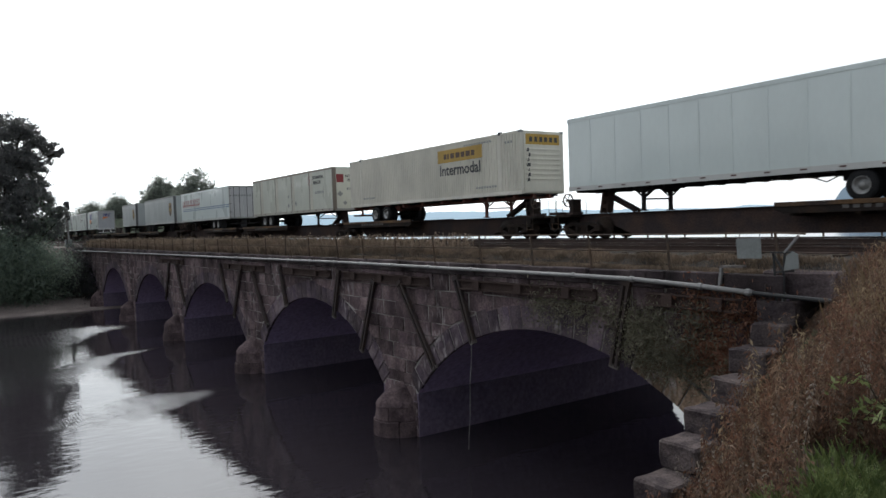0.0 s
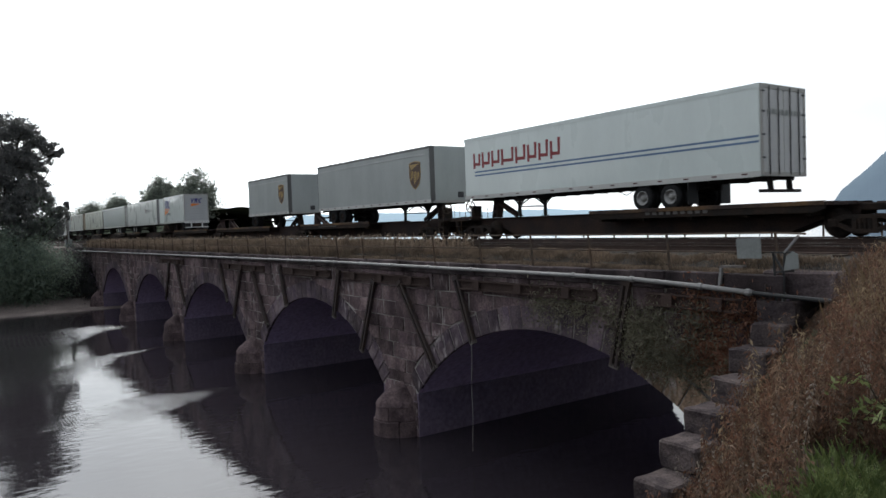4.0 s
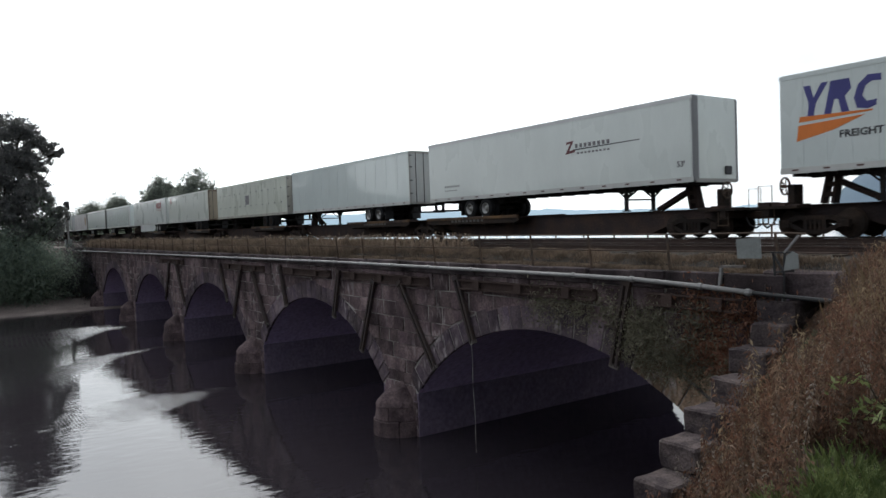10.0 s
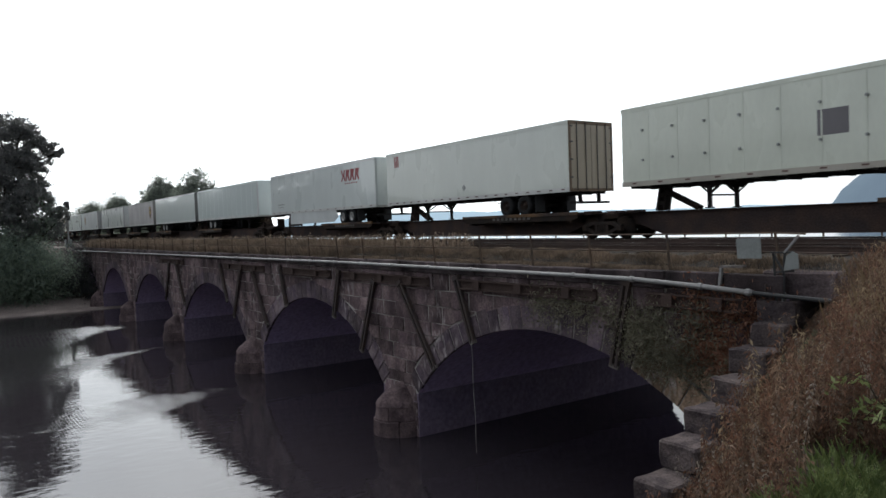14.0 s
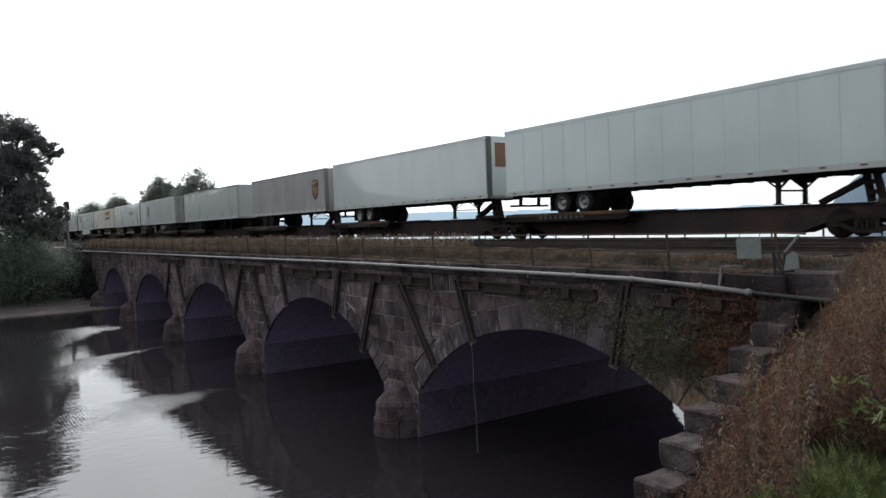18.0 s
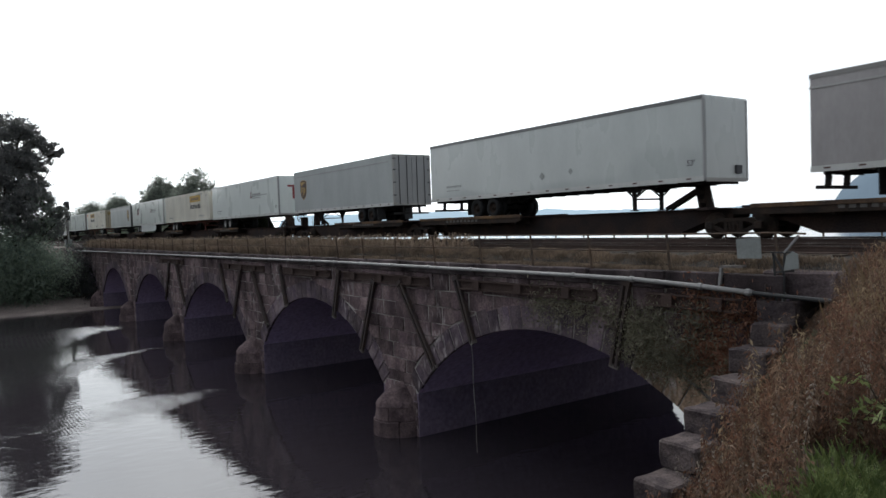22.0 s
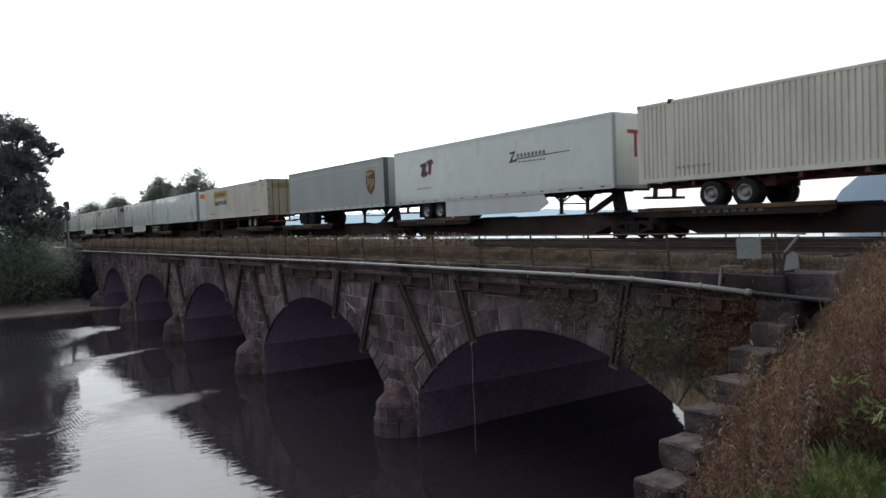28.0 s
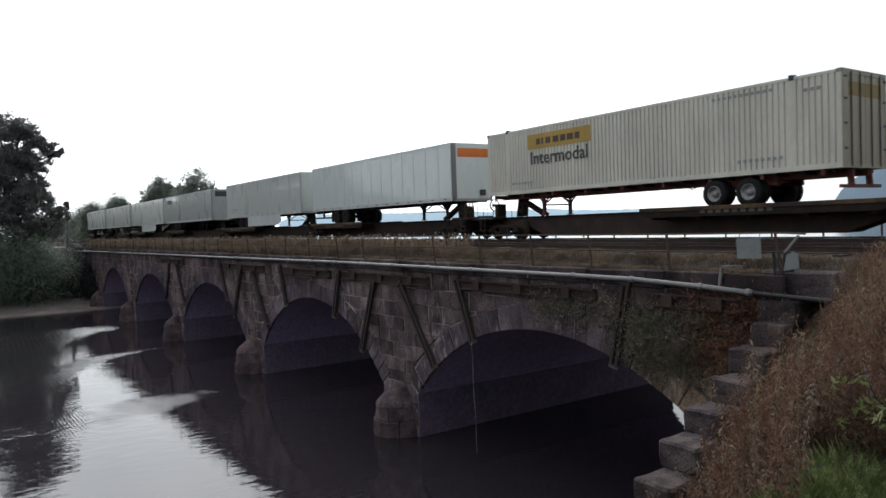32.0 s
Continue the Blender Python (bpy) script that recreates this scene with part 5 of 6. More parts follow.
trailer(-119.6, -105.75, "l", (0.34, 0.345, 0.35), "grey box trailer with a shield emblem and closed rear doors", top=3.82, end="doors", end_col=(0.3, 0.3, 0.3), band=(0.3, 0.3, 0.3), rough=.4, axle=3.3, decals=shield_at(1.6, .55, 1.05))
trailer(-138.85, -122.7, "r", (0.64, 0.65, 0.64), "white box trailer with dark red initial and red nose letters", top=3.86, toprail=(0.72, 0.72, 0.72), front_corner=(0.3, 0.3, 0.3), decals=both(slash_mark(10.1, .53), small, number53, end_letters_tl), alloy=True)
container(-156.1, -139.85, "r", "cream ribbed shipping container on a chassis with a yellow panel", 0.715, "ribs")
trailer(-173.45, -157.3, "r", (0.56, 0.57, 0.56), "off-white box trailer with dark red initial and side skirt", top=3.8, axle=3.7, skirt=True, alloy=True, front_corner=(0.4, 0.4, 0.4), decals=both(slash_mark(10.05, .53), marks([(2.3, .25, 1.4, .08, P_GREYMARK)]), crest_mark(2.7, 2.35), end_letters_tl))
trailer(-188.45, -174.65, "r", UGREY, UPSL, top=3.76, axle=2.95, band=(0.5, 0.5, 0.5), toprail=(0.3, 0.3, 0.3), front_corner=(0.09, 0.09, 0.09), rough=.4, decals=shield_at(12.2, .53, 1.15))
container(-209.03, -192.85, "l", "cream ribbed shipping container with closed rear doors on a chassis", 0.288, "doors")
trailer(-228.5, -212.0, "r", (0.6, 0.62, 0.62), "white box trailer with an orange panel on its nose", seams=13, front_corner=(0.2, 0.2, 0.2), decals=end_block(P_ORANGE, -.9, 1.05, 2.2, 2.65))
trailer(-246.7, -230.6, "r", (0.5, 0.5, 0.48), "off-white box trailer with side skirt", skirt=True, decals=small)
trailer(-267.6, -251.2, "r", (0.3, 0.3, 0.3), "dark grey box trailer with black name plates", decals=both(end_block(P_INK, -.9, 1.0, 2.2, 2.7), marks([(.4, .72, 1.8, .45, P_INK)])))
trailer(-285.5, -269.4, "r", (0.5, 0.5, 0.48), "off-white box trailer with side skirt", skirt=True)
trailer(-303.4, -287.3, "l", (0.45, 0.45, 0.43), "grey-white box trailer riding on a rail car", end="doors")
trailer(-321.5, -305.4, "r", (0.4, 0.4, 0.4), "grey box trailer riding on a rail car")

# -- articulated spine cars: one thing a unit --
def wheelset_mesh():
    bm = lathe([(0.0, -0.78), (0.08, -0.78), (0.08, -0.74), (0.40, -0.74), (0.42, -0.72), (0.42, -0.63), (0.45, -0.62), (0.45, -0.60), (0.36, -0.60), (0.34, -0.66), (0.1, -0.66), (0.08, -0.6), (0.08, 0.6), (0.1, 0.66), (0.34, 0.66), (0.36, 0.6), (0.45, 0.6), (0.45, 0.62), (0.42, 0.63), (0.42, 0.72), (0.40, 0.74), (0.08, 0.74), (0.08, 0.78), (0.0, 0.78)], 24)
    return bm


M_KERB = mat("faded_orange_steel", (0.17, 0.095, 0.04), 0.8, spec=0.2, var=0.4, scale=0.45, fine=14, second=(0.045, 0.033, 0.03), amount=0.62)
WHEELSET = part("wheelset", wheelset_mesh(), M_CARDARK, smooth=True)
frame_bm = bmesh.new()
for a, b, w, hh in (((-1.0, 0), (-0.55, 0.18), .13, .16), ((1.0, 0), (0.55, 0.18), .13, .16), ((-0.6, 0.18), (0.6, 0.18), .13, .12), ((-0.75, -0.03), (-0.3, -0.24), .13, .12), ((0.75, -0.03), (0.3, -0.24), .13, .12), ((-0.35, -0.24), (0.35, -0.24), .13, .12), ((-0.28, -0.2), (-0.28, 0.18), .12, .12), ((0.28, -0.2), (0.28, 0.18), .12, .12)):
    bar(frame_bm, (a[0], 0, a[1]), (b[0], 0, b[1]), w, hh)
SIDE_FRAME = part("side_frame", frame_bm, M_CARDARK)
SPRING_ME = part("spring", tube(bmesh.new(), [(0, 0, -0.2), (0, 0, 0.12)], 0.055, 6), M_CARDARK)
AXLE_BOX = part("axle_box", boxes((-.13, .13, -.1, .1, -.12, .12), bevel=.02), M_CARDARK)
BOLSTER = part("truck_bolster", boxes((-.25, .25, -1.0, 1.0, 0.0, 0.2)), M_CARDARK)
for _o in (WHEELSET, SIDE_FRAME, SPRING_ME, AXLE_BOX, BOLSTER):
    scene.collection.objects.unlink(_o)


rolling = []                                  # (wheelset, its place on the truck)


def truck(parent, x):
    f = shared("truck_bolster", BOLSTER.data, parent, Matrix.Translation((x, 0, 0.45 - DECK)))
    for xx in (-0.89, 0.89):
        rolling.append((shared("wheelset", WHEELSET.data, f, Matrix.Translation((xx, 0, 0))), xx))
    for y in (-0.98, 0.98):
        shared("side_frame", SIDE_FRAME.data, f, Matrix.Translation((0, y, 0)))
        for xx in (-0.14, 0.0, 0.14):
            shared("spring", SPRING_ME.data, f, Matrix.Translation((xx, y, 0)))
        for xx in (-0.89, 0.89):
            shared("axle_box", AXLE_BOX.data, f, Matrix.Translation((xx, y, 0)))


def hitch(parent, x, d, name="hitch_stand", up=0.91):
    """A trailer hitch: a raked box strut with a long brace towards the middle of the trailer."""
    bm = bmesh.new()
    for o in (-0.14, 0.14):
        bar(bm, (x + d * 0.14 + o * 1.15, 0, 0.0), (x - d * 0.03 + o, 0, up - .05), 0.34, 0.1)
    for f in (0.3, 0.64):
        xc = x + d * (0.14 - 0.17 * f)
        box(bm, xc - .16, xc + .16, -.16, .16, up * f - .07, up * f + .07)
    for yy in (-0.12, 0.12):
        bar(bm, (x - d * .12, yy, up - .22), (x - d * 1.5, yy, 0.03), 0.1, 0.14)
    box(bm, x - .42, x + .42, -.4, .4, up - .05, up, bevel=.015)
    part(name, bm, M_CAR if round(x * 7) % 3 else M_CARDARK, parent, "raked steel hitch stand")


def spine_unit(u0, u1, plat, hitches, left_end=False, right_end=False, seed=0):
    """A unit of a spine car between two joints; plat: the stretches with a wheel platform."""
    c = (u0 + u1) / 2
    h = (u1 - u0) / 2
    t = thing("spine_car", "rusty brown articulated spine car carrying a trailer on the train", "rail car", "articulated rail cars")
    r = random.Random(seed)
    lo, hi = -h + (1.0 if left_end else 0.35), h - (1.0 if right_end else 0.35)
    cl, cr = (2.35 if left_end else 1.15), (2.35 if right_end else 1.15)     # room for the trucks
    part("centre_sill", prism([(lo, -.05), (hi, -.05), (hi, -.34), (hi - cr, -.5), (hi - cr - 1.1, -.9), (lo + cl + 1.1, -.9), (lo + cl, -.5), (lo, -.34)], -0.5, 0.5), M_CAR, t)
    part("sill_flange", boxes((lo, hi, -.62, .62, -.05, -.02)), M_CAR, t)
    for a, b in plat:
        a, b = a - c, b - c
        part("wheel_platform", boxes((a, b, -1.4, 1.4, -.06, -.005)), M_CAR, t)
        part("side_sill", prism([(a, 0.045), (b, 0.045), (b, -.16), (b - .3, -.27), (a + .3, -.27), (a, -.16)], -1.44, -1.36), M_CARDARK, t)
        part("side_sill", prism([(a, 0.045), (b, 0.045), (b, -.16), (b - .3, -.27), (a + .3, -.27), (a, -.16)], 1.36, 1.44), M_CARDARK, t)
        part("kerb_angle", boxes((a, b, -1.47, -1.36, -.06, .075), bevel=.01), M_KERB, t)
        n = max(3, int((b - a) / 1.6))
        for k in range(n):
            xx = a + .5 + k * (b - a - 1) / (n - 1)
            part("cross_bearer", boxes((xx - .07, xx + .07, -1.36, 1.36, -.36, -.06)), M_CARDARK, t)
        x0 = a + (b - a) * .3
        for k in range(9 if seed not in (7, 8) else 0):
            part("lettering_bar", boxes((x0 + k * .3, x0 + k * .3 + .18, -1.446, -1.44, -.17, -.05)), P_STENCIL, t)
        if seed % 3 == 0:
            part("yellow_patch", boxes((a + .1, a + .7, -1.448, -1.44, -.06, .04)), paint((0.3, 0.16, 0.04), .7, .3), t)
    for x, d in hitches:
        hitch(t, x - c, d)
    for sg, on in ((-1, left_end), (1, right_end)):
        x = sg * h
        if on:
            truck(t, x - sg * 2.15)
            part("end_platform", boxes((x - sg * 1.05 - .75, x - sg * 1.05 + .75, -1.35, 1.35, -.12, -.04)), M_CARDARK, t)
            part("end_sill", boxes((x - sg * .75 - .12, x - sg * .75 + .12, -1.3, 1.3, -.36, -.1), bevel=.02), M_CARDARK, t)
            for yy in (-1.22, 1.1):
                bm = boxes((x - sg * .8 - .2, x - sg * .8 + .2, yy, yy + .04, -.62, -.59), (x - sg * .8 - .2, x - sg * .8 + .2, yy, yy + .04, -.4, -.37))
                for o in (-.2, .17):
                    box(bm, x - sg * .8 + o, x - sg * .8 + o + .03, yy, yy + .04, -.63, -.1)
                part("step_ladder", bm, M_RAILING, t)
            part("brake_hose", tube(bmesh.new(), [(x - sg * .55, -.3, -.35), (x - sg * .4, -.32, -.62), (x - sg * .2, -.3, -.72), (x - sg * .02, -.25, -.6)], .03, 6), M_BLACK, t)
            part("coupler", boxes((x - sg * .5 - .55, x - sg * .5 + .55, -.14, .14, -.42, -.16), bevel=.03), M_CARDARK, t)
            for yy in (-1.25, .5):
                bm = bmesh.new()
                tube(bm, [(x - sg * .95, yy, -.05), (x - sg * .95, yy, .6), (x - sg * .5, yy, .6), (x - sg * .5, yy, -.05)], .016, 6)
                part("grab_rail", bm, M_RAILING, t)
            part("brake_stand", boxes((x - sg * 1.25 - .12, x - sg * 1.25 + .12, -.7, -.2, -.05, .62), bevel=.02), M_CARDARK, t)
            bm = lathe([(0.25, -.025), (.29, -.025), (.29, .025), (.25, .025), (.25, -.025)], 18)
            for k in range(5):
                a = 2 * math.pi * k / 5
                bar(bm, (0, 0, 0), (.26 * math.cos(a), 0, .26 * math.sin(a)), .03)
            tube(bm, [(0, -.05, 0), (0, .12, 0)], .05, 8)
            bmesh.ops.transform(bm, matrix=Matrix.Translation((x - sg * 1.02, -.62, .58)) @ Matrix.Rotation(math.pi / 2, 4, "Z"), verts=bm.verts)
            part("brake_wheel", bm, M_RAILING, t)
        elif sg > 0:
            truck(t, x)
            part("joint_casting", boxes((x - .7, x + .7, -.5, .5, -.26, -.04), bevel=.03), M_CARDARK, t)
        for k in range(3):
            part("walkway_plate", boxes((x - sg * (.6 + k * .5) - .2, x - sg * (.6 + k * .5) + .2, -1.15, -.55, -.07 + r.uniform(0, .05), -.02 + r.uniform(0, .12))), M_CAR, t)
    moving.append((t, c))
    return t


CARS = [
    [(192.4, 210.5, "l", 194, 209), (174.0, 192.4, "l", 175.75, 191.9)],
    [(154.9, 174.0, "r", 156.62, 172.85), (136.4, 154.9, "r", 139.5, 154.1), (116.4, 136.4, "l", 117.94, 133.45)],
    [(97.5, 116.4, "r", 101.2, 114.87), (78.0, 97.5, "r", 87.7, 96.0), (58.45, 78.0, "l", 59.72, 68.16)],
    [(39.4, 58.45, "r", 40.4, 56.6), (21.9, 39.4, "l", 22.4, 38.4), (3.7, 21.9, "l", 5.05, 21.35), (-13.2, 3.7, "l", -12.4, 2.25), (-31.65, -13.2, "l", -30.16, -13.75)],
    [(-49.9, -31.65, "r", -49.25, -33.15), (-67.4, -49.9, "r", -66.76, -50.6), (-84.5, -67.4, "r", -81.75, -68.05), (-103.7, -84.5, "r", -101.85, -85.4), (-121.15, -103.7, "l", -119.6, -105.75)],
    [(-139.3, -121.15, "r", -138.85, -122.7), (-156.7, -139.3, "r", -156.1, -139.85), (-174.0, -156.7, "r", -173.45, -157.3), (-190.6, -174.0, "r", -188.45, -174.65), (-210.5, -190.6, "l", -209.03, -192.85)],
    [(-229.5, -210.5, "r", -228.5, -212.0), (-249.0, -229.5, "r", -246.7, -230.6), (-268.5, -249.0, "r", -267.6, -251.2), (-286.4, -268.5, "r", -285.5, -269.4), (-304.4, -286.4, "l", -303.4, -287.3)],
    [(-322.5, -304.4, "r", -321.5, -305.4)],
]
seed = 0
for car in CARS:
    for k, (a, b, nose, t0, t1) in enumerate(car):
        seed += 1
        short = (t1 - t0) < 10
        if nose == "r":
            plat = [(a + .9, min(t0 + (7.2 if not short else 4.5), b - 6))]
            hit = [(t1 - .95, 1)]
        else:
            plat = [(max(t1 - (7.2 if not short else 4.5), a + 6), b - .9)]
            hit = [(t0 + .95, -1)]
        if abs(a - 78.0) < .01:
            plat, hit = [(79.4, 92.5)], [(95.05, 1), (79.27, -1)]
        if abs(a - 58.45) < .01:
            plat, hit = [(64.6, 76.3)], [(60.67, -1), (76.7, 1)]
        if abs(a - 97.5) < .01:
            hit.append((98.2, -1))
        spine_unit(a, b, plat, hit, left_end=(k == len(car) - 1), right_end=(k == 0), seed=seed)


def motions():
    ts = [i * 2.0 for i in range(17)]
    for t, u in moving:
        walk(t, [(s, Matrix.Translation((u + train_x(s), TRACK_Y, DECK))) for s in ts])
    turns = [min(i * 0.052, 32.0) for i in range(617)]
    for w, x in rolling:                      # the wheels roll on the rails
        walk(w, [(s, Matrix.Translation((x, 0, 0)) @ Matrix.Rotation(train_x(s) / 0.45, 4, "Y")) for s in turns])
    for k, w in enumerate(wakes):             # the ripples drift a little down the stream
        walk(w, [(s, Matrix.Translation((0.012 * s + 0.05 * math.sin(s * .5 + k), -0.03 * s, WATER_Z))) for s in ts])
    walk(rope, [(s, Matrix.Translation(ROPE_TOP) @ pose(0, 0, 0, 0, a, 0)) for s, a in ROPE_SWING])

WAKES = [([(-37.2, 13.2), (-38.0, 11.5), (-37.6, 9.3), (-37.4, 7.4), (-35.8, 5.1), (-34.3, 3.8), (-32.4, 2.7)], 3.3),
         ([(-54.6, 14.4), (-55.4, 12.7), (-54.0, 9.4), (-51.5, 7.3), (-48.7, 5.6), (-44.9, 4.3)], 1.9),
         ([(-70.6, 14.6), (-71.0, 12.4), (-70.7, 10.1), (-69.6, 8.0), (-68.3, 5.9), (-65.4, 3.4), (-61.0, 0.2)], 6.2)]
# ---- rippled wakes below the piers ----
def wake(path, width, seed):
    r = random.Random(seed)
    n, m = 420, (90, 120, 220)[seed]
    pts = [Vector(p) for p in path]
    mid = pts[len(pts) // 2]
    lead = Vector((-mid.y, mid.x)).normalized()
    lead.rotate(Matrix.Rotation(radians((13, 18, 60)[seed]), 2))     # the way the small waves run
    vs, fs = [], []
    for i in range(n):
        u = i / (n - 1) * (len(pts) - 1)
        k = min(int(u), len(pts) - 2)
        c = pts[k].lerp(pts[k + 1], u - k)
        e0 = (pts[k + 1] - pts[max(k - 1, 0)]).normalized()
        e1 = (pts[min(k + 2, len(pts) - 1)] - pts[k]).normalized()
        d = e0.lerp(e1, u - k).normalized()
        s = Vector((-d.y, d.x))
        for j in range(m):
            v = j / (m - 1) * 2 - 1
            f = i / (n - 1)
            fade = min(1, 12 * f) * min(1, (3.5, 3.5, 7.0)[seed] * (1 - f)) * (1 - v * v)
            w = c + s * v * width * (0.35 + 0.8 * i / n)
            amp, k = (0.011, 0.014, 0.016)[seed], (44, 26, 30)[seed]
            warp = 2.6 * noise.noise(Vector((w.x * .7, w.y * .7, seed)))
            cross = Vector((-lead.y, lead.x))
            ripple = 0.65 * math.sin(w.dot(lead) * k + 3.0 * v * v + warp) + 0.4 * math.sin(w.dot(lead * 0.8 + cross * 0.6) * k * 0.83 + warp * 2) + 0.35 * math.sin(w.dot(lead * 0.7 - cross * 0.7) * k * 0.67 - warp)
            patch = 0.65 + 0.5 * noise.noise(Vector((w.x * .8, w.y * .8, seed + 7)))
            z = 0.014 * (fade - 0.1) + fade * patch * (amp * ripple + 0.012 * noise.noise(Vector((w.x * 2.6, w.y * 2.6, seed))))
            vs.append((w.x, w.y, z))
    for i in range(n - 1):
        for j in range(m - 1):
            fs.append((i * m + j, (i + 1) * m + j, (i + 1) * m + j + 1, i * m + j + 1))
    ob = part("river_wake", (vs, fs), M_WATER, smooth=True)
    ob.location = (0, 0, WATER_Z)
    return tagged(ob, "rippled wake trailing from a bridge pier on the river", "ripples", "river wakes")


wakes = [wake(p, w, k) for k, (p, w) in enumerate(WAKES)]

# ---- rope under the first arch ----
ROPE_TOP = (-19.95, FACE - 0.18, -3.3)
ROPE_SWING = [(0, 5.2), (1.5, 4.0), (3, 2.4), (4.5, 1.2), (6, 0.2), (7.5, -0.8), (9, -1.6), (11, -1.2), (13, -1.4), (16, -2.2), (19, -2.8), (21, -2.0), (23, -2.4), (25.5, -1.8), (28, -1.0), (30, -1.8), (32, -2.0)]
rope = thing("hanging_rope", "thin pale rope hanging from the bridge over the water", "rope")
part("rope_strand", tube(bmesh.new(), [(0.02 * math.sin(k * 1.3), 0, -k * 0.42) for k in range(10)], 0.013, 5), M_ROPE, rope)

# ---- signal mast, sign plate and post at the bridge end ----
mast = thing("signal_mast", "tall railway signal mast with dark round-topped heads", "signal", at=(-112.6, 14.6, -0.6))
part("pole", tube(bmesh.new(), [(0, 0, 0), (0, 0, 6.1)], 0.15, 8), M_PIPE, mast)
for z in (5.15, 3.75):
    head = part("signal_head", prism([(-.42, z), (.42, z), (.42, z + .85)] + [(.42 * math.cos(k * math.pi / 6), z + .85 + .4 * math.sin(k * math.pi / 6)) for k in range(1, 6)] + [(-.42, z + .85)], -.3, .3), M_BLACK, mast)
    for k in range(2):
        part("hood", tube(bmesh.new(), [(.0, -.45, z + .35 + k * .45), (.0, -.1, z + .35 + k * .45)], .15, 8), M_BLACK, head)
part("ladder", boxes((.25, .29, -.2, -.16, 0, 5.6), (.55, .59, -.2, -.16, 0, 5.6), *[(.25, .59, -.2, -.17, z * .35, z * .35 + .03) for z in range(1, 16)]), M_RAILING, mast)
part("base_box", boxes((-.5, .4, -.4, .4, 0, 1.1), bevel=.04), M_ENAMEL, mast)

plate = thing("sign_plate", "pale square metal sign plate wired to the railing", "sign", at=(-9.6, FACE - 0.05, 0))
part("plate", prism([(-.25, .24), (.34, .29), (.37, -.19), (-.22, -.2)], -.012, .012), M_ENAMEL, plate)
for dx, dz in ((-.2, .2), (.3, .24)):
    part("wire_tie", tube(bmesh.new(), [(dx, .0, dz), (dx + .01, .06, dz + .16)], .008, 5), M_BLACK, plate)
bracket = thing("bracket_stand", "bent black steel bracket with a pale tilted plate", "bracket", at=(-8.78, FACE - 0.08, -1.1))
bm = bmesh.new()
for a, b in (((-.1, 0, 0), (-.16, 0, 1.05)), ((.06, 0, 0), (.1, 0, 1.05)), ((-.22, 0, 1.05), (.3, 0, 1.06)), ((-.14, 0, .62), (.3, .02, .66)), ((-.16, .0, 1.02), (.08, .0, .62)), ((.26, 0, .66), (.3, 0, 1.05))):
    bar(bm, a, b, .035)
part("frame", bm, M_BLACK, bracket)
bm = bmesh.new()
bar(bm, (.1, 0, 1.05), (.42, 0, 1.42), .045)
part("arm", bm, M_PIPE, bracket, "pale raised steel arm")
bm = bmesh.new()
bar(bm, (.04, .02, -.02), (.06, .02, .2), .05)
part("foot_pin", bm, M_PIPE, bracket, "pale foot pin")
part("tilted_plate", prism([(.1, .66), (.44, .72), (.42, 1.02), (.3, 1.08), (.16, .98)], -.05, -.03), M_ENAMEL, bracket)
post = thing("steel_post", "short pale steel post with a cross bar on the bridge edge", "post", at=(-10.22, FACE - 0.15, -0.95))
part("upright", prism([(-.06, 0), (.0, 0), (.07, .53), (.01, .53)], -.035, .035), M_PIPE, post)
part("cross_bar", prism([(.0, .53), (.62, .56), (.62, .61), (.0, .585)], -.03, .1), M_FOOT, post, "rusty flat cross bar")

# ---- plants ----
def leaf_cloud(name, material, pts, size, parent=None, seed=1, ratio=0.6, droop=0.0):
    """Many small four-sided leaves round the given points (n x 3)."""
    r = np.random.RandomState(seed)
    n = len(pts)
    a = r.normal(size=(n, 3))
    a[:, 2] -= droop
    a /= np.linalg.norm(a, axis=1)[:, None]
    b = np.cross(a, r.normal(size=(n, 3)))
    b /= np.linalg.norm(b, axis=1)[:, None]
    s = size * r.uniform(0.6, 1.3, (n, 1))
    v = np.stack([pts - a * s, pts + b * s * ratio * 0.5, pts + a * s, pts - b * s * ratio * 0.5], 1).reshape(-1, 3)
    me = bpy.data.meshes.new(name)
    me.from_pydata(v.tolist(), [], np.arange(4 * n).reshape(-1, 4).tolist())
    me.materials.append(material)
    ob = new(name, me)
    if parent is not None:
        ob.parent = parent
    return ob


M_LEAF = leaf_mat("tree_leaves", (0.145, 0.15, 0.155), (0.225, 0.225, 0.21))
# paler than the near leaves: distance haze mixed into the colour
M_LEAF_FAR = leaf_mat("hazed_far_leaves", (0.18, 0.205, 0.18), (0.25, 0.275, 0.225))
M_BUSH = leaf_mat("bush_leaves", (0.14, 0.185, 0.155), (0.22, 0.27, 0.2))
M_SHADE = leaf_mat("shade_black_leaves", (0.035, 0.036, 0.04), (0.06, 0.06, 0.06))
M_DRY = leaf_mat("dry_weeds", (0.07, 0.044, 0.03), (0.21, 0.14, 0.095))
M_STRAW = leaf_mat("straw_grass", (0.15, 0.105, 0.064), (0.31, 0.235, 0.15))
M_GREEN = leaf_mat("green_grass", (0.085, 0.125, 0.045), (0.2, 0.235, 0.09))
M_VERGE = leaf_mat("verge_straw", (0.16, 0.122, 0.092), (0.31, 0.24, 0.18))
M_RUSSET = leaf_mat("russet_weeds", (0.075, 0.038, 0.026), (0.19, 0.1, 0.066))
M_GREYWEED = leaf_mat("grey_weeds", (0.13, 0.105, 0.085), (0.26, 0.22, 0.185))
M_DARKWEED = leaf_mat("dark_weeds", (0.05, 0.03, 0.022), (0.13, 0.075, 0.05))
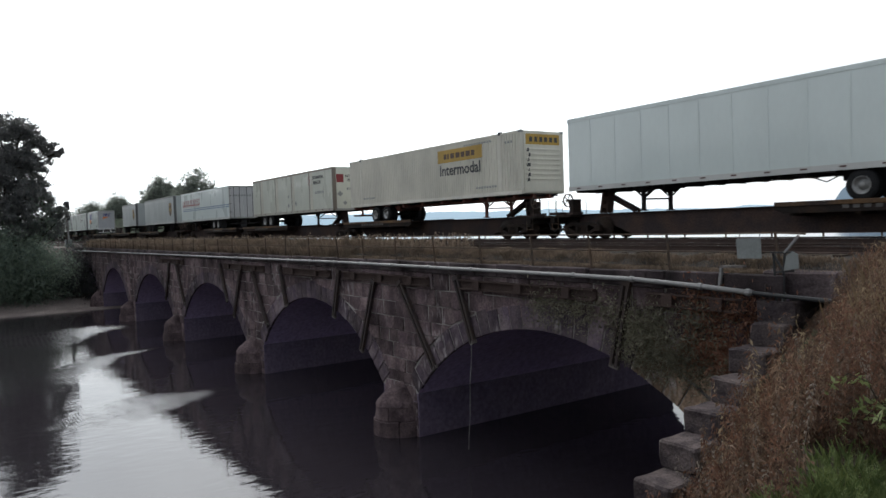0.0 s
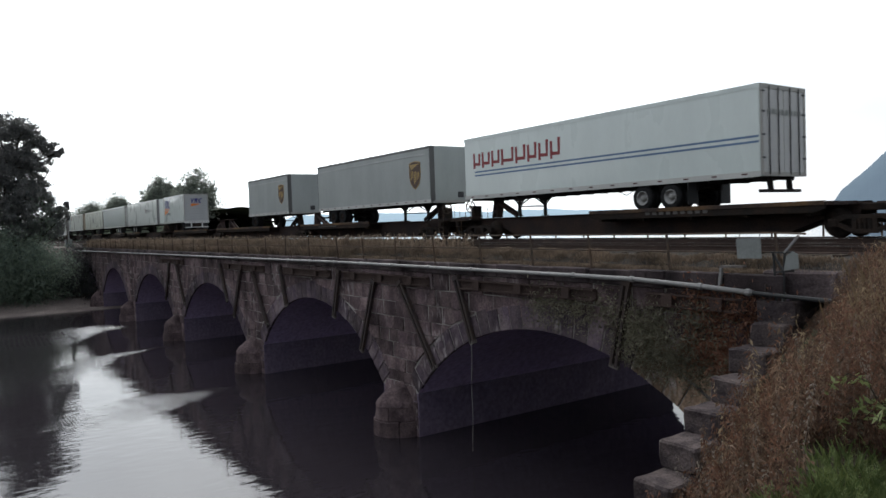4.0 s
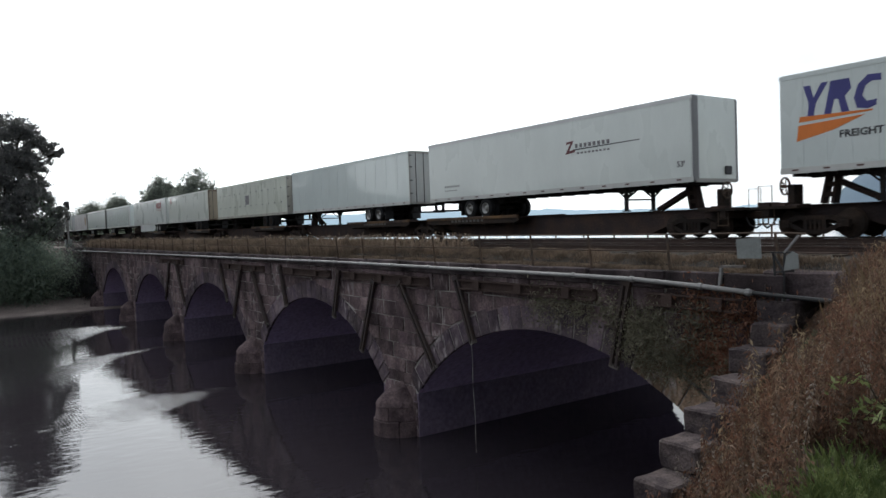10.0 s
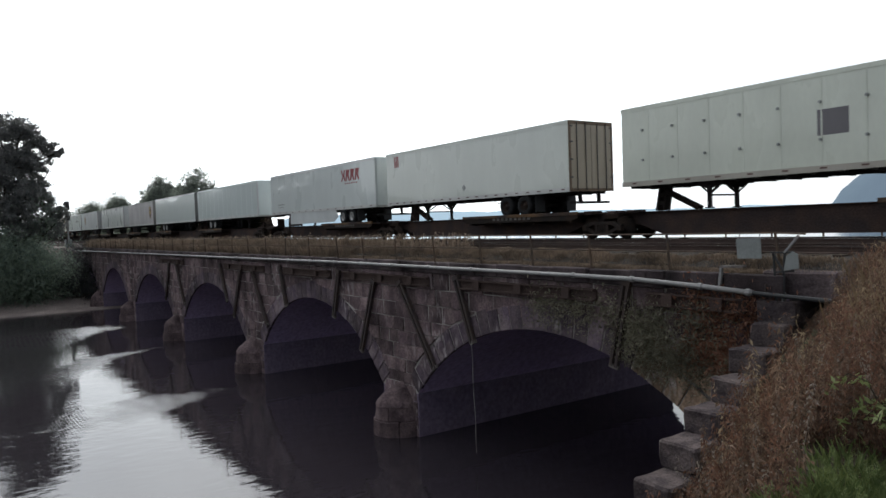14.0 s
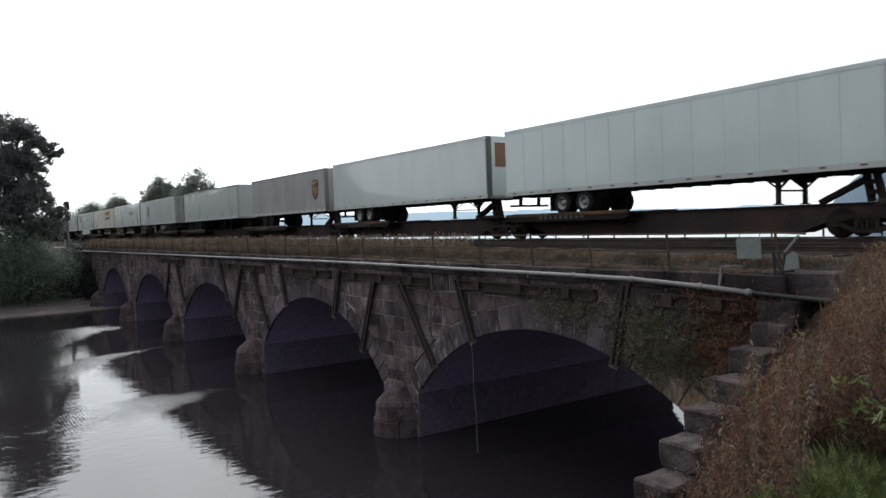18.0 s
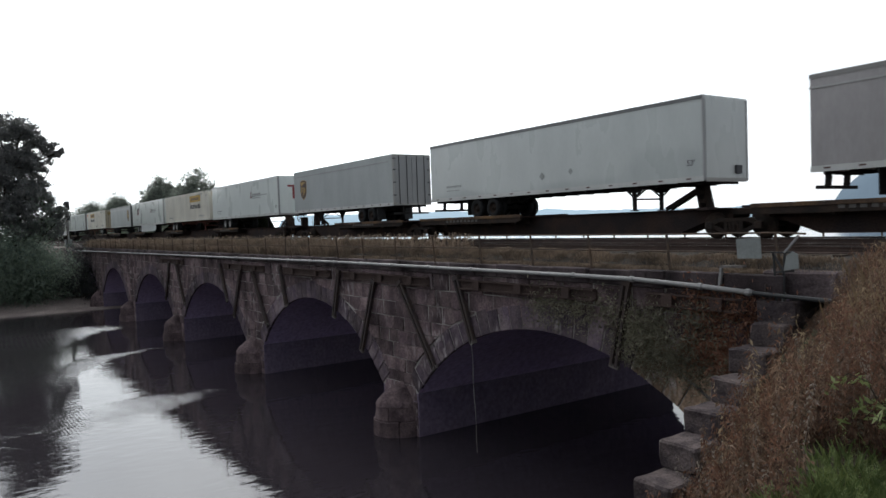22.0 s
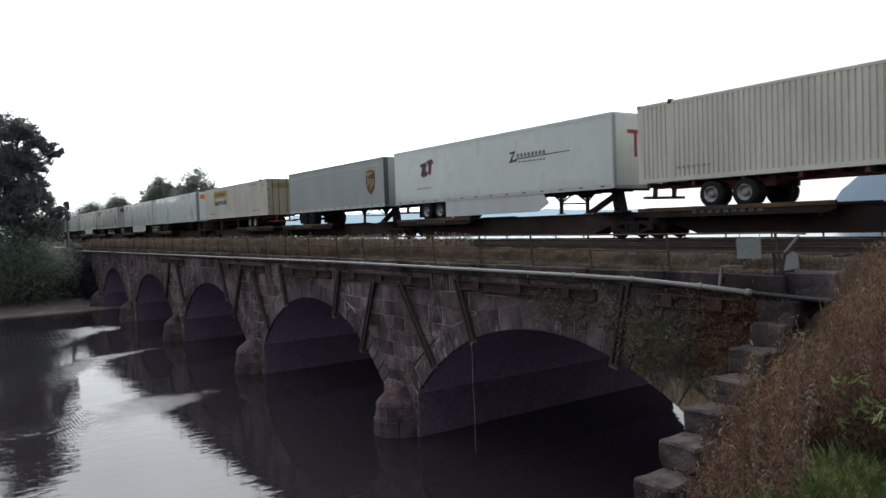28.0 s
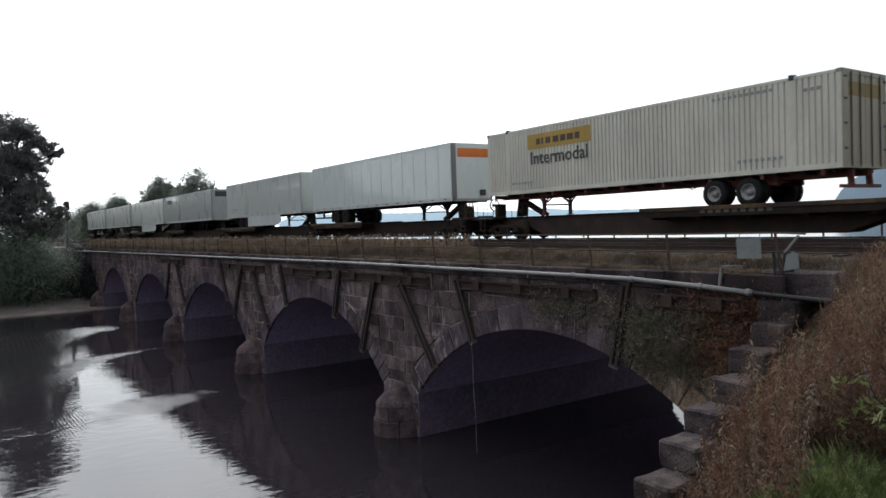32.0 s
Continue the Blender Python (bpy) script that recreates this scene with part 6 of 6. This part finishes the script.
M_VINE = leaf_mat("green_vine", (0.14, 0.132, 0.095), (0.26, 0.24, 0.175))
M_RED = leaf_mat("red_vine", (0.15, 0.068, 0.046), (0.26, 0.135, 0.09))
M_FRESH = leaf_mat("fresh_leaves", (0.14, 0.19, 0.06), (0.26, 0.3, 0.13))


def crown_tree(name, at, trunk_top, lobes, leaves, size, seed, material, label, trunk=0.35):
    """A forked trunk with a limb into each lobe of the crown; lobes: (x, y, z, radius) about the foot."""
    t = thing(name, label, "tree", "trees by the river", at=at)
    r = random.Random(seed)
    rs = np.random.RandomState(seed)
    bm = bmesh.new()
    stem = [Vector((r.uniform(-.15, .15) * k, r.uniform(-.15, .15) * k, trunk_top * k / 6)) for k in range(7)]
    tube(bm, stem, [trunk * (1 - 0.12 * k) for k in range(7)], 8)
    cl = []
    total = sum(q[3] ** 2 for q in lobes)
    for x, y, z, rad in lobes:
        c = Vector((x, y, z))
        base = stem[max(1, min(6, int(6 * (z - rad * 1.4) / max(trunk_top, 1))))]
        mid = base.lerp(c, 0.55) + Vector((r.uniform(-.3, .3), r.uniform(-.3, .3), -0.1 * rad))
        tube(bm, [base, mid, c], [trunk * .4, trunk * .25, trunk * .1], 5)
        n = int(leaves * rad ** 2 / total)
        twigs = max(10, int(rad ** 2 * 9))
        d = rs.normal(size=(twigs, 3))
        d /= np.linalg.norm(d, axis=1)[:, None]
        ends = np.array(c) + d * rad * rs.uniform(0.35, 1.05, (twigs, 1)) * np.array((1, 1, 0.85))
        for e in ends[:: max(1, twigs // 8)]:
            tube(bm, [mid.lerp(c, .6), c.lerp(Vector(e), .5) + Vector((0, 0, .1)), Vector(e)], [trunk * .12, trunk * .07, trunk * .03], 4)
        k = rs.randint(0, twigs, n)
        cl.append(ends[k] + rs.normal(size=(n, 3)) * rad * np.array((.15, .15, .11)))
    part("trunk", bm, M_BARK, t)
    leaf_cloud("crown", material, np.concatenate(cl), size, t, seed)
    return t


BIG = "large dark leafy tree on the far river bank"
_r = random.Random(71)
LOBES = [(0.5, -1.0, 19.6, 2.2), (-0.5, 1.3, 19.3, 2.0), (0.3, 3.0, 18.2, 1.6), (0.0, 4.6, 17.2, 1.25), (0.8, 5.1, 16.9, 0.7), (-0.6, 0.4, 16.6, 2.8), (0.6, 2.6, 15.6, 1.7), (-0.3, 0.6, 13.6, 2.7), (0.2, 2.9, 13.2, 1.4), (0.4, 1.6, 11.4, 2.5), (-0.4, 3.6, 11.0, 1.6), (0.2, 4.6, 9.6, 1.3), (0.0, 1.2, 8.6, 2.7), (0.3, 3.7, 8.2, 1.9), (-0.2, -2.2, 15, 3.0), (0.3, -2.2, 10, 3.0)]
crown_tree("tree", (-98.0, 6.9, -6.0), 17.5, LOBES, 62000, 0.19, 1, M_LEAF, BIG, 0.5)
for at, sd in (((-100.0, 0.5, -6.0), 2), ((-98.0, -6.0, -6.2), 3)):
    crown_tree("tree", at, 15.0, [(_r.uniform(-3, 3), _r.uniform(-3.5, 3.5), _r.uniform(6, 19), _r.uniform(1.8, 3.0)) for k in range(13)], 15000, 0.32, sd, M_LEAF, BIG, 0.45)
FAR = "hazy green tree beyond the railway"


def far_tree(x, y, top, rad, seed):
    """A broad round-headed tree; top: the height of its crown above the rails."""
    r = random.Random(seed)
    h = top + 6.0
    rad *= 1.2
    lobes = [(0, 0, h - rad * .5, rad * .55), (0, 0, h - rad * 1.2, rad * .85)]
    for k in range(13):
        a, f = k * 2.4 + r.uniform(-.3, .3), r.uniform(.45, .95)
        lobes.append((math.cos(a) * rad * .62 * f, math.sin(a) * rad * .62 * f, h - rad * (.55 + 1.1 * f * f * r.uniform(.6, 1.0)), rad * r.uniform(.3, .44)))
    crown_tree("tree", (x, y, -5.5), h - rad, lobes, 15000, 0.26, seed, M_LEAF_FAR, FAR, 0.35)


for k, (x, y, top, rad) in enumerate(((-138.6, 40, 12.5, 4.4), (-152, 41, 10.6, 3.0), (-165, 40, 13.2, 3.8), (-174, 40, 11.0, 4.0), (-212, 40, 12.1, 4.2), (-224, 41, 11.2, 4.2), (-250, 40, 12.4, 5.0), (-266, 42, 11.4, 5.0), (-300, 44, 12.6, 6.5), (-345, 44, 13.5, 8), (-390, 46, 15.5, 9))):
    far_tree(x, y, top, rad, 11 + k)


def bush(at, w, h, leaves, size, seed, material, label):
    b = thing("bush", label, "bush", "bushes on the river bank", at=at)
    rs = np.random.RandomState(seed)
    cl, bm = [], bmesh.new()
    for k in range(14):
        c = np.array((rs.normal() * w * .38, rs.normal() * w * .38, abs(rs.normal()) * h * .35 + h * .15))
        tube(bm, [(0, 0, 0), tuple(c * .6), tuple(c)], [.06, .04, .02], 5)
        cl.append(c + rs.normal(size=(leaves // 14, 3)) * np.array((w * .22, w * .22, h * .18)))
    part("stem", bm, M_BARK, b)
    leaf_cloud("foliage", material, np.concatenate(cl), size, b, seed)


# near-black bushes added here stand in for the deep shade by the bridge
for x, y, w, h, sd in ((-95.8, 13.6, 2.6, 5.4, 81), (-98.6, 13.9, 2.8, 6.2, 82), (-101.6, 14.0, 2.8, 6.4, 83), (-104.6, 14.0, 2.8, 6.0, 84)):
    bush((x, y, -6.9), w, h, 3600, 0.16, sd, M_SHADE, "near-black bush added for the deep shade at the bridge end")
rs = np.random.RandomState(4)
for k in range(13):
    yy = -2 + k * 1.0
    bush((-96.5 - rs.uniform(0, 2.5), yy, -6.4), 3.9, 8.6 + rs.uniform(-1, .8) - max(0, yy - 6) * .45, 8500, 0.18, 30 + k, M_BUSH, "dense dark green bush overhanging the far bank")


def blades(name, material, xy, height, width, seed, label, lean=0.35, leaves=0, leaf_size=0.05):
    """Upright stalks, each a bent ribbon, with small leaves where asked."""
    r = np.random.RandomState(seed)
    n = len(xy)
    z = ground_like(xy)
    h = height * r.uniform(0.5, 1.15, n)
    an = r.uniform(0, 2 * np.pi, n)
    ln = lean * h * r.uniform(0.2, 1.0, n)
    d = np.stack([np.cos(an), np.sin(an)], 1)
    s = np.stack([-d[:, 1], d[:, 0]], 1) * (width / 2)
    base = np.concatenate([xy, z[:, None] - 0.05], 1)
    mid = base + np.concatenate([d * (ln * .3)[:, None], (h * .55)[:, None]], 1)
    tip = base + np.concatenate([d * ln[:, None], h[:, None]], 1)
    S = np.concatenate([s, np.zeros((n, 1))], 1)
    v = np.stack([base - S, base + S, mid + S * .8, tip, mid - S * .8], 1).reshape(-1, 3)
    f = np.arange(5 * n).reshape(-1, 5).tolist()
    me = bpy.data.meshes.new(name)
    vv = v.tolist()
    if leaves:
        k = r.randint(0, n, leaves)
        q = r.uniform(0.15, 1.0, (leaves, 1))
        p = base[k] * (1 - q) + tip[k] * q + r.normal(size=(leaves, 3)) * 0.05 * height
        a = r.normal(size=(leaves, 3))
        a[:, 2] -= 0.5
        a /= np.linalg.norm(a, axis=1)[:, None]
        b = np.cross(a, r.normal(size=(leaves, 3)))
        b /= np.linalg.norm(b, axis=1)[:, None]
        ss = leaf_size * r.uniform(.5, 1.4, (leaves, 1))
        lv = np.stack([p - a * ss, p + b * ss * .35, p + a * ss, p - b * ss * .35], 1).reshape(-1, 3)
        o = len(vv)
        vv += lv.tolist()
        f += (np.arange(4 * leaves).reshape(-1, 4) + o).tolist()
    me.from_pydata(vv, [], f)
    me.materials.append(material)
    return tagged(new(name, me), label, "plants", kind="stuff")


def ground_like(xy):
    return ground_height(xy[:, 0], xy[:, 1])


rs = np.random.RandomState(9)


def crest_points(n, q0, q1, y0, y1, power=1.0):
    """Points on the bank by distance past its crest and by y."""
    q = rs.uniform(q0, q1, n)
    y = y0 + (y1 - y0) * rs.uniform(0, 1, n) ** power
    x = -crest_x(y) - (q + (y - 14.6) * 0.466) / 0.885
    return np.stack([x, y], 1)


def thin(p, keep):
    return p[keep(p[:, 0], p[:, 1])]


def brown(x, y, shift=0.0):
    q = -(x + crest_x(y)) * 0.885 - (y - 14.6) * 0.466
    return (x > -8.25) & ((x < -0.56 * y) | (y > 4.9)) & (q < np.interp(y, (4, 7.5, 9.7, 11.4, 13, 14.0, 14.8), (1.2, 0.7, 0.5, 0.2, -0.1, -0.2, 0.8)) + shift)


def weeds(name, material, xy, height, label, seed, per=30, leaf=0.035, wide=0.32, droop=0.9, stem=0.005, lean=0.25, spread=0.08):
    """Whole plants: a bent stem with drooping withered leaves hung up its length."""
    r = np.random.RandomState(seed)
    n = len(xy)
    z = ground_like(xy)
    h = height * r.uniform(0.45, 1.15, n)
    an = r.uniform(0, 2 * np.pi, n)
    tilt = np.stack([np.cos(an), np.sin(an)], 1) * (lean * h * r.uniform(0, 1, n) ** 1.5)[:, None]
    base = np.concatenate([xy, z[:, None] - 0.06], 1)
    bend = np.concatenate([tilt, np.zeros((n, 1))], 1)
    up = np.zeros((n, 3))
    up[:, 2] = h

    def along(k, q):
        return base[k] + up[k] * q + bend[k] * q * q

    every = np.arange(n)
    sa = r.uniform(0, np.pi, n)
    S = np.stack([np.cos(sa), np.sin(sa), np.zeros(n)], 1) * stem / 2
    rings = [along(every, q) for q in (0.0, 0.5, 1.0)]
    v = np.stack([rings[0] - S, rings[0] + S, rings[1] + S * .8, rings[2] + S * .3, rings[2] - S * .3, rings[1] - S * .8], 1).reshape(-1, 3)
    f = (np.arange(n)[:, None] * 6 + np.array((0, 1, 2, 5))).tolist() + (np.arange(n)[:, None] * 6 + np.array((5, 2, 3, 4))).tolist()
    m = n * per
    k = np.repeat(every, per)
    q = r.uniform(0.12, 1.02, (m, 1)) ** 0.8
    la = r.uniform(0, 2 * np.pi, m)
    out = np.stack([np.cos(la), np.sin(la), np.zeros(m)], 1)
    size = leaf * r.uniform(0.45, 1.35, (m, 1))
    foot = along(k, q) + out * spread * r.uniform(0.05, 1.0, (m, 1)) * (1.1 - q)
    d = out * r.uniform(0.3, 1.0, (m, 1)) - np.array((0, 0, 1)) * droop * r.uniform(0.1, 1.2, (m, 1))
    d /= np.linalg.norm(d, axis=1)[:, None]
    side = np.cross(d, r.normal(size=(m, 3)))
    side /= np.linalg.norm(side, axis=1)[:, None]
    nrm = np.cross(d, side)
    curl = nrm * size * r.uniform(-.4, .4, (m, 1))
    lv = np.stack([foot, foot + d * size + side * size * wide + curl, foot + d * size * 2 - np.array((0, 0, .25)) * size, foot + d * size - side * size * wide + curl], 1).reshape(-1, 3)
    f += (np.arange(4 * m).reshape(-1, 4) + len(v)).tolist()
    me = bpy.data.meshes.new(name)
    me.from_pydata(np.concatenate([v, lv]).tolist(), [], f)
    me.materials.append(material)
    return tagged(new(name, me), label, "plants", kind="stuff")


def patches(p, freq, level, phase):
    """The points that fall in scattered patches."""
    v = np.sin(p[:, 0] * freq + phase) * np.sin(p[:, 1] * freq * 1.3 - phase * 2) + 0.6 * np.sin(p[:, 0] * freq * 2.3 - p[:, 1] * freq * 1.9 + phase)
    return p[v + rs.uniform(-.35, .35, len(p)) > level]


def bank(n, q0, q1, y0, y1, shift):
    return thin(crest_points(n, q0, q1, y0, y1), lambda x, y: brown(x, y, shift))


weeds("russet_weeds", M_RUSSET, bank(2300, -3.4, 1.2, 3.6, 14.4, -.1), 0.85, "russet dead knotweed on the river bank", 21, 40, 0.021)
weeds("dry_weeds", M_DRY, patches(bank(3000, -4.0, 1.4, 3.6, 14.6, 0), 1.1, -.15, 0.7), 0.8, "tall dry brown weeds on the river bank", 22, 40, 0.023)
weeds("pale_weeds", M_STRAW, patches(bank(2200, -4.5, 0.8, 5.0, 14.5, -.2), 1.7, 0.25, 2.1), 0.9, "straw-pale withered weeds on the river bank", 23, 36, 0.023, 0.26)
weeds("grey_weeds", M_GREYWEED, patches(bank(2000, -2.6, 1.4, 3.8, 12.5, 0.1), 2.3, 0.3, 4.0), 0.6, "grey seeding weeds low on the river bank", 24, 40, 0.014, 0.5)
weeds("dark_weeds", M_DARKWEED, bank(2600, -2.6, 1.9, 3.4, 14.2, 0.3), 0.5, "dark brown dead undergrowth on the river bank", 25, 26, 0.024)
blades("dry_stalks", M_STRAW, thin(crest_points(1200, -4.5, 0.6, 8.0, 14.5), lambda x, y: brown(x, y, -.25)), 0.8, 0.005, 29, "straw-coloured dry stalks on the bank", 0.35)
blades("leaf_litter", M_DARKWEED, thin(crest_points(16000, -0.8, 3.4, 5.0, 14.8), lambda x, y: (x > -8.4) & (brown(x, y, 2.3))), 0.13, 0.006, 28, "low dead leaves and stems on the bank slope", 1.2, 130000, 0.018)
green_area = np.stack([rs.uniform(-4.2, 2.4, 90000), rs.uniform(1.4, 5.6, 90000)], 1)
reach = np.hypot((green_area[:, 0] + 0.9) / 2.3, (green_area[:, 1] - 3.5) / 1.25)     # a ragged round patch, thinning outwards
reach += 0.14 * np.sin(green_area[:, 0] * 5.1 + 1) * np.sin(green_area[:, 1] * 6.3) + 0.08 * np.sin(green_area[:, 0] * 13 - green_area[:, 1] * 9)
green_area = green_area[(reach + rs.uniform(0, .35, len(green_area)) < 1.0) & ((green_area[:, 0] > -0.68 * green_area[:, 1] + 0.2 * np.maximum(green_area[:, 1] - 3.9, 0)) | (green_area[:, 1] < 2.4))]
blades("green_grass", M_GREEN, green_area, 0.22, 0.0032, 26, "fresh green grass on the near bank", 0.7)
weeds("green_weeds", M_GREEN, green_area[::14], 0.3, "feathery green weeds on the near bank", 27, 40, 0.014, 0.16, -0.7, 0.003, 0.3, 0.03)
weeds("bright_weeds", M_FRESH, green_area[5::70], 0.34, "yellow-green feathery weeds on the near bank", 31, 40, 0.013, 0.2, -0.7, 0.003, 0.3, 0.03)

lawn = np.stack([rs.uniform(-9, 9, 60000), rs.uniform(-9, 5.2, 60000)], 1)
edge = 0.6 * np.sin(lawn[:, 0] * 2.3 + lawn[:, 1]) + 0.4 * np.sin(lawn[:, 1] * 3.7 - lawn[:, 0] * 1.9)
keep = (-(lawn[:, 0] + crest_x(lawn[:, 1])) * 0.885 - (lawn[:, 1] - 14.6) * 0.466 < 0.6 + edge) & (np.hypot(lawn[:, 0], lawn[:, 1]) < 8.5 + edge) & ((lawn[:, 0] > -0.56 * lawn[:, 1]) | (lawn[:, 1] < 2.2))
blades("bank_grass", M_GREEN, lawn[keep], 0.2, 0.006, 61, "green grass round the top of the bank", 0.7)

# dry grass along the bridge edge
def edge_strip(n, x0, x1, y0, y1):
    return np.stack([rs.uniform(x0, x1, n), rs.uniform(y0, y1, n)], 1)


def ground_like(xy):
    return np.where(xy[:, 1] > 15.6, bed_height(xy[:, 0], xy[:, 1]), -0.56)


blades("verge_grass", M_VERGE, np.concatenate([edge_strip(40000, -34, -15, 15.15, 16.45), edge_strip(17000, -15, -4, 15.15, 15.95)]), 0.16, 0.014, 24, "short dry grass along the bridge edge", 0.6)
blades("verge_grass", M_VERGE, edge_strip(22000, -105, -30, 15.25, 16.6), 0.6, 0.03, 25, "tall dry grass along the bridge edge", 0.5)
blades("verge_weeds", M_VERGE, edge_strip(3800, -105, -22, 15.6, 16.9), 0.68, 0.03, 26, "tall brown seeding weeds on the bridge edge", 0.35, 30000, 0.05)

# vines on the spandrel by the steps
def hanging(n, x0, x1, z0, z1, seed, thick=0.18):
    r = np.random.RandomState(seed)
    c = np.stack([r.uniform(x0, x1, 40), np.full(40, FACE - .08), r.uniform(z0, z1, 40)], 1)
    k = r.randint(0, 40, n)
    p = c[k] + r.normal(size=(n, 3)) * np.array((.3, thick * .5, .28))
    p[:, 1] = np.minimum(p[:, 1], FACE - .03)
    a = ARCHES[0]                             # none hangs free over the opening
    return p[np.hypot(p[:, 0] - a[0], p[:, 2] - a[1]) > a[2] + .12]


for nm, m, args, size, lab in (("green_vine", M_VINE, (9000, -13.4, -9.9, -3.4, -1.5, 41), .055, "green creeping vine on the bridge face"), ("red_vine", M_RED, (3600, -11.0, -9.3, -2.75, -1.1, 42), .07, "rust-red vine leaves on the bridge end"), ("moss_tufts", M_VINE, (2600, -16.8, -12.9, -2.1, -1.5, 43), .06, "yellow-green tufts hanging on the arch ring")):
    v = leaf_cloud(nm, m, hanging(*args), size, seed=args[-1], droop=0.6)
    tagged(v, lab, "vine", kind="stuff")
sap = thing("sapling", "slender sapling with arching fresh light green leaves", "sapling", at=(-2.15, 5.15, -0.85))
r2 = np.random.RandomState(77)
fronds = []
for i in range(18):
    an, ln = r2.uniform(0, 6.28), r2.uniform(.22, .42)
    top = np.array((r2.uniform(-.25, .3), r2.uniform(-.2, .2), r2.uniform(.3, .55)))
    tip = top + np.array((math.cos(an) * ln, math.sin(an) * ln, -.06))
    mid = (top + tip) / 2 + np.array((0, 0, .07))
    part("frond_stem", tube(bmesh.new(), [(0, 0, 0), tuple(top * .8), tuple(top), tuple(mid), tuple(tip)], [.009, .007, .005, .004, .002], 5), M_BARK, sap)
    for k in range(26):
        f = k / 25
        p = top * (1 - f) ** 2 + mid * 2 * f * (1 - f) + tip * f * f
        fronds.append(p + r2.normal(size=3) * .02)
leaf_cloud("leaves", M_FRESH, np.array(fronds), .042, sap, 5, 0.6)

# ---- the face stones, last ----
count = {"stone": 0, "voussoir": 0}
rest = ([], [])
for kind, front, proud in sorted(pieces, key=lambda p: -p[1][0][0]):
    vs, fs = hexa(front, FACE - proud - (0.03 if kind == "voussoir" else 0), FACE + 0.1)
    if count[kind] < 290:
        count[kind] += 1
        warm = front[0][0] > (-13.6 if kind == "stone" else -12.9) and front[0][1] < -2.2
        part(kind, (vs, fs), M_WARM if warm else M_RING if kind == "voussoir" else M_STONE, bridge)
    else:
        o = len(rest[0])
        rest[0].extend(vs)
        rest[1].extend([tuple(i + o for i in f) for f in fs])
tagged(part("distant_stones", rest, M_STONE, bridge), kind="stuff")
motions()
